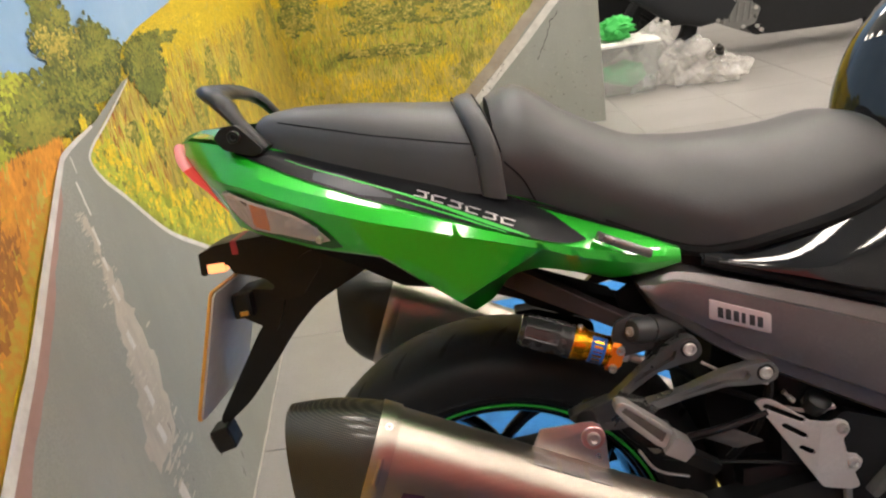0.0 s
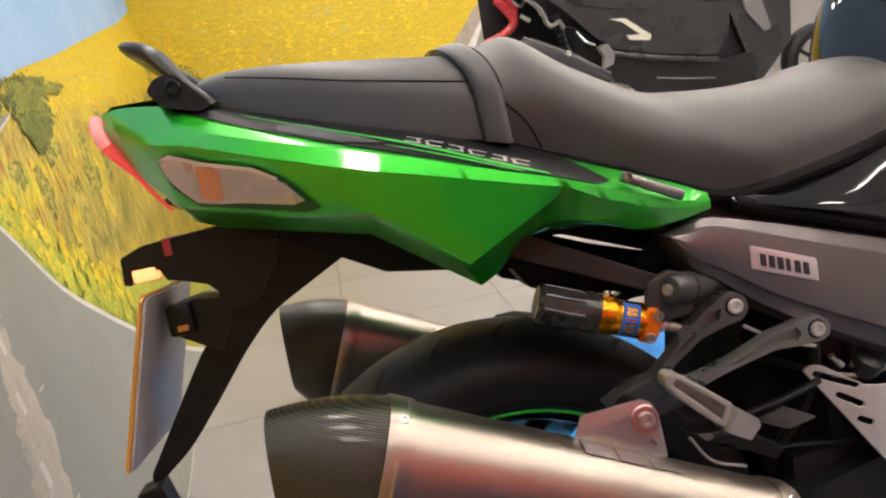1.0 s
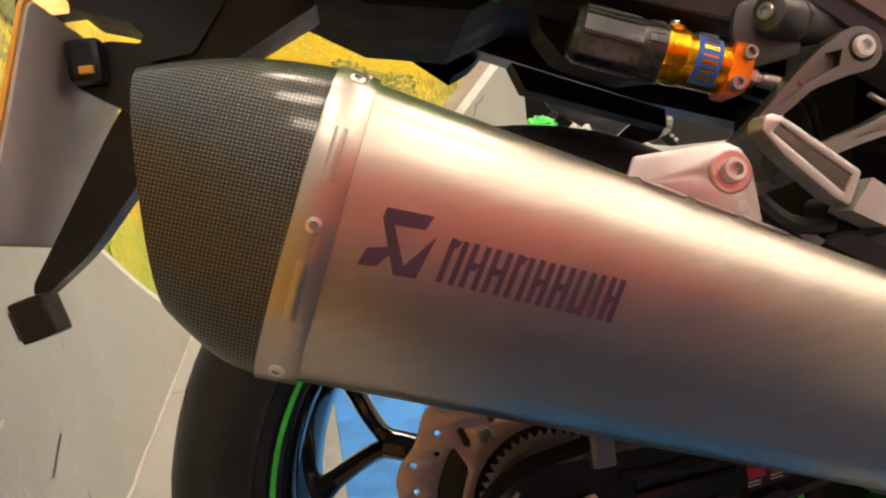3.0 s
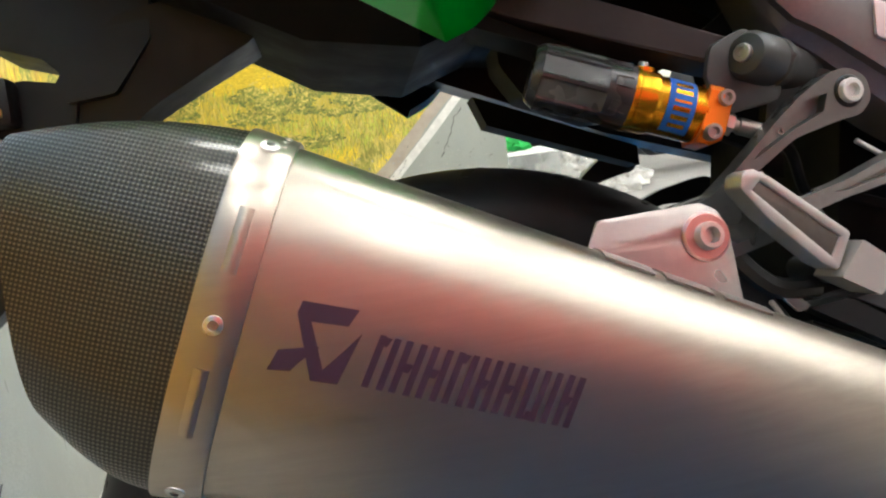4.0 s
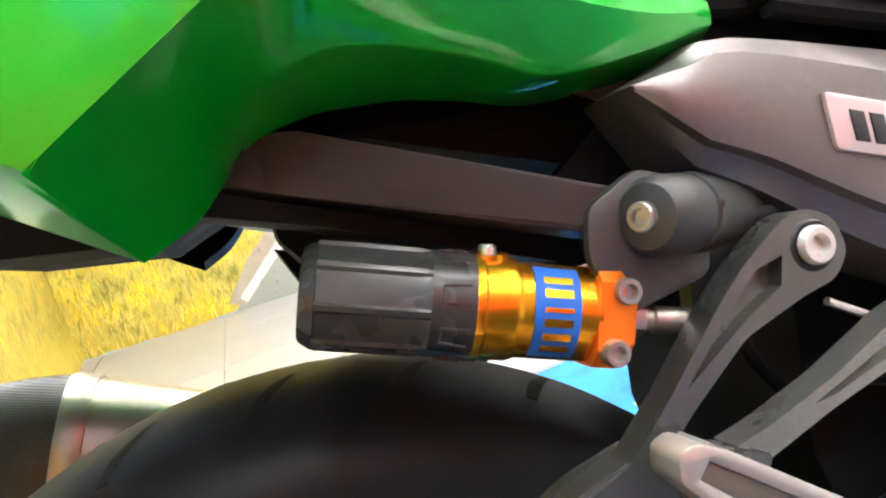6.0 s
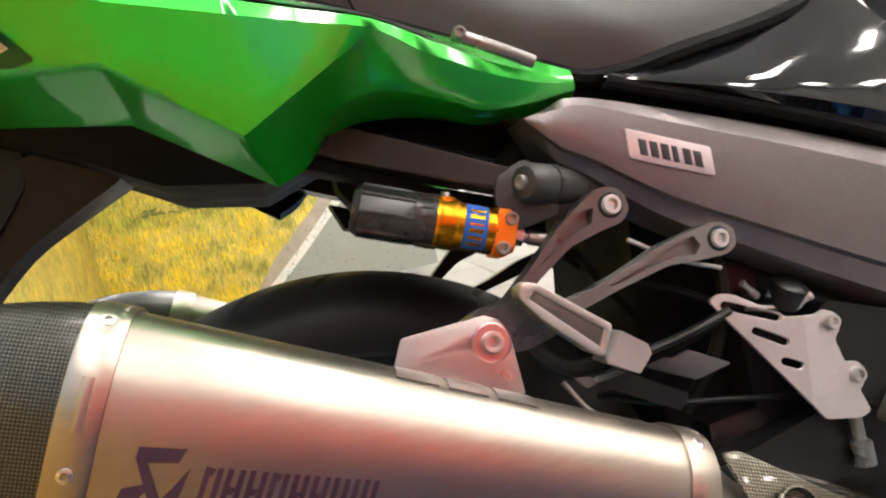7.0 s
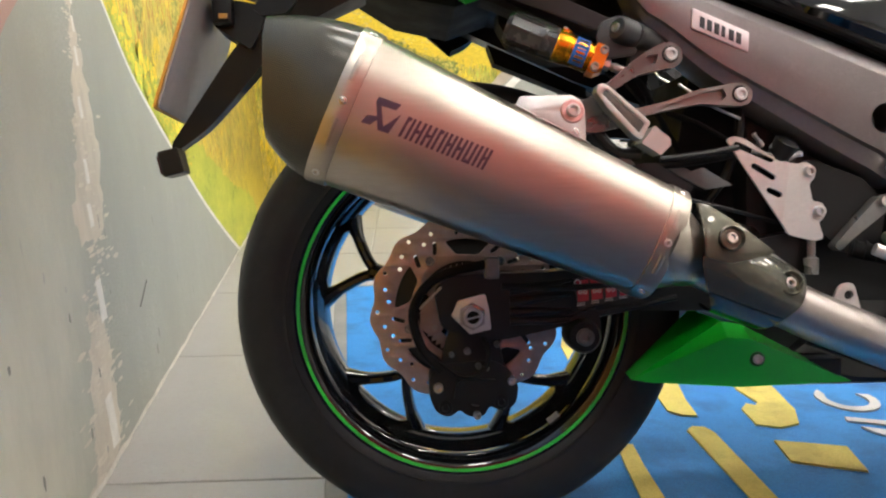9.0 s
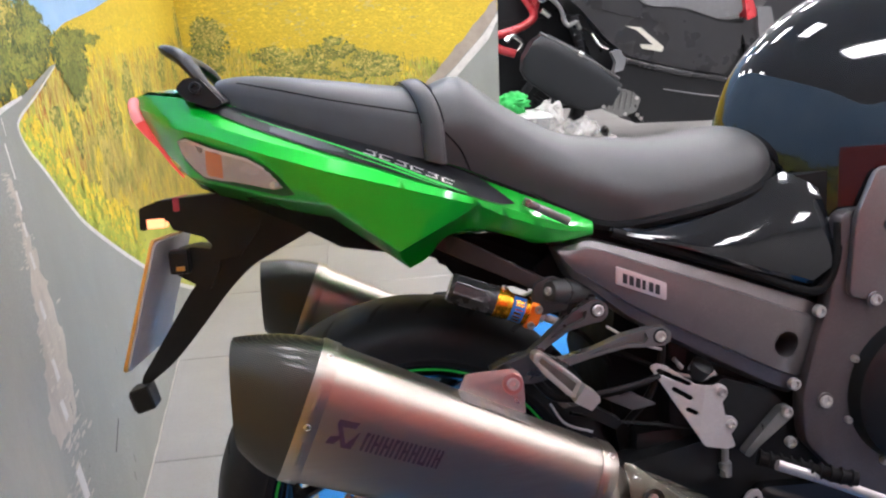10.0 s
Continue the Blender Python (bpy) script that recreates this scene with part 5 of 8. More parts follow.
def hanger(ex, t, ang, hw, cy):
    """A thin bracket that leans out to its foot, with three welded tabs on the sleeve."""
    out = rounded([(0.0425, 0.547), (0.0525, 0.566), (0.1115, 0.5675), (0.121, 0.562), (0.1255, 0.5505), (0.1255, 0.51), (0.099, 0.5175), (0.069, 0.5295)], 0.0022)
    sheet = plate(out, (circle(0.1115, 0.549, 0.004, 12),), 0, 0.0025, 0.0004)
    for v in sheet.verts:
        v.co.y += -0.2295 - 0.13 * (0.567 - v.co.z)
    br = part("hanger_bracket", sheet, M["bracket_alloy"], ex, "folded alloy exhaust hanger bracket")
    for u0, u1 in ((0.0, 0.3), (0.37, 0.66), (0.73, 1.03)):
        rows = []
        for f in (1.0, 0.999, 0.985, 0.965, 0.945):
            row = []
            for u in (u0, u1):
                k = (0.0405 + 0.083 * u + 0.151 - 0.03) / 0.373
                up = f * hw(k)[0]
                row.append(Vector((t(k)[0] + up * math.sin(ang), skin_y(k, up, t, hw, cy), t(k)[1] + up * math.cos(ang))))
            rows.append([row[0] + Vector((0, -0.0012, 0.0012)), row[1] + Vector((0, -0.0012, 0.0012)), row[1] + Vector((0, 0.001, -0.001)), row[0] + Vector((0, 0.001, -0.001))])
        part("foot_tab", loft(rows), M["bracket_alloy"], br, angle=50)
    screw((0.1115, -0.2335, 0.549), (0, -1, 0.13), 0.0078, 0.008, M["steel"], br, washer=(0.0138, M["washer_red_sheen"], "cupped_washer"))


silencer = exhaust(-1, True)
exhaust(1, False).location = (-0.026, 0.016, 0.01)
from mathutils.bvhtree import BVHTree


# ---------------------------------------------------------------- tail
# the tail is drawn over six lines along the right side, each from the rear end to the front tip (x, y, z)
SEAT_LINE = [(-0.354, 0, 0.946), (-0.335, 0, 0.952), (-0.3, -0.02, 0.952), (-0.25, -0.05, 0.946), (-0.18, -0.07, 0.918), (-0.05, -0.1, 0.878), (0.04, -0.115, 0.846), (0.12, -0.125, 0.805), (0.21, -0.135, 0.765), (0.247, -0.145, 0.74)]
SHOULDER_LINE = [(-0.354, -0.03, 0.938), (-0.335, -0.055, 0.943), (-0.3, -0.088, 0.938), (-0.25, -0.115, 0.924), (-0.18, -0.135, 0.897), (-0.017, -0.162, 0.845), (0.083, -0.173, 0.806), (0.247, -0.16, 0.737)]
FLANK_LINE = [(-0.354, -0.044, 0.928), (-0.335, -0.072, 0.922), (-0.3, -0.11, 0.912), (-0.25, -0.147, 0.899), (-0.18, -0.18, 0.874), (-0.098, -0.199, 0.847), (0.083, -0.2215, 0.784), (0.165, -0.189, 0.752), (0.21, -0.176, 0.737), (0.247, -0.163, 0.729)]
CREASE_LINE = [(-0.354, -0.042, 0.905), (-0.335, -0.073, 0.907), (-0.3, -0.115, 0.897), (-0.25, -0.156, 0.884), (-0.18, -0.19, 0.858), (-0.098, -0.208, 0.83), (0.083, -0.2235, 0.776), (0.12, -0.207, 0.758), (0.165, -0.19, 0.741), (0.21, -0.176, 0.729), (0.247, -0.163, 0.725)]
LOWER_LINE = [(-0.354, -0.038, 0.885), (-0.335, -0.058, 0.86), (-0.3, -0.088, 0.838), (-0.25, -0.128, 0.822), (-0.18, -0.167, 0.803), (-0.098, -0.199, 0.788), (-0.05, -0.194, 0.755), (-0.017, -0.187, 0.724), (0.006, -0.193, 0.736), (0.04, -0.206, 0.757), (0.083, -0.218, 0.77), (0.12, -0.2, 0.745), (0.165, -0.184, 0.728), (0.21, -0.172, 0.717), (0.247, -0.161, 0.72)]
UNDER_LINE = [(-0.354, -0.01, 0.88), (-0.335, -0.015, 0.852), (-0.3, -0.03, 0.822), (-0.25, -0.06, 0.802), (-0.18, -0.09, 0.785), (-0.098, -0.12, 0.765), (-0.05, -0.13, 0.732), (-0.017, -0.14, 0.702), (0.006, -0.141, 0.694), (0.083, -0.145, 0.735), (0.165, -0.147, 0.712), (0.21, -0.148, 0.704), (0.247, -0.15, 0.716)]


def on_line(line, x):
    for a, b in zip(line, line[1:]):
        if a[0] <= x <= b[0]:
            t = (x - a[0]) / (b[0] - a[0])
            return (a[1] + (b[1] - a[1]) * t, a[2] + (b[2] - a[2]) * t)


TAIL = []
for x in (-0.354, -0.335, -0.3, -0.25, -0.18, -0.098, -0.05, -0.017, 0.006, 0.04, 0.083, 0.12, 0.165, 0.21, 0.247):
    TAIL.append((x, *[on_line(line, x) for line in (SEAT_LINE, SHOULDER_LINE, FLANK_LINE, CREASE_LINE, LOWER_LINE, UNDER_LINE)]))


def glide(table, n):
    """Rows between the rows of a table, smooth along the first column."""
    out = []
    k = len(table[0])
    slope = []
    for i in range(len(table)):
        a, b = table[max(i - 1, 0)], table[min(i + 1, len(table) - 1)]
        slope.append([(b[j] - a[j]) / (b[0] - a[0]) for j in range(k)])
    for i in range(len(table) - 1):
        a, b, h = table[i], table[i + 1], table[i + 1][0] - table[i][0]
        for q in range(n):
            t = q / n
            h00, h10, h01, h11 = 2 * t**3 - 3 * t * t + 1, t**3 - 2 * t * t + t, -2 * t**3 + 3 * t * t, t**3 - t * t
            out.append([a[0] + h * t] + [h00 * a[j] + h10 * h * slope[i][j] + h01 * b[j] + h11 * h * slope[i + 1][j] for j in range(1, k)])
    return out + [list(table[-1])]


def tail_table(n):
    """The tail's stations with n steps between: its upper lines glide, its lower edge keeps its corners."""
    flat = [[r[0]] + [v for yz in r[1:] for v in yz] for r in TAIL]
    soft = glide(flat, n)
    for i, r in enumerate(soft):
        a, b = flat[min(i // n, len(flat) - 2)], flat[min(i // n, len(flat) - 2) + 1]
        t = (r[0] - a[0]) / (b[0] - a[0])
        for j in range(9, 13):
            r[j] = a[j] + (b[j] - a[j]) * t
    return soft


def sheared(x, y, z):
    """The tail's end is cut at a slant: lower points stand further ahead."""
    f = min(1.0, max(0.0, (-0.28 - x) / 0.07))
    return (x + (0.93 - z) * 0.4 * f, y, z)


TAIL_ROWS = tail_table(5)


def tail_line(x, row):
    """A point of the tail's skin at x on a line between its numbered lines."""
    for a, b in zip(TAIL_ROWS, TAIL_ROWS[1:]):
        if a[0] <= x <= b[0]:
            t = (x - a[0]) / (b[0] - a[0])
            k = min(int(row), 4)
            f = row - k
            p = [a[2 * k + 1 + j] * (1 - t) + b[2 * k + 1 + j] * t for j in (0, 1)]
            q = [a[2 * k + 3 + j] * (1 - t) + b[2 * k + 3 + j] * t for j in (0, 1)]
            return Vector((x, p[0] * (1 - f) + q[0] * f, p[1] * (1 - f) + q[1] * f))


# the outer facet ends at a crease from the low corner up to the shoulder; ahead of it the skin turns in over a rounded rim
CORNER, LOW_TIP = (-0.0175, -0.204, 0.7235), (-0.001, -0.147, 0.6925)
FRONT_CREASE = [CORNER, (0.008, -0.209, 0.738), (0.045, -0.2165, 0.758), (0.07, -0.221, 0.771), (0.083, -0.2235, 0.776), (0.098, -0.2175, 0.769), (0.12, -0.207, 0.758), (0.145, -0.198, 0.749), (0.165, -0.19, 0.741), (0.21, -0.176, 0.729), (0.247, -0.163, 0.725)]
FRONT_RIM = [(-0.0092, -0.1755, 0.708), (0.0179, -0.168, 0.7205), (0.042, -0.169, 0.734), (0.0609, -0.173, 0.7405), (0.079, -0.18, 0.7432), (0.0932, -0.184, 0.7412), (0.1125, -0.1835, 0.7355), (0.139, -0.1775, 0.7262), (0.166, -0.17, 0.7156), (0.21, -0.168, 0.716), (0.247, -0.1615, 0.7205)]
FRONT_EDGE = [LOW_TIP, (0.02, -0.1425, 0.7015), (0.0345, -0.138, 0.7135), (0.0485, -0.1355, 0.7262), (0.0745, -0.135, 0.7315), (0.0945, -0.135, 0.7303), (0.113, -0.1345, 0.7282), (0.14, -0.1325, 0.7212), (0.17, -0.13, 0.7124), (0.21, -0.143, 0.71), (0.247, -0.15, 0.716)]


def side_of(points, s):
    return [(x, s * y, z) for x, y, z in points]


def tail_panel(s):
    """One side of the tail; s is 1 on the right side, -1 mirrored."""
    rows = tail_table(5)
    at = lambda r, k: sheared(r[0], r[1 + 2 * k], r[2 + 2 * k])
    bm = loft([side_of([at(r, k) for k in range(4)], s) for r in rows], closed=False)
    lower = [[at(r, k) for k in (3, 4, 5)] for r in rows if r[0] <= -0.0979]
    base = lower[-1]
    for i in range(1, 13):
        u = i / 12
        x = -0.098 + 0.181 * u
        lower.append([tail_line(x, 3), Vector(base[1]).lerp(Vector(CORNER), u), Vector(base[2]).lerp(Vector(LOW_TIP), u)])
    sheet = []
    for c, l, u in lower:
        c, l, u = Vector(c), Vector(l), Vector(u)
        sheet.append(side_of([c.lerp(l, t) for t in (0, 0.33, 0.66, 0.94)] + [l + (u - l) * 0.03 + (c - l) * 0.012] + [l.lerp(u, t) for t in (0.09, 0.5, 1.0)], s))
    loft(sheet, closed=False, bm=bm)
    lines = [spline(q, 5) for q in (FRONT_CREASE, FRONT_RIM, FRONT_EDGE)]
    front = []
    for c, r, e in zip(*lines):
        row = [c.lerp(r, t) for t in (0.0, 0.35, 0.7)]
        for t in (0.15, 0.5, 0.85):
            a, b = c.lerp(r, 0.95), r.lerp(e, 0.06)
            row.append(a * (1 - t) ** 2 + r * 2 * t * (1 - t) + b * t * t)
        row += [r.lerp(e, t) for t in (0.5, 1.0)]
        row.append(e + Vector((0.002, 0.012, 0.006)))
        front.append(side_of(row, s))
    loft(front, closed=False, bm=bm)
    bmesh.ops.remove_doubles(bm, verts=bm.verts, dist=4e-4)
    return bm


tail = part("tail_cowl", tail_panel(1), M["green"], bike, "metallic green tail panel with black stripe decal", angle=30)
part("left_panel", tail_panel(-1), M["green"], tail, angle=30)
liner = tail_panel(-1)
for v in liner.verts:
    v.co.y *= 0.97
part("left_liner", liner, M["black_plastic"], tail, "black inner side of the far tail panel", angle=30)
tb = tail_panel(1)
TAIL_SKIN = BVHTree.FromBMesh(tb)
tb.free()


def conform(poly, skin, off, thick=0.0, cuts=3):
    """A patch outlined in x and z, laid off metres outside the skin that faces the right side."""
    bm = bmesh.new()
    vs = [bm.verts.new((x, 0, z)) for x, z in poly]
    es = [bm.edges.new((vs[i], vs[(i + 1) % len(vs)])) for i in range(len(vs))]
    bmesh.ops.triangle_fill(bm, use_beauty=True, use_dissolve=False, edges=es)
    for _ in range(cuts):
        bmesh.ops.subdivide_edges(bm, edges=[e for e in bm.edges if e.calc_length() > 0.012], cuts=1)
        bmesh.ops.triangulate(bm, faces=bm.faces)
    last = -0.17
    for v in bm.verts:
        hit = skin.ray_cast(Vector((v.co.x, -1, v.co.z)), Vector((0, 1, 0)))
        if hit[0] is None:
            hit = skin.find_nearest(Vector((v.co.x, last, v.co.z)))
        last = hit[0].y
        v.co.y = hit[0].y - off
    if thick:
        got = bmesh.ops.extrude_face_region(bm, geom=bm.faces[:])
        for g in got["geom"]:
            if isinstance(g, bmesh.types.BMVert):
                g.co.y += thick
    return bm


# decals on the tail top
def between(table, x):
    for (a, va), (b, vb) in zip(table, table[1:]):
        if a <= x <= b:
            return va + (vb - va) * (x - a) / (b - a)
    return table[-1][1]


def tail_strip(hi, lo, off, n=40):
    """A thin film between two lines, each given as (x, row)."""
    rows = []
    x0, x1 = hi[0][0], hi[-1][0]
    for i in range(n + 1):
        x = x0 + (x1 - x0) * i / n
        r0, r1 = between(hi, x), between(lo, x)
        row = []
        for j in range(7):
            row.append(tail_line(x, r0 + (r1 - r0) * j / 6) + Vector((0, -off * 0.8, off)))
        rows.append(row)
    return loft(rows, closed=False, caps=False)


HI = [(-0.262, 1.2), (-0.22, 0.7), (-0.138, 0.55), (-0.07, 0.5), (0.042, 0.5), (0.1, 0.75), (0.135, 1.6)]
deco = part("stripe_decal", tail_strip(HI, [(-0.262, 1.25), (-0.222, 1.4), (-0.162, 1.6), (-0.11, 1.8), (-0.058, 1.86), (-0.01, 1.92), (0.042, 1.97), (0.1, 1.98), (0.12, 1.9), (0.135, 1.65)], 0.0012), M["decal_black"], tail, "black stripe decal with green pinstripes")
part("grey_flash", tail_strip([(-0.165, 1.2), (-0.138, 1.04), (-0.075, 1.5)], [(-0.165, 1.5), (-0.11, 1.72), (-0.075, 1.6)], 0.0018), M["flash_grey"], deco)
part("pinstripe", tail_strip([(-0.2, 0.95), (-0.058, 1.36), (0.034, 1.72), (0.07, 1.9)], [(-0.2, 0.97), (-0.058, 1.44), (0.034, 1.86), (0.07, 1.97)], 0.002), M["stripe_green"], deco)
part("pinstripe", tail_strip([(-0.07, 1.6), (0.0, 1.77), (0.046, 1.95)], [(-0.07, 1.62), (0.0, 1.84), (0.046, 1.99)], 0.002), M["stripe_green"], deco)
for i in range(6):
    x = -0.05 + 0.0185 * i
    r = 1.14 + 0.062 * i
    for r0, r1, xa, xb in ((r, r + 0.045, 0.003, 0.0165), (r + 0.19, r + 0.235, -0.001, 0.0125), (r + 0.02, r + 0.215, 0.0 if i % 2 else 0.011, 0.0028 if i % 2 else 0.0138)):
        part("letter_bar", tail_strip([(x + xa, r0), (x + xb, r0 + 0.03)], [(x + xa, r1), (x + xb, r1 + 0.03)], 0.0022, 4), M["sticker"], deco)

# indicator lamp let into the panel
LAMP = [(-0.284, 0.876), (-0.27, 0.878), (-0.255, 0.872), (-0.239, 0.864), (-0.219, 0.857), (-0.193, 0.849), (-0.174, 0.837), (-0.161, 0.824), (-0.153, 0.813), (-0.164, 0.811), (-0.184, 0.816), (-0.215, 0.823), (-0.232, 0.825), (-0.256, 0.831), (-0.267, 0.842), (-0.276, 0.853), (-0.282, 0.864)]
CASE = [(-0.288, 0.879), (-0.275, 0.8825), (-0.254, 0.876), (-0.218, 0.861), (-0.19, 0.853), (-0.169, 0.839), (-0.156, 0.826), (-0.139, 0.803), (-0.155, 0.802), (-0.186, 0.81), (-0.217, 0.818), (-0.254, 0.827), (-0.27, 0.84), (-0.282, 0.856)]
# the shade of the sunk lamp bay is painted as a dark green case
lamp = part("indicator", conform(rounded(CASE, 0.003), TAIL_SKIN, 0.0012, 0.004), M["dark_green"], tail, "clear indicator lamp with amber bulb")
part("reflector", conform(LAMP, TAIL_SKIN, 0.003), M["reflector_bowl"], lamp)
part("amber_bulb", conform(rounded([(-0.247, 0.8645), (-0.226, 0.857), (-0.229, 0.828), (-0.251, 0.833)], 0.002), TAIL_SKIN, 0.0045, 0.002), M["amber"], lamp, "amber bulb shade")
# ribs of the lens, their long highlights put into a pale colour
for i in range(9):
    f0, f1 = 0.06 + i * 0.105, 0.1 + i * 0.105
    za, zb = lambda f: 0.8565 - 0.031 * f, lambda f: 0.832 - 0.014 * f
    part("lens_rib", conform([(-0.221, za(f0)), (-0.165, zb(f0)), (-0.165, zb(f1)), (-0.221, za(f1))], TAIL_SKIN, 0.0045, 0.0018, 2), M["lens_highlight"], lamp)
for i in range(3):
    x0 = -0.278 + 0.0085 * i
    part("lens_rib", conform([(x0, 0.872 - 0.003 * i), (x0 + 0.003, 0.872 - 0.003 * i), (x0 + 0.013, 0.842 - 0.004 * i), (x0 + 0.01, 0.842 - 0.004 * i)], TAIL_SKIN, 0.0045, 0.0018, 2), M["lens_highlight"], lamp)
# painted highlight along the upper edge of the lens
part("edge_highlight", conform(rounded([(-0.286, 0.8775), (-0.27, 0.8805), (-0.239, 0.8665), (-0.193, 0.8515), (-0.172, 0.838), (-0.175, 0.8365), (-0.194, 0.8485), (-0.24, 0.8632), (-0.27, 0.8765)], 0.001), TAIL_SKIN, 0.0085, 0.0015), M["lens_highlight"], lamp)
part("lens", conform(rounded(LAMP, 0.002), TAIL_SKIN, 0.008, 0.0012), M["clear_lens"], lamp)
screw((-0.163, -0.1935, 0.8175), (-0.3, -1, -0.1), 0.0042, 0.004, M["steel"], lamp)


def tail_light():
    line = [(-0.352, -0.042, 0.937), (-0.351, -0.049, 0.918), (-0.341, -0.049, 0.897), (-0.327, -0.044, 0.874), (-0.315, -0.036, 0.85), (-0.302, -0.03, 0.83)]
    lights = part("tail_light", tube(line, 0.01, 12, 5, 0.7, (1, 0.4, 0), None, [0.009, 0.012, 0.009, 0.0042, 0.003, 0.0025]), M["red_lens"], tail, "glowing red tail light along the rear edge")
    part("left_strip", tube([(x, -y, z) for x, y, z in line[:4]], 0.01, 12, 5, 0.7, (1, 0.4, 0), None, [0.009, 0.0125, 0.0105, 0.007]), M["red_lens"], lights)
    part("pale_block", tube([(-0.3535, -0.0455, 0.936), (-0.352, -0.053, 0.922), (-0.347, -0.053, 0.908)], 0.0115, 12, 4, 0.6, (1, 0.4, 0)), M["pink_lens"], lights, "pale pink upper lens")
    part("bar", tube([(-0.356, -0.045, 0.93), (-0.362, 0, 0.93), (-0.356, 0.045, 0.93)], 0.009, 12, 5, 0.7), M["red_lens"], lights)


tail_light()
# top cover between the panels, ahead of the tail light
part("top_cover", loft([[(x, y, z + 0.004 * (1 - (y / w) ** 2)) for y in (-w, -w * 0.5, 0, w * 0.5, w)] for x, w, z in ((-0.356, 0.035, 0.938), (-0.33, 0.06, 0.947), (-0.28, 0.1, 0.94), (-0.22, 0.12, 0.915))], closed=False), M["green"], tail)
# dark tray under the tail
part("under_tray", loft([[(x, -w, z), (x, -w * 0.8, z - d), (x, w * 0.8, z - d), (x, w, z)] for x, w, z, d in ((-0.31, 0.02, 0.845, 0.006), (-0.25, 0.07, 0.815, 0.012), (-0.15, 0.1, 0.79, 0.035), (-0.09, 0.11, 0.77, 0.05), (-0.01, 0.115, 0.725, 0.02), (0.05, 0.11, 0.735, 0.01), (0.18, 0.105, 0.72, 0.01))]), M["rubber"], tail, angle=20)


# ---------------------------------------------------------------- seat
def seat_ring(x, zt, zb, hw, n=3.0, k=20):
    up = []
    for i in range(k + 1):
        a = math.pi * i / k
        c, s = math.cos(a), math.sin(a)
        wide = hw * (0.8 + 0.2 * (1 - s ** 2))
        up.append((x, -wide * math.copysign(abs(c) ** (2 / n), c), zb + (zt - zb) * abs(s) ** (2 / n)))
    return up


def along(table, steps=5):
    pts = spline([(r[0], r[1], r[2]) for r in table], steps)
    wid = spline([(r[0], r[3], 0) for r in table], steps)
    return [(p.x, p.y, p.z, w.y) for p, w in zip(pts, wid)]


PILLION = [(-0.246, 0.938, 0.92, 0.072), (-0.243, 0.953, 0.916, 0.086), (-0.234, 0.9605, 0.912, 0.095), (-0.2, 0.963, 0.905, 0.107), (-0.14, 0.958, 0.884, 0.125), (-0.075, 0.949, 0.862, 0.142), (0.0, 0.938, 0.842, 0.157), (0.04, 0.934, 0.833, 0.163)]
RIDER = [(0.05, 0.938, 0.83, 0.166), (0.075, 0.947, 0.821, 0.166), (0.1, 0.945, 0.81, 0.166), (0.15, 0.907, 0.785, 0.165), (0.227, 0.863, 0.746, 0.166), (0.28, 0.851, 0.73, 0.168), (0.352, 0.844, 0.738, 0.168), (0.43, 0.845, 0.75, 0.16), (0.49, 0.853, 0.765, 0.145), (0.525, 0.845, 0.785, 0.12), (0.54, 0.82, 0.795, 0.09)]
CREASE = [(0.04, 0.925), (0.1, 0.9), (0.1697, 0.8557), (0.2339, 0.8185), (0.2779, 0.7803), (0.3116, 0.7514), (0.34, 0.7), (0.6, 0.6)]


def creased(row):
    """The flank of the rider's seat falls in below a line that sinks towards the front."""
    got = []
    for x, y, z in row:
        zc = next(za + (zb - za) * (x - xa) / (xb - xa) for (xa, za), (xb, zb) in zip(CREASE, CREASE[1:]) if x <= xb)
        got.append((x, math.copysign(abs(y) - 0.24 * max(0.0, zc - z), y), z))
    return got


pillion_bm, rider_bm = loft([seat_ring(*r, 4.6) for r in along(PILLION)]), loft([creased(seat_ring(*r, 3.0, 56)) for r in along(RIDER)])
pillion_skin, rider_skin = BVHTree.FromBMesh(pillion_bm), BVHTree.FromBMesh(rider_bm)
seat = part("seat", pillion_bm, M["seat"], bike, "stitched dark grey vinyl seat in two levels")
part("rider_seat", rider_bm, M["seat"], seat)


def swept(row):
    """The strap leans back towards its top."""
    return [(x - 0.02 * max(0.0, (z - 0.86) / 0.08) ** 2, y, z) for x, y, z in row]


def seam_on(skin, line, s, proud=0.0004):
    """Points on the flank of a seat under a line of (x, z)."""
    pts = []
    for p in spline([(x, 0, z) for x, z in line], 6):
        hit = skin.ray_cast(Vector((p.x, -0.5, p.z)), Vector((0, 1, 0)))[0]
        if hit:
            pts.append((hit.x, s * (hit.y - proud), hit.z))
    return pts


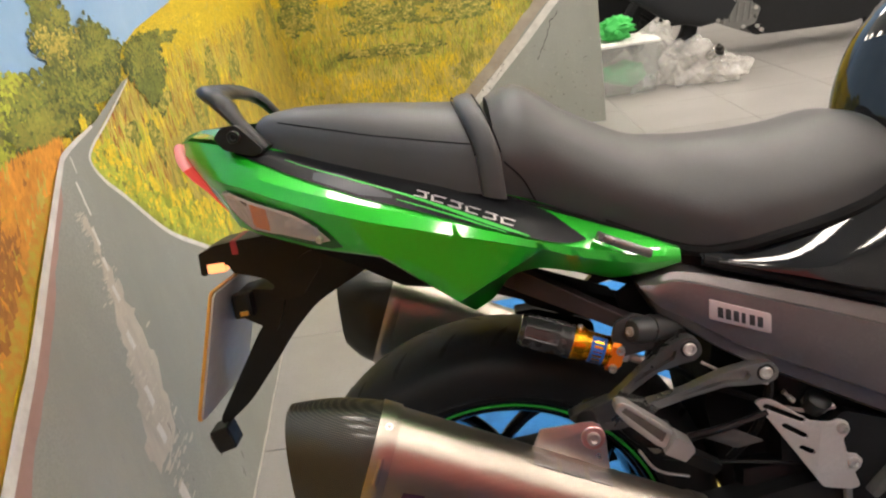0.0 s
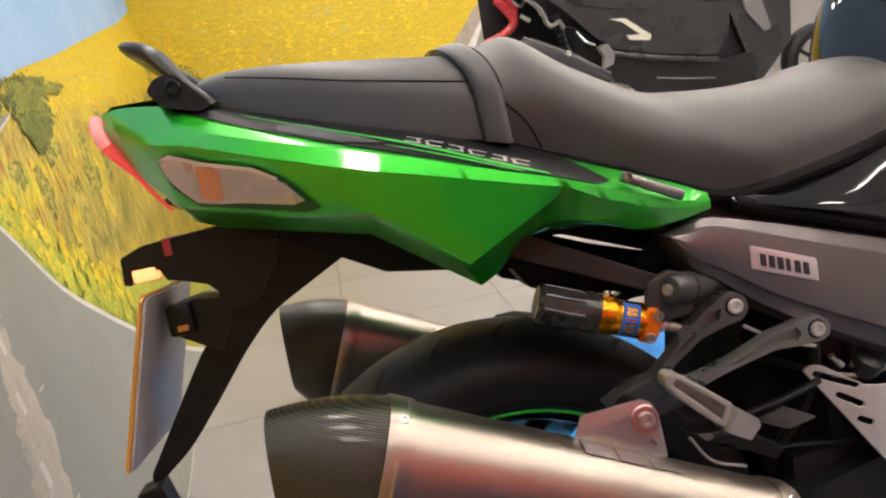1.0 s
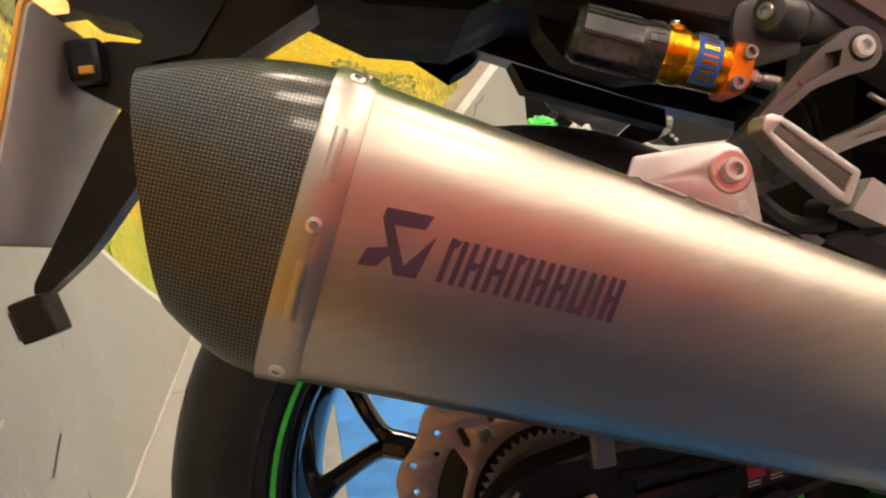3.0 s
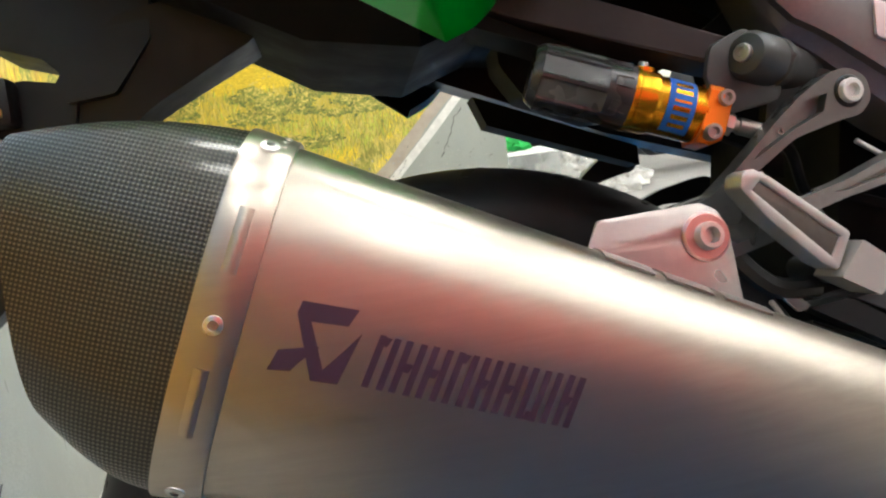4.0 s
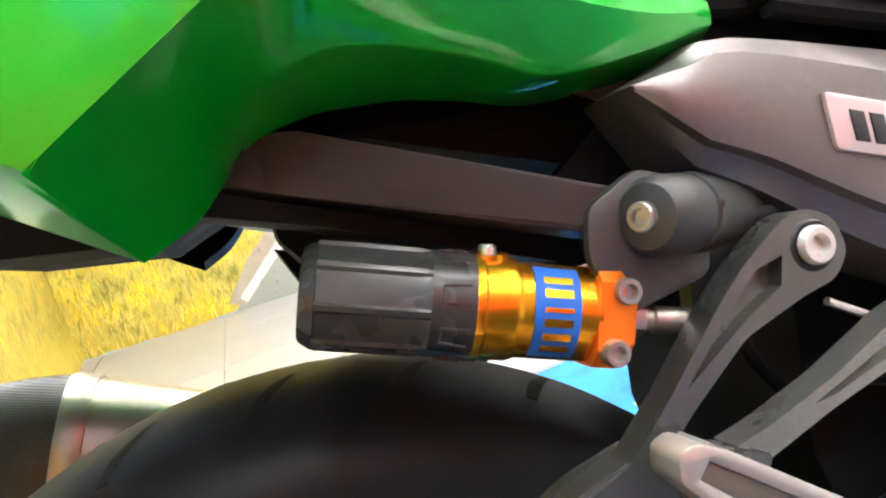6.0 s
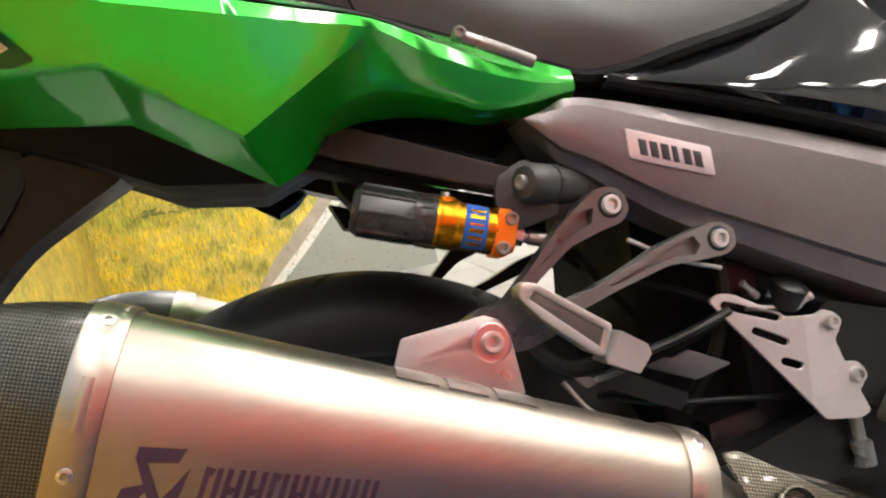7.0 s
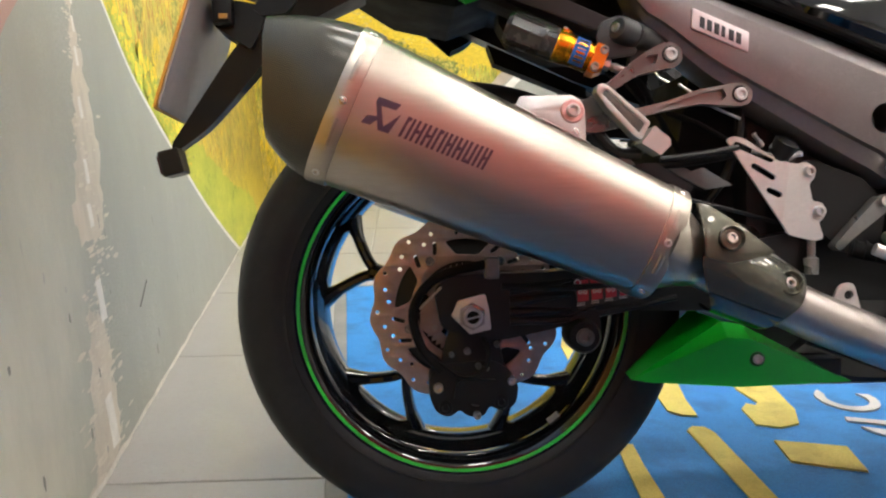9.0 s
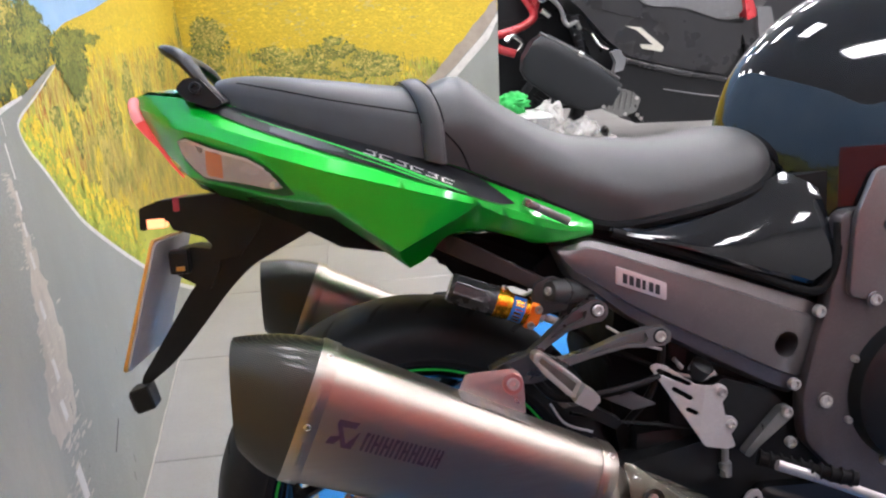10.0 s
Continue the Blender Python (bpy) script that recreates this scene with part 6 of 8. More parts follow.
band = [(0.027, 0.938, 0.834, 0.1625), (0.029, 0.942, 0.833, 0.1655), (0.036, 0.945, 0.831, 0.168), (0.047, 0.9465, 0.828, 0.1695), (0.0525, 0.946, 0.827, 0.1695), (0.0545, 0.943, 0.827, 0.167)]
part("strap", loft([swept(seat_ring(*r, 4.6)) for r in band]), M["seat"], seat, "raised vinyl strap across the seat", angle=60)
for dx in (0.0265, 0.0555):
    part("seam", tube(swept(seat_ring(dx, 0.9425, 0.832, 0.1675, 4.6))[1:-1], 0.0009, 6, 0), M["rubber"], seat)
for s in (1, -1):
    part("seam", tube(seam_on(pillion_skin, [(-0.2085, 0.95), (-0.151, 0.9355), (-0.097, 0.921), (-0.042, 0.9085), (0.026, 0.8935)], s), 0.0008, 6, 0), M["rubber"], seat)
    part("piping", tube(seam_on(rider_skin, [(0.057, 0.868), (0.0765, 0.8435), (0.09, 0.81)], s), 0.0011, 6, 0), M["rubber"], seat)
    edge = [creased(seat_ring(x, zt, zb, hw))[0 if s > 0 else -1] for x, zt, zb, hw in along(RIDER)[16:]]
    part("edge_trim", tube([(p[0], p[1], p[2] - 0.002) for p in edge], 0.0075, 8, 0), M["rubber"], seat)
part("seat_base", loft([[(x, -w, z), (x, -w, z - 0.012), (x, w, z - 0.012), (x, w, z)] for x, w, z in ((-0.23, 0.09, 0.915), (-0.08, 0.135, 0.864), (0.04, 0.155, 0.834), (0.12, 0.155, 0.8), (0.27, 0.155, 0.732), (0.5, 0.13, 0.775))]), M["rubber"], seat)


# ---------------------------------------------------------------- grab rail
def grab_rail():
    pts = [(-0.222, -0.105, 0.922), (-0.25, -0.1, 0.952), (-0.27, -0.09, 0.98), (-0.288, -0.066, 0.994), (-0.294, 0.0, 0.998), (-0.288, 0.066, 0.994), (-0.27, 0.09, 0.98), (-0.25, 0.1, 0.952), (-0.222, 0.105, 0.922)]
    rail = part("grab_rail", tube(pts, 0.017, 14, 6, 0.42, (0.5, 0, 1), None, [0.013, 0.016, 0.021, 0.022, 0.019, 0.022, 0.021, 0.016, 0.013]), M["satin_black"], bike, "black pillion grab rail behind the seat")
    for s in (1, -1):
        foot = part("foot", prism(rounded([(-0.28, 0.944), (-0.268, 0.956), (-0.25, 0.956), (-0.222, 0.922), (-0.235, 0.916), (-0.27, 0.929)], 0.006), s * -0.117 - 0.012, s * -0.117 + 0.012, 0.004), M["black_plastic"], rail)
        screw((-0.254, s * -0.131, 0.943), (0, -s, 0), 0.0075, 0.005, M["satin_black"], foot)


grab_rail()


# ---------------------------------------------------------------- plate holder
def plate_holder():
    prof = [(-0.13, 0.785), (-0.118, 0.747), (-0.158, 0.728), (-0.222, 0.696), (-0.261, 0.659), (-0.305, 0.607), (-0.349, 0.558), (-0.391, 0.528), (-0.4, 0.53), (-0.398, 0.54), (-0.362, 0.593), (-0.311, 0.667), (-0.28, 0.7), (-0.256, 0.722), (-0.235, 0.77)]
    bm = prism(rounded(prof, 0.02, 3), -0.03, 0.03)
    for v in bm.verts:
        t = min(1, max(0, (v.co.z - 0.53) / 0.24))
        v.co.y *= 0.4 + 0.75 * t * t
    bevel_all(bm, 0.005, 2)
    hold = part("plate_holder", bm, M["black_plastic"], bike, "black plastic number plate holder under the tail")
    lb = part("lamp_housing", prism(rounded([(-0.368, 0.79), (-0.344, 0.799), (-0.319, 0.801), (-0.253, 0.804), (-0.2, 0.8), (-0.205, 0.75), (-0.236, 0.712), (-0.27, 0.708), (-0.281, 0.719), (-0.273, 0.731), (-0.284, 0.743), (-0.306, 0.751), (-0.325, 0.757), (-0.33, 0.77), (-0.358, 0.769), (-0.362, 0.758), (-0.37, 0.76)], 0.003), -0.033, 0.033, 0.003), M["black_plastic"], hold)
    part("plate_lamp", box(-0.36, -0.334, -0.0345, -0.014, 0.7605, 0.7745, 0.003), M["amber_lit"], lb, "small glowing plate lamp")
    part("red_trim", box(-0.322, -0.312, -0.034, 0.034, 0.782, 0.8025, 0.003), M["red_label"], lb)
    part("plate_arm", prism(rounded([(-0.333, 0.725), (-0.302, 0.73), (-0.262, 0.722), (-0.27, 0.69), (-0.285, 0.664), (-0.321, 0.687), (-0.334, 0.696)], 0.004), -0.03, 0.03, 0.003), M["black_plastic"], hold)
    part("clip", box(-0.333, -0.305, -0.05, -0.028, 0.694, 0.73, 0.006), M["black_plastic"], hold)
    part("clip_pin", box(-0.322, -0.311, -0.0535, -0.049, 0.7, 0.706, 0.0005), M["plate_yellow"], hold)
    # number plate: a slanted sheet, bent a little away from the machine's axis
    foot, head = Vector((-0.391, -0.099, 0.572)), Vector((-0.335, -0.095, 0.75))
    up = (head - foot).normalized()
    side = Vector((0.035, 1, 0))
    side = (side - up * side.dot(up)).normalized()
    ahead = side.cross(up).normalized()
    ahead = ahead if ahead.x > 0 else -ahead
    mid = (foot + head) / 2 + side * 0.1
    m = Matrix(((side.x, ahead.x, up.x, mid.x), (side.y, ahead.y, up.y, mid.y), (side.z, ahead.z, up.z, mid.z), (0, 0, 0, 1)))
    me = plate(rounded([(-0.1, -0.09), (0.1, -0.09), (0.1, 0.09), (-0.1, 0.09)], 0.01), (), 0, 0.003, 0.0006)
    bmesh.ops.transform(me, matrix=m, verts=me.verts)
    np_ = part("number_plate", me, M["plate_white"], hold, "number plate seen from its grey back with yellow front")
    f = plate(rounded([(-0.1025, -0.0925), (0.1025, -0.0925), (0.1025, 0.0925), (-0.1025, 0.0925)], 0.011), (), 0, 0.004, 0.0008)
    bmesh.ops.transform(f, matrix=m @ Matrix.Translation((0, -0.0037, 0)), verts=f.verts)
    part("yellow_face", f, M["plate_yellow"], np_, "yellow front sheet")
    ref = part("rear_reflector", box(-0.0145, 0.0145, -0.02, 0.018, -0.019, 0.017, 0.004, 3, Matrix.Translation((-0.397, -0.012, 0.512)) @ Matrix.Rotation(radians(-14), 4, "Y")), M["black_plastic"], hold, "dark reflector box at the foot of the holder")
    part("lens", box(-0.003, 0.003, -0.016, 0.014, -0.014, 0.012, 0.002, 2, Matrix.Translation((-0.411, -0.012, 0.508)) @ Matrix.Rotation(radians(-14), 4, "Y")), M["reflector_dark"], ref)


plate_holder()


# ---------------------------------------------------------------- frame cover with its badge
def cut(bm, tool):
    """The solid bm with the solid tool taken out of it."""
    obs = []
    for q in (bm, tool):
        bmesh.ops.recalc_face_normals(q, faces=q.faces)
        me = bpy.data.meshes.new("solid")
        q.to_mesh(me)
        q.free()
        obs.append(bpy.data.objects.new("solid", me))
        scene.collection.objects.link(obs[-1])
    mod = obs[0].modifiers.new("cut", "BOOLEAN")
    mod.operation, mod.object, mod.solver = "DIFFERENCE", obs[1], "EXACT"
    me = bpy.data.meshes.new_from_object(obs[0].evaluated_get(bpy.context.evaluated_depsgraph_get()))
    out = bmesh.new()
    out.from_mesh(me)
    for ob in obs:
        old = ob.data
        bpy.data.objects.remove(ob)
        bpy.data.meshes.remove(old)
    bpy.data.meshes.remove(me)
    return out


def even(line, n):
    """n + 1 points evenly spread along a broken line."""
    seg = [math.dist(a, b) for a, b in zip(line, line[1:])]
    total, out, i, run = sum(seg), [], 0, 0.0
    for k in range(n + 1):
        want = total * k / n
        while i < len(seg) - 1 and run + seg[i] < want:
            run += seg[i]
            i += 1
        t = (want - run) / seg[i]
        out.append(tuple(p * (1 - t) + q * t for p, q in zip(line[i], line[i + 1])))
    return out


def frame_cover():
    top = even(smooth2([(0.1915, 0.7035), (0.222, 0.7105), (0.252, 0.712), (0.4, 0.664), (0.52, 0.62), (0.565, 0.602), (0.58, 0.59)], 5), 30)
    low = even(smooth2([(0.193, 0.7), (0.2035, 0.676), (0.213, 0.66), (0.232, 0.6475), (0.288, 0.6), (0.36, 0.556), (0.46, 0.498), (0.51, 0.472), (0.536, 0.462)], 5), 30)
    rings = []
    for i, ((x0, z0), (x1, z1)) in enumerate(zip(top, low)):
        e = min(1.0, 0.86 + i / 12, 0.45 + (30 - i) / 5)
        face = [(x0 + (x1 - x0) * t, -0.145 - (0.145 - 0.145 + dep) * e, z0 + (z1 - z0) * t) for t, dep in ((0, 0.004), (0.015, 0.02), (0.03, 0.027), (0.16, 0.0325), (0.175, 0.0385), (0.38, 0.0405), (0.6, 0.0405), (0.78, 0.038), (0.8, 0.0325), (0.94, 0.028), (0.975, 0.02), (1, 0.004))]
        rings.append(face + [(x1, -0.135, z1), (x0, -0.135, z0)])
    hole = bmesh.new()
    bmesh.ops.create_cone(hole, cap_ends=True, segments=40, radius1=0.0185, radius2=0.0185, depth=0.2, matrix=frame_at((0.512, -0.16, 0.547), (0, 1, 0)))
    cov = part("frame_cover", cut(loft(rings), hole), M["cover_grey"], bike, "matte dark grey frame cover with a silver badge", angle=30)
    # black board added in place of the shade inside the hole
    part("hole_shade_board", box(0.48, 0.545, -0.12, -0.115, 0.515, 0.58), M["rubber"], cov)
    for x, z in ((0.564, 0.588), (0.527, 0.486)):
        screw((x, -0.178, z), (0, -1, 0), 0.0088, 0.006, M["steel"], cov)
    a, b, c, d = Vector((0.2685, 0.678)), Vector((0.3375, 0.6495)), Vector((0.3365, 0.6265)), Vector((0.2675, 0.655))
    badge = part("badge", plate(rounded([tuple(a), tuple(b), tuple(c), tuple(d)], 0.002), (), -0.1862, 0.003, 0.0005), M["sticker"], cov, "silver badge with a row of dark letter shapes")
    for i in range(6):
        u0, u1 = 0.13 + 0.13 * i, 0.13 + 0.13 * i + (0.06 if i == 3 else 0.085)
        q = [a.lerp(b, u0).lerp(d.lerp(c, u0), 0.26), a.lerp(b, u1).lerp(d.lerp(c, u1), 0.26), a.lerp(b, u1).lerp(d.lerp(c, u1), 0.8), a.lerp(b, u0).lerp(d.lerp(c, u0), 0.8)]
        part("letter_bar", plate([tuple(v) for v in q], (), -0.188, 0.0012, 0.0002), M["sticker_ink"], badge)


frame_cover()


# ---------------------------------------------------------------- subframe, rear shock reservoir and its mount
beam = prism([(-0.02, 0.75), (0.068, 0.7265), (0.166, 0.6715), (0.21, 0.65), (0.2, 0.636), (0.162, 0.6525), (0.037, 0.7125), (-0.03, 0.727)], -0.133, -0.1, 0.0)
bmesh.ops.bisect_plane(beam, geom=beam.verts[:] + beam.edges[:] + beam.faces[:], plane_co=(0.05, 0, 0), plane_no=(1, 0, 0))
for v in beam.verts:
    v.co.y -= 0.04 * max(0.0, v.co.x - 0.05) / 0.11
sub = part("subframe", bevel_all(beam, 0.0015), M["frame_brown"], bike, "brown-grey painted subframe beams", smooth=False)
part("lower_flange", prism([(0.03, 0.7125), (0.162, 0.6515), (0.162, 0.642), (0.06, 0.69), (0.02, 0.706)], -0.128, -0.09, 0.002), M["rubber"], sub)
part("left_beam", prism([(-0.02, 0.742), (0.068, 0.733), (0.2, 0.673), (0.35, 0.62), (0.35, 0.59), (0.192, 0.645), (0.037, 0.713)], 0.1, 0.135, 0.003), M["satin_black"], sub)
part("lower_beam", prism([(0.05, 0.69), (0.2, 0.625), (0.2, 0.607), (0.06, 0.662)], 0.05, 0.08, 0.003), M["rubber"], sub)
part("inner_panel", prism([(0.06, 0.76), (0.2, 0.735), (0.24, 0.7), (0.2, 0.68), (0.08, 0.73)], -0.1, 0.1, 0.004), M["rubber"], sub)
part("inner_box", prism(rounded([(0.05, 0.708), (0.06, 0.706), (0.135, 0.675), (0.22, 0.642), (0.22, 0.63), (0.19, 0.63), (0.155, 0.64), (0.12, 0.64), (0.065, 0.665), (0.05, 0.69)], 0.003), -0.07, -0.03, 0.003), M["rubber"], sub)


def shock():
    S, E = Vector((0.0525, -0.155, 0.663)), Vector((0.166, -0.167, 0.6165))
    d = (E - S).normalized()
    m = frame_at(S, d, (0, 1, 0))
    # eight flats, a thin raised rib along each corner
    rings = []
    k, turn = 128, radians(11)
    for h, r, flat in ((-0.004, 0.012, 0), (-0.004, 0.0172, 0), (-0.0025, 0.0186, 0), (0.0015, 0.0206, 0.0), (0.002, 0.0208, 1), (0.0385, 0.0208, 1), (0.0435, 0.0207, 0), (0.0455, 0.0203, 0), (0.048, 0.0203, 0.0), (0.06, 0.0212, 0.0)):
        row = []
        for i in range(k):
            a = 2 * math.pi * i / k
            off = (i + 8) % 16 - 8
            rr = r
            if flat:
                rr = r * math.cos(math.pi / 8) / math.cos(math.pi / 8 - abs(off) * 2 * math.pi / k) - 0.0002
                if abs(off) <= 1:
                    rr = r + 0.0005
            row.append(m @ Vector((rr * math.cos(a + turn), rr * math.sin(a + turn), h)))
        rings.append(row)
    res = part("shock_reservoir", loft(rings), M["cap_grey"], bike, "gold anodised shock reservoir with a ribbed black cap", angle=22)
    # sunk finger recesses on the collar, their slanted lips catch the light
    for i in range(8):
        a = 2 * math.pi * (i + 0.5) / 8 + turn
        lip = [m @ Vector((rr * math.cos(a + da), rr * math.sin(a + da), h)) for da, h, rr in ((0.17, 0.0575, 0.0212), (0.15, 0.0475, 0.0205), (-0.15, 0.0475, 0.0205), (-0.17, 0.0575, 0.0212))]
        part("notch", tube(lip, 0.0006, 6, 0), M["cap_grey"], res)
    gold = part("gold_body", lathe([(0.0, 0.059), (0.0208, 0.059), (0.0212, 0.0605), (0.0212, 0.063), (0.0202, 0.064), (0.0202, 0.0745), (0.0195, 0.0765), (0.0186, 0.078), (0.0186, 0.108), (0, 0.108)], m, 64), M["gold"], res, "polished gold anodised cylinder")
    bossm = frame_at(m @ Vector((0, 0.0, 0.068)), Vector((0.25, -0.12, 0.95)))
    boss = part("boss", lathe([(0, 0), (0.009, 0.0), (0.008, 0.021), (0, 0.021)], bossm, 24), M["gold"], gold)
    screw(bossm @ Vector((0, 0, 0.0215)), bossm.to_3x3() @ Vector((0, 0, 1)), 0.0035, 0.003, M["steel"], boss)
    # blue label round the body
    lab = bmesh.new()
    out = d.cross(Vector((0, 0, 1))).normalized()
    out = out if out.y < 0 else -out
    upv = out.cross(d).normalized()
    upv = upv if upv.z > 0 else -upv

    def arc(h0, h1, a0, a1, r, n=16):
        rows = []
        for i in range(n + 1):
            a = radians(a0 + (a1 - a0) * i / n)
            q = out * math.cos(a) + upv * math.sin(a)
            rows.append([S + d * h0 + q * r, S + d * h1 + q * r])
        return loft(rows, closed=False, caps=False)

    lab = part("label", arc(0.082, 0.0995, -62, 66, 0.01885), M["blue_ink"], gold, "blue wrap label with pale letter shapes")
    for i in range(6):
        a0 = -48 + 17.0 * i
        part("letter_bar", arc(0.0855, 0.0965, a0, a0 + (5 if i == 3 else 9.5), 0.01905, 4), M["gold"], lab)
    # orange end block
    a = S + d * 0.1065
    bx = frame_at(a, d, (0, 1, 0))
    prof = [(-0.0195, -0.012), (-0.0195, 0.012), (-0.013, 0.0185), (0.013, 0.0185), (0.0195, 0.012), (0.0195, -0.012), (0.013, -0.0185), (-0.013, -0.0185)]
    capo = part("end_block", bevel_all(loft([[bx @ Vector((p[0], p[1], h)) for p in prof] for h in (0.0, 0.009)] + [[bx @ Vector((p[0] * 0.72, p[1] * 0.72, 0.0165)) for p in prof]]), 0.0008, 2), M["orange_cap"], res, "orange anodised end block with two screws")
    for q in ((0.162, -0.186, 0.629), (0.150, -0.187, 0.609)):
        screw((q[0], q[1] + 0.003, q[2]), out, 0.0052, 0.0055, M["bolt_steel"], capo)
    nut = bmesh.new()
    bmesh.ops.create_cone(nut, cap_ends=True, segments=6, radius1=0.0078, radius2=0.0078, depth=0.007, matrix=frame_at(S + d * 0.127, d))
    part("hose_nut", bevel_all(nut, 0.0006), M["steel"], res)
    part("hose_fitting", lathe([(0.0045, 0), (0.0045, 0.006), (0.0056, 0.007), (0.0056, 0.024), (0.0045, 0.026), (0, 0.026)], frame_at(S + d * 0.128, d), 20), M["pipe_steel"], res)
    part("hose", tube([S + d * 0.15, S + d * 0.175 + Vector((0, 0.01, -0.004)), (0.25, -0.12, 0.56), (0.3, -0.09, 0.5)], 0.004, 8, 5), M["rubber"], res)


shock()

mount = part("shock_mount", plate(rounded([(0.155, 0.645), (0.16, 0.662), (0.182, 0.6705), (0.196, 0.664), (0.205, 0.645), (0.2, 0.625), (0.16, 0.62)], 0.004), (), -0.177, 0.006, 0.0015), M["dark_grey_plastic"], bike, "black mounting bracket with a rubber bush")
bush = part("rubber_bush", lathe([(0, 0.0), (0.008, 0.0), (0.0125, 0.0015), (0.0152, 0.006), (0.0162, 0.02), (0.0162, 0.026), (0.0152, 0.0265), (0.0152, 0.0285), (0.0165, 0.029), (0.017, 0.034), (0.0158, 0.0345), (0.015, 0.07), (0, 0.07)], frame_at((0.1745, -0.19, 0.654), (0.85, 0.5, -0.18)), 40), M["dark_grey_plastic"], mount)
screw((0.174, -0.1905, 0.654), (-0.85, -0.5, 0.18), 0.0058, 0.003, M["bolt_steel"], bush)


# ---------------------------------------------------------------- carbon heat shield round the exhaust joint
def heat_shield():
    """A carbon sleeve round the joint, cut back below, with a triangular guard over its upper half."""
    p0, p1 = Vector((0.238, -0.245, 0.386)), Vector((0.356, -0.237, 0.329))
    ax = (p1 - p0).normalized()
    out = Vector((0, -1, 0))
    up = out.cross(ax).normalized()
    up = up if up.z > 0 else -up
    rows = []
    for i in range(15):
        u = i / 14
        row = []
        for off in (0.0, -0.0035):
            arc = []
            for j in range(27):
                ang = radians(-112 + 190 * j / 26)
                low = max(0.0, -math.sin(ang))
                w = 0.4 * low**1.5 + u * (1.0 - 0.12 * low - 0.4 * low**1.5)
                r = 0.049 - 0.01 * w**2 + off
                arc.append(p0.lerp(p1, w) + (out * math.cos(ang) + up * math.sin(ang)) * r)
            row += arc if off == 0 else arc[::-1]
        rows.append(row)
    sh = part("heat_shield", loft(rows), M["carbon_gloss"], silencer, "glossy carbon heat shield with two screws", angle=50)
    upper = plate(rounded([(0.2405, 0.386), (0.24, 0.443), (0.251, 0.4415), (0.3175, 0.389), (0.293, 0.3835), (0.267, 0.379)], 0.002), (), -0.2945, 0.004, 0.0006)
    for z in (0.395, 0.404, 0.412, 0.42, 0.428, 0.436):
        bmesh.ops.bisect_plane(upper, geom=upper.verts[:] + upper.edges[:] + upper.faces[:], plane_co=(0, 0, z), plane_no=(0, 0, 1))
    for v in upper.verts:
        v.co.y += 9.0 * max(0.0, v.co.z - 0.39) ** 2 + 0.1 * max(0.0, v.co.x - 0.27)
    flat = upper.faces.layers.int.get("flat")
    for f in upper.faces:
        f[flat] = 0
    part("upper_shield", upper, M["carbon_shield"], sh, angle=40)
    for x, z, y in ((0.2676, 0.405, -0.3), (0.343, 0.3545, -0.2795)):
        part("recess", lathe([(0.0145, 0.0015), (0.0142, 0.0035), (0.0128, 0.0042), (0.0105, -0.001), (0, -0.001)], frame_at((x, y + 0.004, z), (0, -1, 0.25)), 28), M["carbon_shield"], sh)
        screw((x, y + 0.005, z), (0, -1, 0.25), 0.006, 0.004, M["steel"], sh)


heat_shield()


# black blocks added only to keep the gaps round the shock dark
part("gap_filler_far", prism(rounded([(0.055, 0.597), (0.085, 0.597), (0.12, 0.585), (0.16, 0.57), (0.175, 0.56), (0.175, 0.5), (0.055, 0.5)], 0.006), 0.105, 0.14, 0.004), M["rubber"], bike)
part("gap_filler_near", prism(rounded([(0.173, 0.678), (0.208, 0.7), (0.225, 0.656), (0.236, 0.617), (0.231, 0.573), (0.207, 0.6), (0.182, 0.612), (0.179, 0.654)], 0.003), -0.125, -0.115, 0.002), M["rubber"], bike)
part("filler_panel", prism([(0.18, 0.715), (0.19, 0.765), (0.3, 0.76), (0.6, 0.78), (0.6, 0.58), (0.4, 0.64), (0.22, 0.69)], -0.14, -0.1, 0.004), M["black_plastic"], bike)


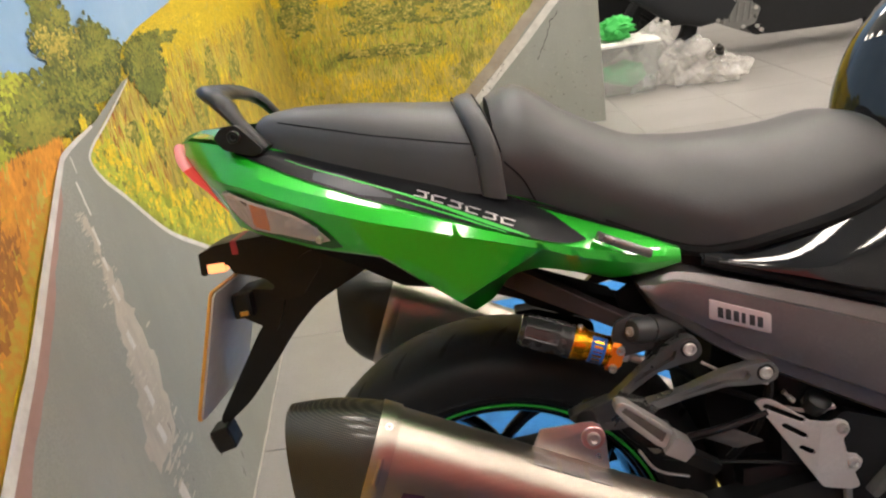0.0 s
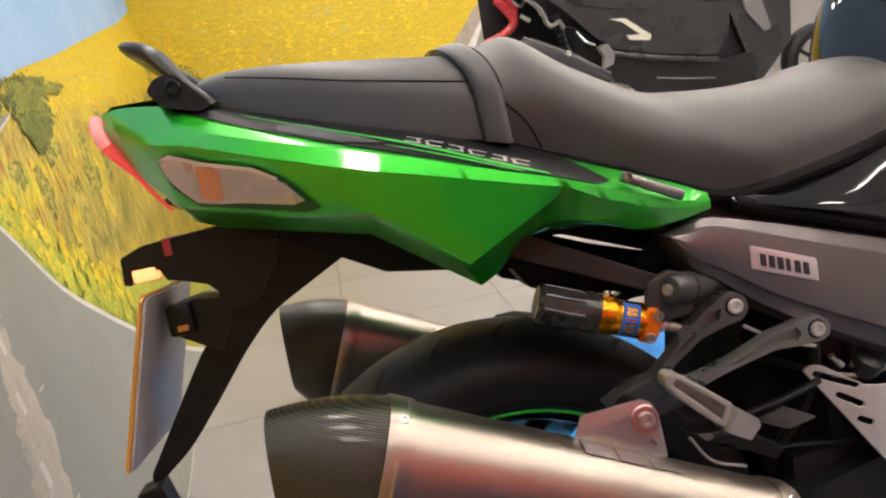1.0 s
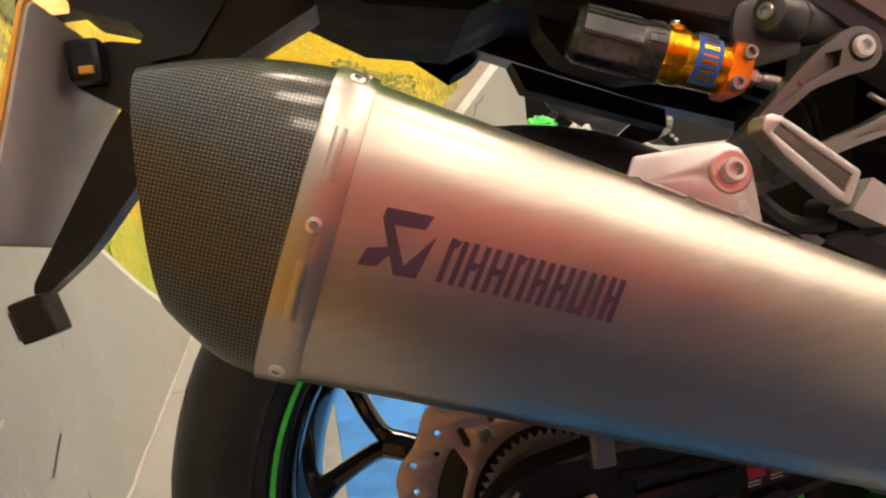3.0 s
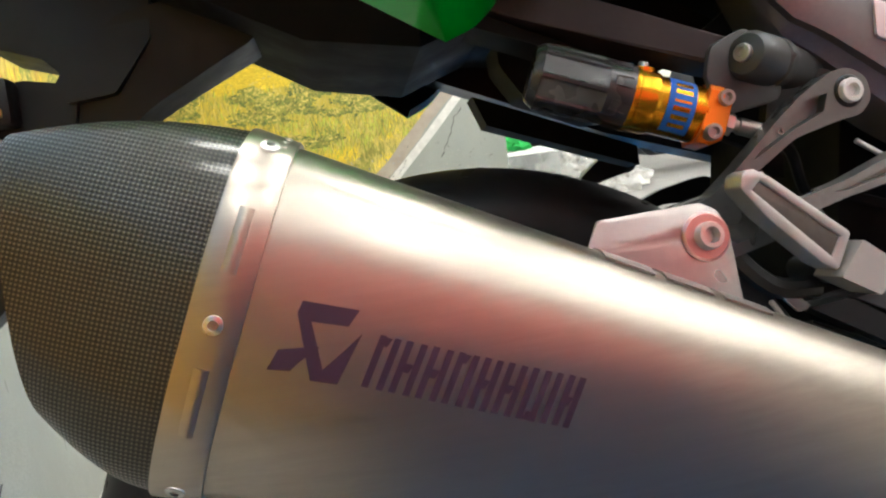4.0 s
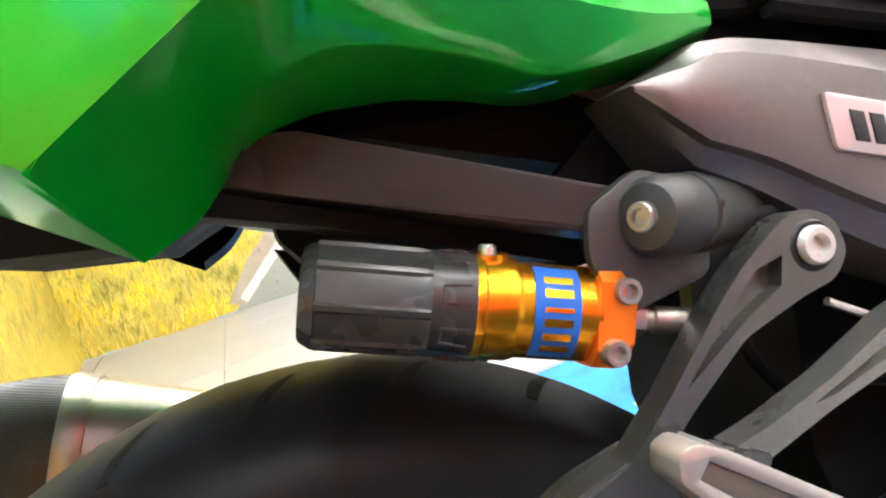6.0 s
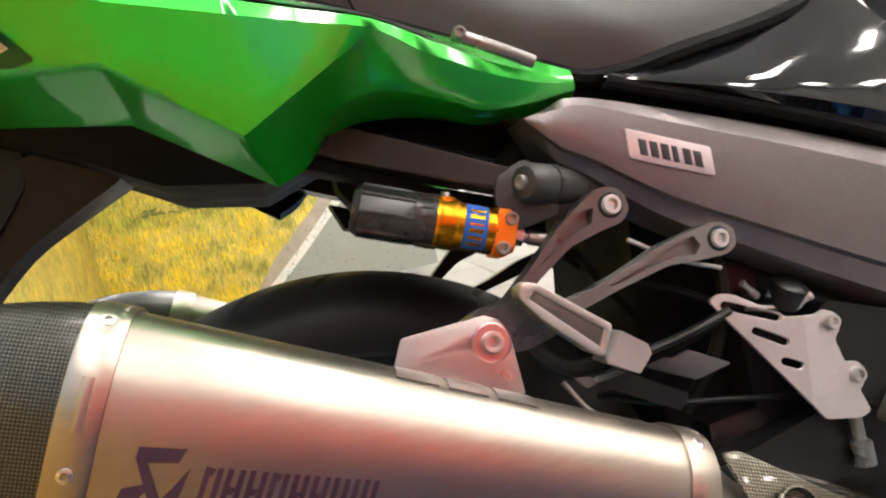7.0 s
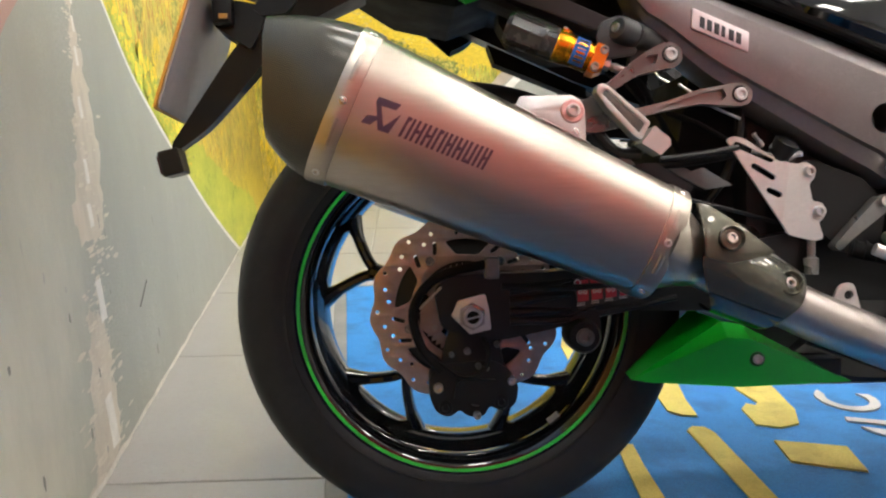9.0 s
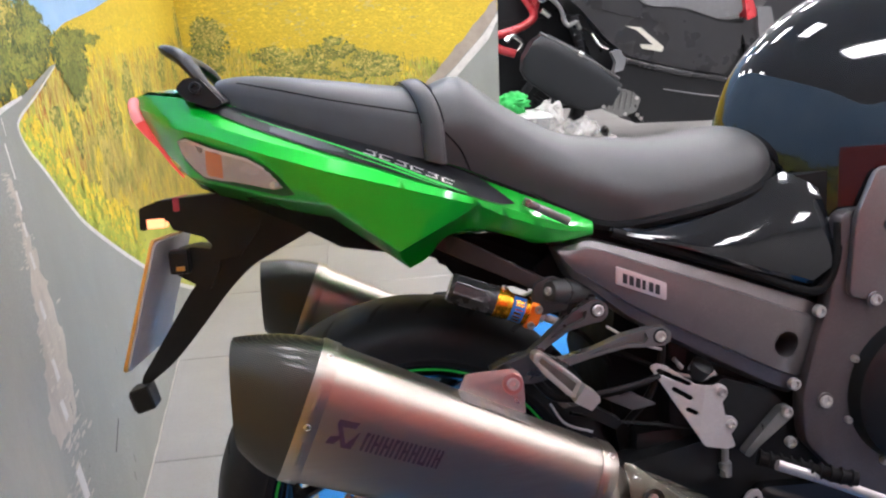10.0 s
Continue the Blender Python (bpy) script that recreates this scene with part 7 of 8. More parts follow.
# ---------------------------------------------------------------- passenger footrest hanger
def hanger_arms():
    """Two slim cast arms with sunk webs that meet behind the folded footrest."""
    upper = [(0.231, 0.635), (0.243, 0.6365), (0.2545, 0.629), (0.2565, 0.615), (0.248, 0.606), (0.232, 0.604), (0.202, 0.597), (0.173, 0.579), (0.15, 0.562), (0.128, 0.552), (0.118, 0.562), (0.142, 0.569), (0.164, 0.586), (0.193, 0.611), (0.209, 0.623)]
    lower = [(0.313, 0.588), (0.325, 0.588), (0.335, 0.579), (0.334, 0.566), (0.325, 0.5605), (0.3, 0.561), (0.274, 0.563), (0.229, 0.554), (0.198, 0.546), (0.165, 0.538), (0.15, 0.55), (0.201, 0.558), (0.233, 0.566), (0.271, 0.58)]
    web_up = [(0.227, 0.622), (0.223, 0.611), (0.205, 0.604), (0.182, 0.592), (0.172, 0.587), (0.196, 0.607), (0.214, 0.62)]
    web_lo = [(0.304, 0.573), (0.298, 0.5665), (0.275, 0.568), (0.232, 0.559), (0.222, 0.559), (0.25, 0.567), (0.278, 0.5775), (0.3, 0.581)]
    upper, web_up = [[(x - 0.0015, z + 0.001) for x, z in q] for q in (upper, web_up)]
    lower, web_lo = [[(x + 0.052 * (x - 0.15), z + 0.002) for x, z in q] for q in (lower, web_lo)]
    h = part("footrest_hanger", cut(prism(rounded(upper, 0.005), -0.191, -0.175, 0.0014, 2), prism(web_up, -0.21, -0.183)), M["arm_alloy"], bike, "slim cast dark grey alloy footrest hanger")
    # same casting as the upper arm; the light on it is painted as paler alloy
    part("front_arm", cut(prism(rounded(lower, 0.005), -0.184, -0.168, 0.0042, 1), prism(web_lo, -0.21, -0.176)), M["cast_alloy"], h)
    part("gusset", prism(rounded([(0.196, 0.622), (0.207, 0.648), (0.243, 0.64), (0.246, 0.63), (0.205, 0.603), (0.19, 0.594)], 0.003), -0.172, -0.163, 0.002), M["satin_black"], h)
    part("hub", prism(rounded([(0.09, 0.554), (0.12, 0.567), (0.15, 0.572), (0.178, 0.562), (0.2, 0.552), (0.185, 0.538), (0.15, 0.53), (0.11, 0.534)], 0.006), -0.189, -0.168, 0.004), M["arm_alloy"], h)
    part("left_upper_arm", prism(rounded(upper, 0.005), 0.184, 0.2, 0.003), M["satin_black"], h)
    part("left_front_arm", prism(rounded(lower, 0.005), 0.183, 0.199, 0.003), M["satin_black"], h)
    for x, y, z in ((0.24, -0.1905, 0.6225), (0.329, -0.1835, 0.5765)):
        screw((x, y, z), (0, -1, 0), 0.0078, 0.005, M["pale_alloy"], h, washer=(0.0104, M["satin_black"], "washer"))
    part("boss", lathe([(0, 0), (0.012, 0), (0.012, 0.05), (0, 0.05)], frame_at((0.1115, -0.23, 0.549), (0, 1, 0)), 24), M["satin_black"], h)
    # folded footrest
    outer = rounded([(0.1375, 0.5685), (0.1392, 0.5755), (0.1445, 0.5772), (0.154, 0.5715), (0.1985, 0.5335), (0.1885, 0.5145), (0.18, 0.52), (0.15, 0.551)], 0.0016)
    slot_in = rounded([(0.1412, 0.5665), (0.1482, 0.5728), (0.1945, 0.5325), (0.1865, 0.5195)], 0.0016)
    peg = part("footrest", plate(outer, [slot_in], -0.247, 0.02, 0.0014), M["peg_alloy"], h, "folded alloy footrest with a dark slot", angle=25)
    peg.location = (0.005, 0.033, 0.004)
    part("rubber_insert", plate(slot_in, (), -0.2505, 0.01, 0.001), M["worn_rubber"], peg)
    for i in range(11):
        u = i / 10
        part("tread_rib", lathe([(0, -0.009), (0.0014, -0.009), (0.0014, 0.009), (0, 0.009)], frame_at((0.1505 + 0.045 * u, -0.2465, 0.5748 - 0.0385 * u), (0, 1, 0)), 10), M["peg_alloy"], peg)
    part("footrest_block", prism(rounded([(0.187, 0.5095), (0.203, 0.529), (0.221, 0.5145), (0.222, 0.507), (0.21, 0.4955)], 0.0012), -0.262, -0.235, 0.001), M["peg_alloy"], peg)
    part("pivot", lathe([(0, 0), (0.008, 0), (0.008, 0.05), (0, 0.05)], frame_at((0.203, -0.245, 0.51), (0, 1, 0)), 20), M["satin_black"], peg)
    part("spring_arm", tube([(0.2, -0.22, 0.5), (0.17, -0.215, 0.505), (0.14, -0.21, 0.54)], 0.007, 8, 4), M["satin_black"], peg)


hanger_arms()
part("seat_lock_lever", tube([(0.148, -0.188, 0.774), (0.18, -0.189, 0.757), (0.207, -0.186, 0.743)], 0.0055, 10, 4, 0.8), M["cast_alloy"], bike)
screw((0.152, -0.192, 0.7725), (0, -1, 0), 0.005, 0.004, M["cast_alloy"], bike)


# ---------------------------------------------------------------- heel guard and brake pedal
def heel_guard():
    out = rounded([(0.325, 0.5245), (0.334, 0.5285), (0.346, 0.525), (0.385, 0.496), (0.41, 0.492), (0.418, 0.495), (0.43, 0.489), (0.431, 0.476), (0.423, 0.468), (0.428, 0.446), (0.44, 0.444), (0.447, 0.434), (0.441, 0.424), (0.436, 0.42), (0.443, 0.4), (0.432, 0.397), (0.398, 0.405)], 0.004)
    guard = plate(out, [slot(0.337, 0.518, 0.377, 0.4985, 0.0042), slot(0.357, 0.491, 0.379, 0.4765, 0.004), slot(0.375, 0.4605, 0.386, 0.4545, 0.004)], -0.169, 0.0035)
    # the slotted wing is bent in along a fold
    fold, inward = Vector((0.398, 0, 0.49)), Vector((-0.96, 0, 0.12)).normalized()
    bmesh.ops.bisect_plane(guard, geom=guard.verts[:] + guard.edges[:] + guard.faces[:], plane_co=fold, plane_no=inward)
    for v in guard.verts:
        v.co.y += 0.2 * max(0.0, (v.co - fold).dot(inward))
    g = part("heel_guard", guard, M["pale_alloy"], bike, "alloy heel guard plate with three slots", smooth=False)
    screw((0.4225, -0.171, 0.4835), (0, -1, 0), 0.0068, 0.006, M["steel"], g)
    screw((0.4355, -0.171, 0.434), (0, -1, 0), 0.0068, 0.006, M["steel"], g)
    hang = part("rider_hanger", prism(rounded([(0.4, 0.47), (0.43, 0.5), (0.5, 0.475), (0.53, 0.44), (0.525, 0.4), (0.48, 0.38), (0.43, 0.42)], 0.008), -0.16, -0.145, 0.004), M["satin_black"], bike, "black rider footrest hanger")
    part("arm", prism(rounded([(0.51, 0.452), (0.526, 0.452), (0.524, 0.436), (0.475, 0.398), (0.46, 0.383), (0.452, 0.39), (0.47, 0.41)], 0.005), -0.178, -0.162, 0.004), M["cast_alloy"], hang)
    for q in ((0.516, 0.446), (0.522, 0.4)):
        screw((q[0], -0.178, q[1]), (0, -1, 0), 0.008, 0.006, M["steel"], hang)
    peg = part("rider_footrest", tube([(0.465, -0.19, 0.388), (0.53, -0.215, 0.372), (0.585, -0.235, 0.362)], 0.0105, 14, 4, 0.75), M["rubber"], hang, "ribbed rubber rider footrest")
    for i in range(10):
        u = i / 9
        part("tread_rib", lathe([(0.0, -0.0015), (0.012, -0.0015), (0.012, 0.0015), (0, 0.0015)], frame_at((0.468 + 0.11 * u, -0.191 - 0.041 * u, 0.388 - 0.025 * u), (0.12, -0.045, -0.026)), 16), M["rubber"], peg)
    part("pedal", tube([(0.478, -0.217, 0.388), (0.551, -0.222, 0.358), (0.64, -0.228, 0.318)], 0.0075, 12, 4, 0.7), M["alloy"], hang, "alloy brake pedal")
    part("ball_joint", lathe([(0, 0), (0.009, 0), (0.009, 0.02), (0.005, 0.022), (0.005, 0.05), (0, 0.05)], frame_at((0.43, -0.165, 0.355), (0.0, 0, 1)), 16), M["cast_alloy"], hang)
    part("pipe_tab", plate(rounded([(0.43, 0.31), (0.445, 0.345), (0.462, 0.347), (0.475, 0.3)], 0.01), [circle(0.456, 0.332, 0.006)], -0.2, 0.005), M["alloy"], hang)


heel_guard()


# ---------------------------------------------------------------- lower green fairing point
def belly_point():
    bm = bmesh.new()
    P3 = lambda x, y, z: bm.verts.new((x, y, z))
    a, b, c = P3(0.204, -0.152, 0.224), P3(0.312, -0.17, 0.2985), P3(0.338, -0.168, 0.294)
    r1, r2 = P3(0.311, -0.19, 0.281), P3(0.34, -0.192, 0.279)
    d, e, g = P3(0.485, -0.165, 0.218), P3(0.33, -0.186, 0.219), P3(0.225, -0.158, 0.221)
    a2, b2, d2, e2 = P3(0.21, -0.11, 0.224), P3(0.3, -0.1, 0.306), P3(0.48, -0.1, 0.218), P3(0.33, -0.11, 0.219)
    for f in ((a, b, r1), (b, c, r2, r1), (a, r1, e, g), (r1, r2, e), (r2, d, e), (c, d, r2), (a, a2, b2, b), (b, b2, c), (c, b2, d2, d), (a2, e2, d2, b2), (a, g, e2, a2), (g, e, e2), (e, d, d2, e2)):
        bm.faces.new(f)
    fp = part("lower_fairing", bevel_all(bm, 0.002, 2, 12), M["green"], bike, "pointed green lower fairing panel with one screw", angle=20)
    screw((0.349, -0.1905, 0.254), (-0.1, -1, 0), 0.006, 0.004, M["steel"], fp, washer=(0.0092, M["dark_green"], "grommet"))
    part("foot_block", box(0.42, 0.47, -0.17, -0.13, 0.225, 0.25, 0.006), M["black_plastic"], fp)


belly_point()


# ---------------------------------------------------------------- tank, side panel, engine side
def tank():
    T = [(0.51, 0.85, 0.8, 0.03), (0.525, 0.9, 0.77, 0.06), (0.55, 0.945, 0.74, 0.09), (0.6, 0.995, 0.715, 0.13), (0.66, 1.035, 0.7, 0.17), (0.74, 1.062, 0.7, 0.215), (0.84, 1.06, 0.71, 0.215), (0.95, 1.02, 0.74, 0.19), (1.0, 0.96, 0.78, 0.15)]
    tk = part("fuel_tank", loft([seat_ring(x, zt, zb, hw, 2.6, 28) for x, zt, zb, hw in along(T)]), M["gloss_black"], bike, "gloss black fuel tank")
    part("side_panel", conform_panel(), M["gloss_black"], tk, "gloss black side panel under the seat")
    part("panel_trim", tube([(0.27, -0.17, 0.722), (0.36, -0.176, 0.689), (0.46, -0.178, 0.652), (0.55, -0.176, 0.617), (0.58, -0.174, 0.63), (0.592, -0.174, 0.66), (0.597, -0.172, 0.71)], 0.007, 10, 5), M["rubber"], tk)
    return tk


def conform_panel():
    up = [(0.268, 0.733), (0.36, 0.748), (0.43, 0.757), (0.49, 0.768), (0.53, 0.783), (0.585, 0.77)]
    lo = [(0.268, 0.722), (0.36, 0.69), (0.43, 0.664), (0.49, 0.641), (0.552, 0.618), (0.59, 0.64)]
    rows = []
    for (x0, z0), (x1, z1) in zip(up, lo):
        row = []
        for k in range(11):
            t = k / 10
            lip = max(0.0, t - 0.86) / 0.14
            row.append((x0 + (x1 - x0) * t, -0.13 - 0.046 * t - 0.009 * t * (1 - t) * 4 - 0.019 * (1 - ((x0 - 0.43) / 0.17) ** 2) + 0.014 * lip**2, z0 + (z1 - z0) * t))
        rows.append(row)
    return loft(rows, closed=False, caps=False)


tank()


def engine_side():
    eng = part("engine", box(0.36, 0.95, -0.13, 0.13, 0.2, 0.6, 0.03), M["satin_black"], bike, "dark engine with grey side covers")
    part("side_cover", plate(rounded([(0.585, 0.6), (0.6, 0.72), (0.95, 0.74), (0.95, 0.3), (0.64, 0.3), (0.55, 0.4), (0.545, 0.46), (0.565, 0.545)], 0.012), (), -0.165, 0.03, 0.006), M["case_grey"], eng, "matte grey engine side cover")
    part("upper_fairing", plate(rounded([(0.602, 0.61), (0.612, 0.72), (0.64, 0.78), (0.95, 0.8), (0.95, 0.6), (0.66, 0.6)], 0.01), (), -0.188, 0.012, 0.004), M["cover_grey"], eng)
    part("green_strip", plate([(0.655, 0.715), (0.72, 0.705), (0.72, 0.695), (0.66, 0.705)], (), -0.197, 0.003, 0.0005), M["stripe_green"], eng)
    part("clutch_cover", lathe([(0, 0.03), (0.095, 0.03), (0.108, 0.022), (0.112, 0.0), (0.112, -0.03), (0, -0.03)], frame_at((0.72, -0.18, 0.46), (0, -1, 0)), 56), M["satin_black"], eng)
    for i in range(8):
        a = 2 * math.pi * i / 8 + 0.3
        screw((0.72 + 0.118 * math.cos(a), -0.182, 0.46 + 0.118 * math.sin(a)), (0, -1, 0), 0.0052, 0.006, M["steel"], eng)
    for q, r in (((0.572, -0.182, 0.457), 0.009), ((0.655, -0.196, 0.705), 0.006), ((0.635, -0.196, 0.602), 0.008)):
        screw(q, (0, -1, 0), r, 0.006, M["steel"], eng, washer=(r * 1.4, M["case_grey"], "washer"))
    # hoses, wires and rods in the shade behind the footrests
    for pts, r, mm in (
        ([(0.21, -0.17, 0.49), (0.27, -0.16, 0.495), (0.33, -0.15, 0.505), (0.37, -0.13, 0.52)], 0.007, "rubber"),
        ([(0.3, -0.12, 0.43), (0.33, -0.14, 0.48), (0.345, -0.15, 0.54), (0.34, -0.14, 0.58)], 0.009, "black_plastic"),
        ([(0.2, -0.18, 0.48), (0.26, -0.16, 0.455), (0.32, -0.15, 0.44), (0.4, -0.14, 0.42)], 0.004, "satin_black"),
        ([(0.25, -0.15, 0.56), (0.3, -0.15, 0.54), (0.37, -0.14, 0.5), (0.42, -0.13, 0.47)], 0.006, "rubber"),
        ([(0.17, -0.19, 0.5), (0.19, -0.19, 0.47), (0.23, -0.18, 0.45)], 0.003, "alloy"),
        ([(0.26, -0.165, 0.592), (0.3, -0.165, 0.566), (0.34, -0.16, 0.55)], 0.003, "alloy"),
        ([(0.36, -0.15, 0.51), (0.385, -0.155, 0.505), (0.4, -0.15, 0.515), (0.42, -0.14, 0.5)], 0.005, "cast_alloy"),
    ):
        part("hose" if mm != "alloy" else "wire", tube(pts, r * 0.65, 8, 5), M[mm], eng)
    for q, d, r, ln in (((0.387, -0.152, 0.512), (0.5, -0.1, 0.8), 0.006, 0.016), ((0.4, -0.155, 0.5), (0.9, -0.1, 0.3), 0.0045, 0.022), ((0.374, -0.15, 0.517), (-0.6, -0.1, 0.7), 0.0035, 0.02)):
        part("hose_fitting", lathe([(0, 0), (r, 0), (r, ln * 0.4), (r * 0.7, ln * 0.45), (r * 0.7, ln * 0.8), (r * 0.9, ln * 0.85), (r * 0.9, ln), (0, ln)], frame_at(q, d), 14), M["steel"], eng)
    part("cylinder_cap", lathe([(0, 0), (0.014, 0), (0.016, 0.02), (0.01, 0.024), (0, 0.024)], frame_at((0.395, -0.15, 0.505), (0.3, -0.5, 0.8)), 20), M["satin_black"], eng)
    part("grey_bracket", plate(rounded([(0.244, 0.492), (0.268, 0.4915), (0.282, 0.485), (0.297, 0.4895), (0.334, 0.468), (0.3, 0.463), (0.277, 0.475)], 0.002), (), -0.15, 0.003), M["grey_plastic"], eng)
    part("bracket", plate(rounded([(0.162, 0.522), (0.173, 0.515), (0.199, 0.492), (0.19, 0.49)], 0.002), (), -0.185, 0.003), M["cast_alloy"], eng)
    part("lower_bar", prism(rounded([(0.195, 0.492), (0.223, 0.494), (0.27, 0.464), (0.26, 0.453)], 0.003), -0.19, -0.17, 0.003), M["satin_black"], eng)
    part("rod", tube([(0.235, -0.17, 0.499), (0.29, -0.17, 0.506), (0.335, -0.165, 0.514)], 0.004, 8, 3), M["satin_black"], eng)
    part("mud_panel", prism([(0.3, 0.36), (0.28, 0.5), (0.3, 0.62), (0.4, 0.62), (0.42, 0.4)], -0.1, 0.1, 0.01), M["rubber"], eng)
    part("lower_panel", prism([(0.4, 0.24), (0.5, 0.22), (0.95, 0.2), (0.95, 0.3), (0.5, 0.32)], -0.15, 0.15, 0.01), M["gloss_black"], eng)
    part("side_stand", tube([(0.82, 0.12, 0.3), (0.83, 0.18, 0.15), (0.84, 0.22, -0.03)], 0.012, 10, 3), M["satin_black"], eng)
    part("front_tyre", lathe([(0.22, -0.055), (0.26, -0.06), (0.29, -0.045), (0.305, 0.0), (0.29, 0.045), (0.26, 0.06), (0.22, 0.055)], Matrix.Translation((1.48, 0, 0.305)) @ Matrix.Rotation(radians(90), 4, "X"), 64, True), M["tyre"], eng)
    part("fairing", loft([seat_ring(x, zt, zb, hw, 2.6, 16) for x, zt, zb, hw in ((0.93, 0.95, 0.3, 0.2), (1.1, 1.0, 0.3, 0.24), (1.3, 1.0, 0.4, 0.22), (1.5, 0.9, 0.55, 0.12))]), M["gloss_black"], eng)
    part("fork", tube([(1.22, 0.1, 0.75), (1.48, 0.1, 0.305)], 0.025, 12, 0), M["cast_alloy"], eng)
    part("fork", tube([(1.22, -0.1, 0.75), (1.48, -0.1, 0.305)], 0.025, 12, 0), M["cast_alloy"], eng)


engine_side()


# ---------------------------------------------------------------- scooter and a further machine in the room behind
M["scooter_grey"] = simple("satin_dark_grey_panel", (0.028, 0.028, 0.031), 0.3, 0.25, 0.12, 30, 0.02, 0.3)
M["scooter_silencer"] = simple("satin_black_silencer", (0.012, 0.014, 0.017), 0.33, 0.1, 0.1, 12)
M["dull_black"] = simple("dull_black_plastic", (0.012, 0.0125, 0.014), 0.36, 0, 0.15, 40, 0.05, spec=0.3)
M["dusty_grey"] = simple("dusty_grey_plastic", (0.16, 0.16, 0.165), 0.5, 0, 0.12, 20, 0.05)
M["chrome"] = simple("worn_chrome", (0.75, 0.74, 0.72), 0.16, 1.0, 0.08, 40)
M["emblem_white"] = simple("pale_silver_paint", (0.62, 0.6, 0.52), 0.5, 0.0, 0.08, 40)
M["red_paint"] = simple("red_painted_part", (0.55, 0.04, 0.05), 0.3, 0, 0.1, 60, 0, 0.6)


def scooter():
    """A large scooter seen from its side: long silencer, folded side panels, stepped seat."""
    b = root("scooter", "dark grey touring scooter with pale chevron emblem behind the partition", "scooter", Matrix.Translation((0, 4.95, 0)))
    for name, x in (("rear_wheel", 1.6), ("front_wheel", 3.95)):
        w = Matrix.Translation((x, 0, 0.29)) @ Matrix.Rotation(radians(90), 4, "X")
        o = part(name, lathe([(0.185, -0.05), (0.24, -0.07), (0.275, -0.05), (0.29, 0.0), (0.275, 0.05), (0.24, 0.07), (0.185, 0.05)], w, 56, True), M["tyre"], b)
        part("rim", lathe([(0.18, -0.05), (0.19, -0.055), (0.19, 0.055), (0.18, 0.05), (0.17, 0.0)], w, 48, True), M["satin_black"], o)
        for k in range(5):
            a = 2 * math.pi * k / 5
            part("spoke", tube([w @ Vector((0.03 * math.cos(a), 0.03 * math.sin(a), 0)), w @ Vector((0.18 * math.cos(a), 0.18 * math.sin(a), 0))], 0.016, 8, 0), M["satin_black"], o)
    part("core", prism(rounded([(1.75, 1.0), (2.3, 1.05), (3.1, 0.8), (3.35, 0.5), (3.3, 0.16), (2.76, 0.13), (2.25, 0.14), (2.15, 0.25), (1.95, 0.5)], 0.03), -0.16, 0.16, 0.03), M["dull_black"], b, "dull black inner body")
    part("side_panel", prism(rounded([(1.5, 1.24), (1.62, 1.3), (2.05, 1.2), (2.27, 1.035), (2.58, 1.0), (2.88, 0.9), (3.08, 0.88), (3.06, 0.66), (2.95, 0.5), (2.55, 0.57), (2.14, 0.68), (1.98, 0.8), (1.75, 1.05)], 0.03), -0.26, 0.26, 0.055, 4), M["scooter_grey"], b, "dark grey side panel")
    part("panel_fold", prism(rounded([(1.62, 1.27), (1.95, 1.19), (2.2, 1.03), (2.5, 0.97), (2.46, 0.93), (2.1, 0.98), (1.85, 1.06)], 0.03), -0.275, -0.24, 0.014, 3), M["scooter_grey"], b)
    part("lower_panel", prism(rounded([(2.07, 0.655), (2.5, 0.54), (2.95, 0.455), (3.25, 0.47), (3.3, 0.33), (3.2, 0.19), (2.9, 0.135), (2.3, 0.15), (2.2, 0.28), (2.04, 0.5)], 0.03), -0.235, 0.235, 0.05, 4), M["dull_black"], b, "dark lower body panel")
    part("panel_crease", tube([(2.1, -0.255, 0.655), (2.5, -0.262, 0.55), (2.8, -0.262, 0.49), (2.96, -0.25, 0.46)], 0.022, 10, 4, 0.6), M["scooter_grey"], b)
    part("lower_line", tube([(2.45, -0.24, 0.41), (2.7, -0.245, 0.36), (2.92, -0.245, 0.325)], 0.006, 8, 4), M["dusty_grey"], b)
    part("leg_shield", prism(rounded([(3.06, 0.9), (3.25, 1.0), (3.45, 1.3), (3.62, 1.3), (3.6, 0.5), (3.3, 0.2), (3.2, 0.5)], 0.04), -0.22, 0.22, 0.05, 3), M["scooter_grey"], b)
    part("pale_panel", prism(rounded([(3.18, 1.0), (3.3, 1.0), (3.42, 0.62), (3.36, 0.6), (3.22, 0.78)], 0.02), -0.25, -0.2, 0.015), M["dusty_grey"], b)
    part("chevron_emblem", prism([(2.11, 0.905), (2.23, 0.89), (2.425, 0.735), (2.41, 0.7), (2.25, 0.73), (2.23, 0.765), (2.34, 0.755), (2.2, 0.87)], -0.272, -0.25, 0.003), M["emblem_white"], b, "pale silver chevron emblem")
    seat = part("seat", prism(rounded([(2.12, 1.22), (2.29, 1.05), (2.58, 1.015), (2.88, 0.925), (3.08, 0.95), (3.12, 1.02), (3.02, 1.14), (2.6, 1.2)], 0.04), -0.19, 0.19, 0.06, 4), M["dusty_grey"], b, "dusty grey vinyl seat")
    part("seat_edge", tube([(2.1, -0.22, 1.19), (2.29, -0.235, 1.035), (2.58, -0.24, 1.0), (2.88, -0.24, 0.905), (3.08, -0.235, 0.9)], 0.018, 8, 5), M["rubber"], seat)
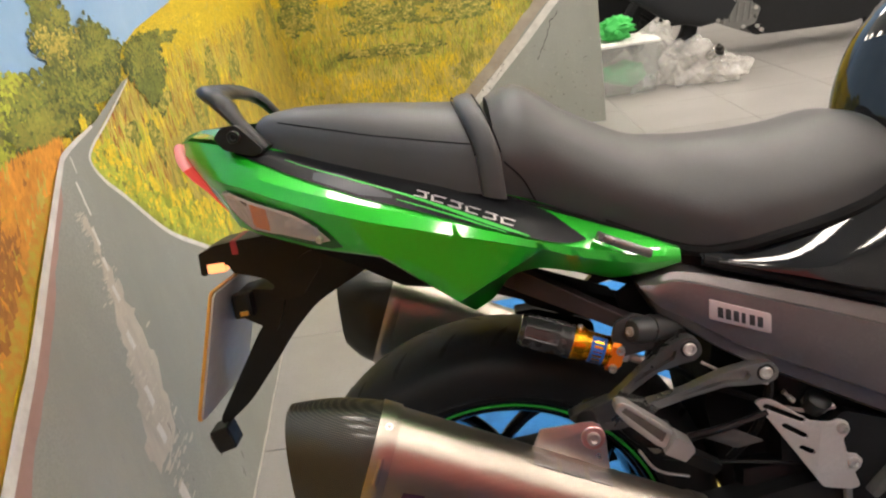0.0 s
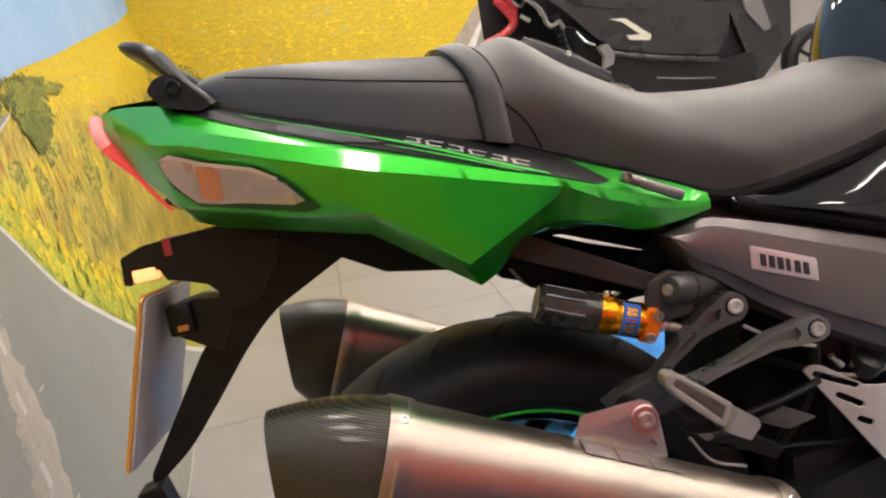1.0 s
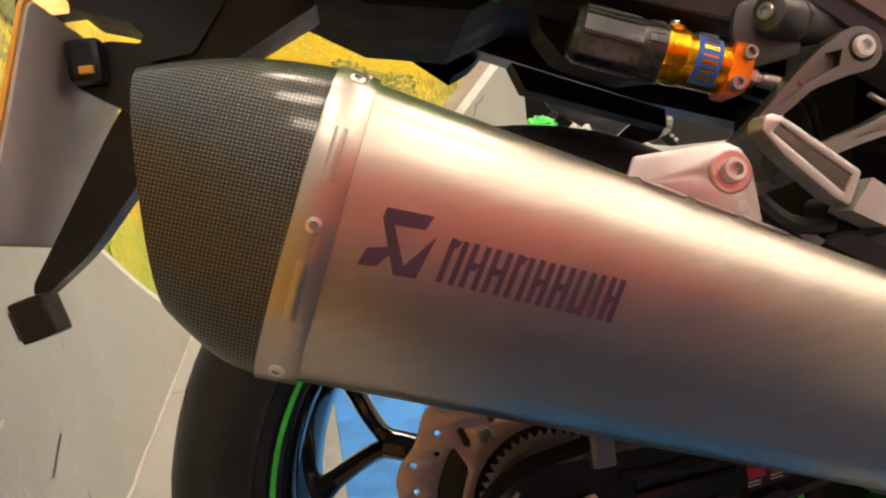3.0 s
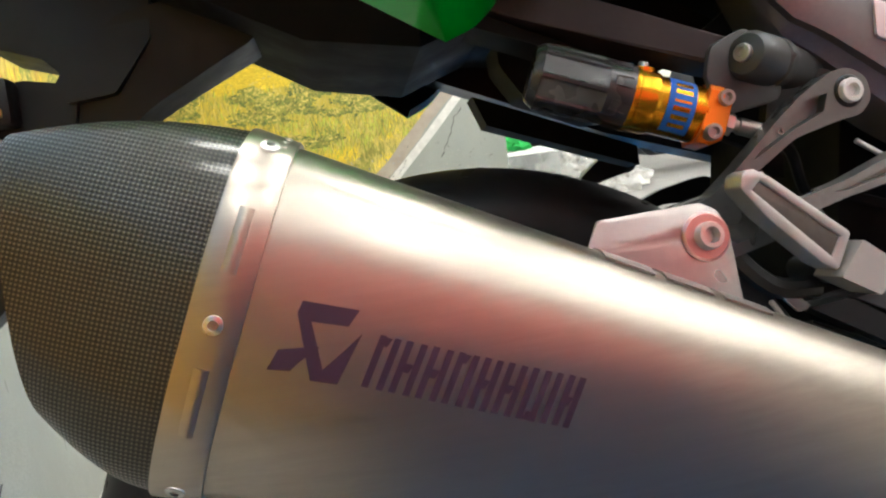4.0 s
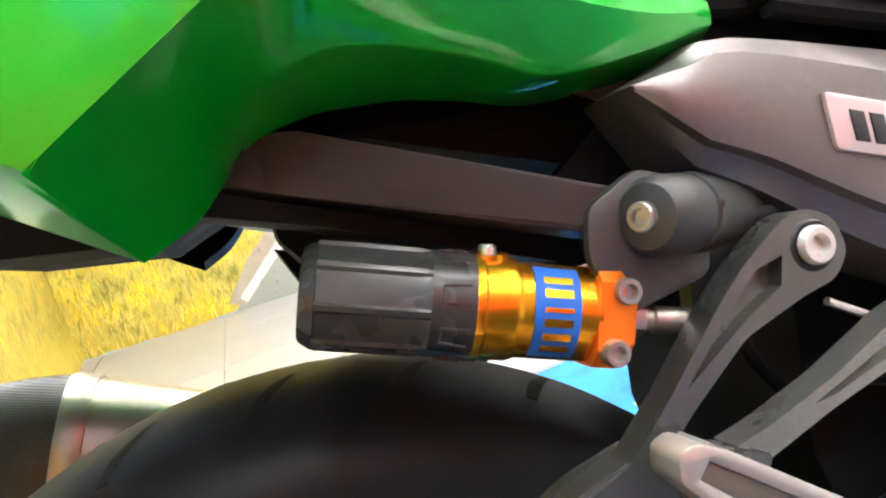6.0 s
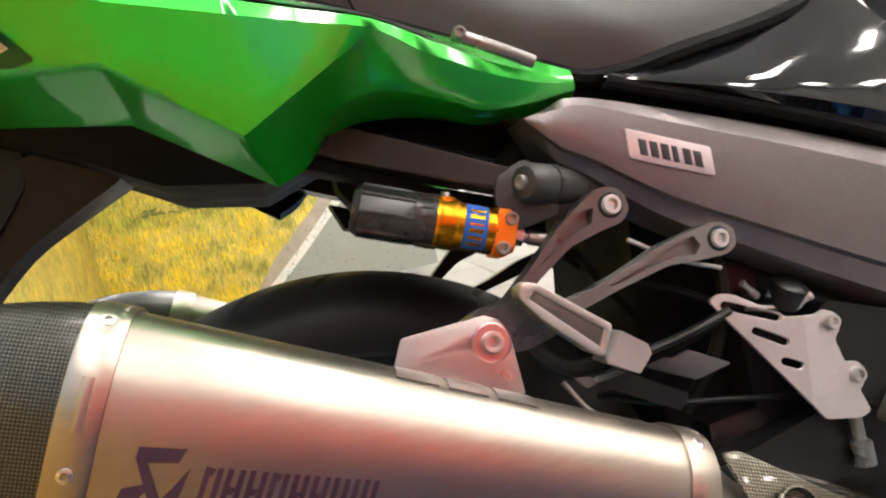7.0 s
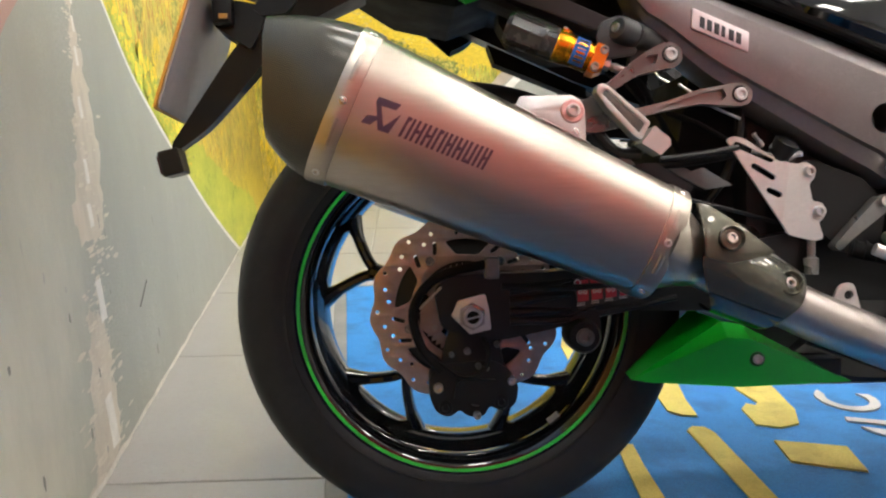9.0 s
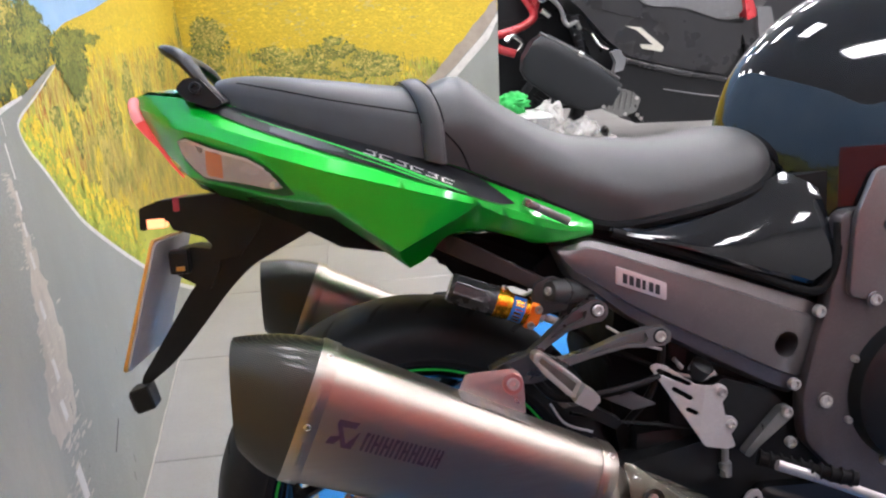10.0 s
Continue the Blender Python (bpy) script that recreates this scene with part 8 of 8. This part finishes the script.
    part("red_lamp", prism(rounded([(3.08, 1.08), (3.14, 1.08), (3.2, 0.94), (3.12, 0.9)], 0.01), -0.24, -0.12, 0.01), M["red_paint"], b, "small red lamp")
    # silencer with a pale upper edge and clamp
    sil = part("silencer", loft([ring(x, z, radians(30), h, 0.07, -0.26, 3.2, 32) for x, z, h in ((1.335, 0.765, 0.08), (1.36, 0.745, 0.15), (1.42, 0.705, 0.19), (1.7, 0.53, 0.215), (1.9, 0.425, 0.17), (2.04, 0.385, 0.1))]), M["scooter_silencer"], b, "long black silencer with a pale upper edge")
    part("upper_edge", tube([(1.43, -0.3, 0.885), (1.74, -0.31, 0.72), (2.06, -0.3, 0.515)], 0.011, 10, 4), M["dusty_grey"], sil)
    part("clamp", lathe([(0, -0.02), (0.026, -0.02), (0.026, 0.02), (0, 0.02)], frame_at((1.74, -0.315, 0.72), (0.31, 0, -0.2)), 16), M["chrome"], sil)
    case = part("drive_case", prism(rounded([(1.95, 0.28), (1.92, 0.36), (2.0, 0.42), (2.13, 0.43), (2.24, 0.36), (2.2, 0.25), (2.08, 0.22)], 0.025), -0.31, -0.2, 0.02), M["cast_alloy"], b, "cast grey drive case with bolts")
    for x, z in ((1.93, 0.31), (1.95, 0.4), (2.11, 0.24), (2.21, 0.23), (2.2, 0.36), (2.05, 0.44), (2.24, 0.2)):
        screw((x, -0.315, z), (0, -1, 0), 0.014, 0.014, M["steel"], case)
    for k in range(5):
        part("rib", tube([(1.97 + 0.045 * k, -0.312, 0.28), (1.99 + 0.045 * k, -0.316, 0.41)], 0.008, 6, 0), M["cast_alloy"], case)
    part("foot_peg", prism(rounded([(1.98, 0.72), (2.05, 0.74), (2.1, 0.66), (2.08, 0.58), (2.0, 0.56), (2.02, 0.64)], 0.012), -0.33, -0.27, 0.01), M["dusty_grey"], b)
    part("shock", tube([(1.72, -0.2, 1.0), (1.82, -0.2, 0.6)], 0.03, 12, 0), M["dull_black"], b)
    for k in range(7):
        z = 0.95 - 0.045 * k
        part("coil", lathe([(0.034, -0.006), (0.042, 0.0), (0.034, 0.006)], frame_at((1.72 + (1.0 - z) * 0.25, -0.2, z), (0.1, 0, -0.4)), 20, True), M["satin_black"], b)
    for pts, r, mm in (
        ([(1.62, -0.24, 0.99), (1.66, -0.26, 0.93), (1.72, -0.26, 0.95), (1.76, -0.24, 0.9)], 0.018, "cast_alloy"),
        ([(1.5, -0.22, 1.16), (1.6, -0.25, 1.06), (1.64, -0.25, 0.94)], 0.016, "dusty_grey"),
        ([(1.85, -0.25, 0.86), (1.9, -0.27, 0.78), (1.98, -0.26, 0.74)], 0.012, "chrome"),
        ([(1.78, -0.22, 0.9), (1.9, -0.24, 0.84), (1.94, -0.22, 0.72)], 0.012, "rubber"),
    ):
        part("hose" if mm == "rubber" else "bracket", tube(pts, r, 8, 4), M[mm], b)
    part("stand", tube([(3.05, -0.1, 0.3), (3.06, -0.18, 0.1), (3.08, -0.22, 0.012)], 0.022, 8, 3), M["satin_black"], b)


def red_bike():
    """Only the hind wheel and red frame of a further machine show beside the scooter."""
    b = root("red_motorcycle", "dark motorcycle with red frame tubes parked beyond the scooter", "motorcycle", Matrix.Translation((0, 5.4, 0)))
    w = Matrix.Translation((1.2, 0, 0.3)) @ Matrix.Rotation(radians(90), 4, "X")
    o = part("wheel", lathe([(0.21, -0.05), (0.26, -0.07), (0.295, -0.05), (0.31, 0.0), (0.295, 0.05), (0.26, 0.07), (0.21, 0.05)], w, 56, True), M["tyre"], b)
    part("rim", lathe([(0.2, -0.05), (0.215, -0.055), (0.215, 0.055), (0.2, 0.05), (0.19, 0.0)], w, 48, True), M["satin_black"], o)
    part("hub", lathe([(0, -0.08), (0.06, -0.08), (0.06, 0.08), (0, 0.08)], w, 24), M["cast_alloy"], o)
    for k in range(6):
        a = 2 * math.pi * k / 6
        part("spoke", tube([w @ Vector((0.03 * math.cos(a), 0.03 * math.sin(a), 0)), w @ Vector((0.2 * math.cos(a), 0.2 * math.sin(a), 0))], 0.016, 8, 0), M["satin_black"], o)
    body = part("body", prism(rounded([(0.6, 1.1), (0.9, 1.25), (1.6, 1.3), (2.4, 1.2), (2.3, 0.6), (1.6, 0.55), (1.0, 0.75)], 0.05), -0.12, 0.12, 0.04), M["dull_black"], b, "dark body")
    part("engine", prism(rounded([(0.75, 0.3), (0.8, 0.95), (1.75, 1.0), (1.8, 0.4), (1.5, 0.22), (1.0, 0.2)], 0.05), -0.14, 0.14, 0.04), M["dull_black"], b, "dark engine block")
    for pts in ([(1.38, -0.3, 1.2), (1.46, -0.3, 1.1), (1.5, -0.3, 1.0), (1.38, -0.3, 0.92), (1.2, -0.3, 0.87)], [(1.2, -0.3, 0.9), (1.14, -0.3, 0.83), (1.22, -0.3, 0.76), (1.34, -0.3, 0.72)], [(1.46, -0.28, 1.24), (1.52, -0.28, 1.12), (1.5, -0.28, 1.02)]):
        part("red_tube", tube(pts, 0.034, 12, 5), M["red_paint"], body)
    for pts, r in (([(1.5, -0.33, 1.18), (1.56, -0.33, 1.12), (1.62, -0.33, 1.16)], 0.02), ([(1.26, -0.33, 0.82), (1.32, -0.33, 0.86), (1.4, -0.33, 0.8), (1.36, -0.33, 0.74)], 0.024), ([(1.55, -0.33, 1.05), (1.62, -0.33, 1.0)], 0.026), ([(1.7, -0.3, 1.12), (1.74, -0.3, 1.02)], 0.03)):
        part("fitting", tube(pts, r, 10, 4), M["chrome"], body)
    part("top_strip", prism(rounded([(1.1, 1.3), (1.5, 1.36), (1.5, 1.42), (1.1, 1.4)], 0.02), -0.2, -0.1, 0.015), M["red_paint"], body)


red_bike()
scooter()


# ---------------------------------------------------------------- tub, cloth, bags and pipe beside it
def film_material(name, color, alpha, scale):
    m = Mat(name)
    f = m.noise(scale, 5, 0.7)
    m.set(m.ramp(f, [(0.3, tuple(c * 0.8 for c in color)), (0.7, color)]), 0.25)
    a = m.ramp(f, [(0.35, (alpha * 0.6,) * 3), (0.7, (min(1, alpha * 1.4),) * 3)])
    m.link(a, m.b.inputs["Alpha"])
    m.bump(f, 0.25, 0.01)
    return m.m


M["tub_clear"] = film_material("cloudy_clear_plastic", (0.8, 0.82, 0.8), 0.26, 3)
M["bag_film"] = film_material("crumpled_clear_film", (0.8, 0.78, 0.75), 0.4, 5)
M["tub_lid"] = simple("white_translucent_lid", (0.72, 0.71, 0.69), 0.3, 0, 0.06, 20)
M["green_cloth"] = simple("bright_green_cloth", (0.05, 0.5, 0.1), 0.7, 0, 0.25, 18, 0.3)
M["green_goods"] = simple("pale_green_packing", (0.08, 0.45, 0.18), 0.6, 0, 0.3, 14, 0.3)


def storage_tub():
    t = root("storage_tub", "cloudy clear plastic tub with green packing inside", "box", Matrix.Translation((1.16, 4.24, 0)))
    rings = []
    for z, k in ((0.004, 0.86), (0.02, 0.9), (0.3, 1.0), (0.3, 1.04), (0.325, 1.05), (0.325, 0.98), (0.29, 0.97), (0.03, 0.87)):
        q = rounded([(-0.2 * k, -0.17 * k), (0.2 * k, -0.17 * k), (0.2 * k, 0.17 * k), (-0.2 * k, 0.17 * k)], 0.04)
        rings.append([(x, y, z) for x, y in q])
    part("body", loft(rings), M["tub_clear"], t)
    q = [(x, y) for x, y in rounded([(-0.212, -0.182), (0.212, -0.182), (0.212, 0.182), (-0.212, 0.182)], 0.04)]
    part("lid", loft([[(x, y, 0.327) for x, y in q], [(x, y, 0.34) for x, y in q], [(x * 0.93, y * 0.93, 0.35) for x, y in q]]), M["tub_lid"], t)
    part("packing", crumpled((0, 0, 0.12), (0.15, 0.13, 0.085), 3, 0.16, 11), M["green_goods"], t)


def crumpled(c, size, level, rough, seed, fold=6.0):
    """A creased lump: a ball pulled about by folds."""
    bm = bmesh.new()
    bmesh.ops.create_icosphere(bm, subdivisions=level, radius=1.0)
    off = Vector((seed * 3.1, seed * 1.7, seed * 0.9))
    for v in bm.verts:
        n = v.co.normalized()
        r = 1 + rough * (noise.noise(n * 1.6 + off) * 1.6 + abs(noise.noise(n * fold + off)) * 1.5 - 0.4)
        v.co = Vector((c[0] + n.x * r * size[0], c[1] + n.y * r * size[1], max(0.002, c[2] + n.z * r * size[2])))
    return bm


storage_tub()
cloth = part("cloth", crumpled((0, 0, 0.075), (0.13, 0.1, 0.075), 4, 0.4, 4, 3.5), M["green_cloth"], smooth=True, angle=60)
cloth.location = (1.1, 4.22, 0.35)
tagged(cloth, "crumpled bright green cloth lying on the plastic tub", "cloth")
for (x, y, z), size, seed, lab in (((1.38, 4.32, 0.16), (0.14, 0.12, 0.24), 5, "upright crumpled bag of clear plastic film beside the tub"), ((1.56, 4.2, 0.13), (0.17, 0.14, 0.17), 6, "crumpled clear plastic bag on the floor round a pipe"), ((1.78, 4.1, 0.08), (0.16, 0.12, 0.1), 7, "low crumpled sheet of clear plastic film on the floor")):
    bag = part("plastic_bag", crumpled((0, 0, z), size, 4, 0.27, seed, 2.4), M["bag_film"], angle=40)
    bag.location = (x, y, 0)
    tagged(bag, lab, "bag", "plastic bags")
pipe = part("pipe", lathe([(0.04, 0.0), (0.043, 0.004), (0.043, 0.4), (0.037, 0.4), (0.037, 0.004)], frame_at((1.72, 4.0, 0.22), (-0.32, 0.9, -0.35)), 32, True), M["chrome"])
tagged(pipe, "short steel pipe end wrapped in clear film", "pipe")

# ---------------------------------------------------------------- floor tiles, each a piece of the floor
half = 0.2985
tb = bmesh.new()
top = [tb.verts.new((sx * (half - e), sy * (half - e), z)) for z, e in ((0.0, 0.0015), (-0.0015, 0.0), (-0.004, 0.0)) for sx, sy in ((-1, -1), (1, -1), (1, 1), (-1, 1))]
tb.faces.new(top[:4])
for r in (0, 4):
    for i in range(4):
        j = (i + 1) % 4
        tb.faces.new((top[r + i], top[r + 4 + i], top[r + 4 + j], top[r + j]))
tile_mesh = mesh_of(tb, "tile", smooth=False)
tile_mesh.materials.append(M["floor"])
for i in range(-5, 10):
    for j in range(-5, 13):
        x, y = -0.2 + 0.6 * (i + 0.5), 0.115 + 0.6 * (j + 0.5)
        xa, xb = max(x - half, X0 + 0.002), min(x + half, X1 - 0.002)
        ya, yb = max(y - half, Y0 + 0.032), min(y + half, Y1 - 0.002)
        if xb - xa > 0.02 and yb - ya > 0.02:
            tl = new("tile", tile_mesh)
            tl.location = ((xa + xb) / 2, (ya + yb) / 2, 0)
            tl.scale = ((xb - xa) / (2 * half), (yb - ya) / (2 * half), 1)
            tl.parent = slab
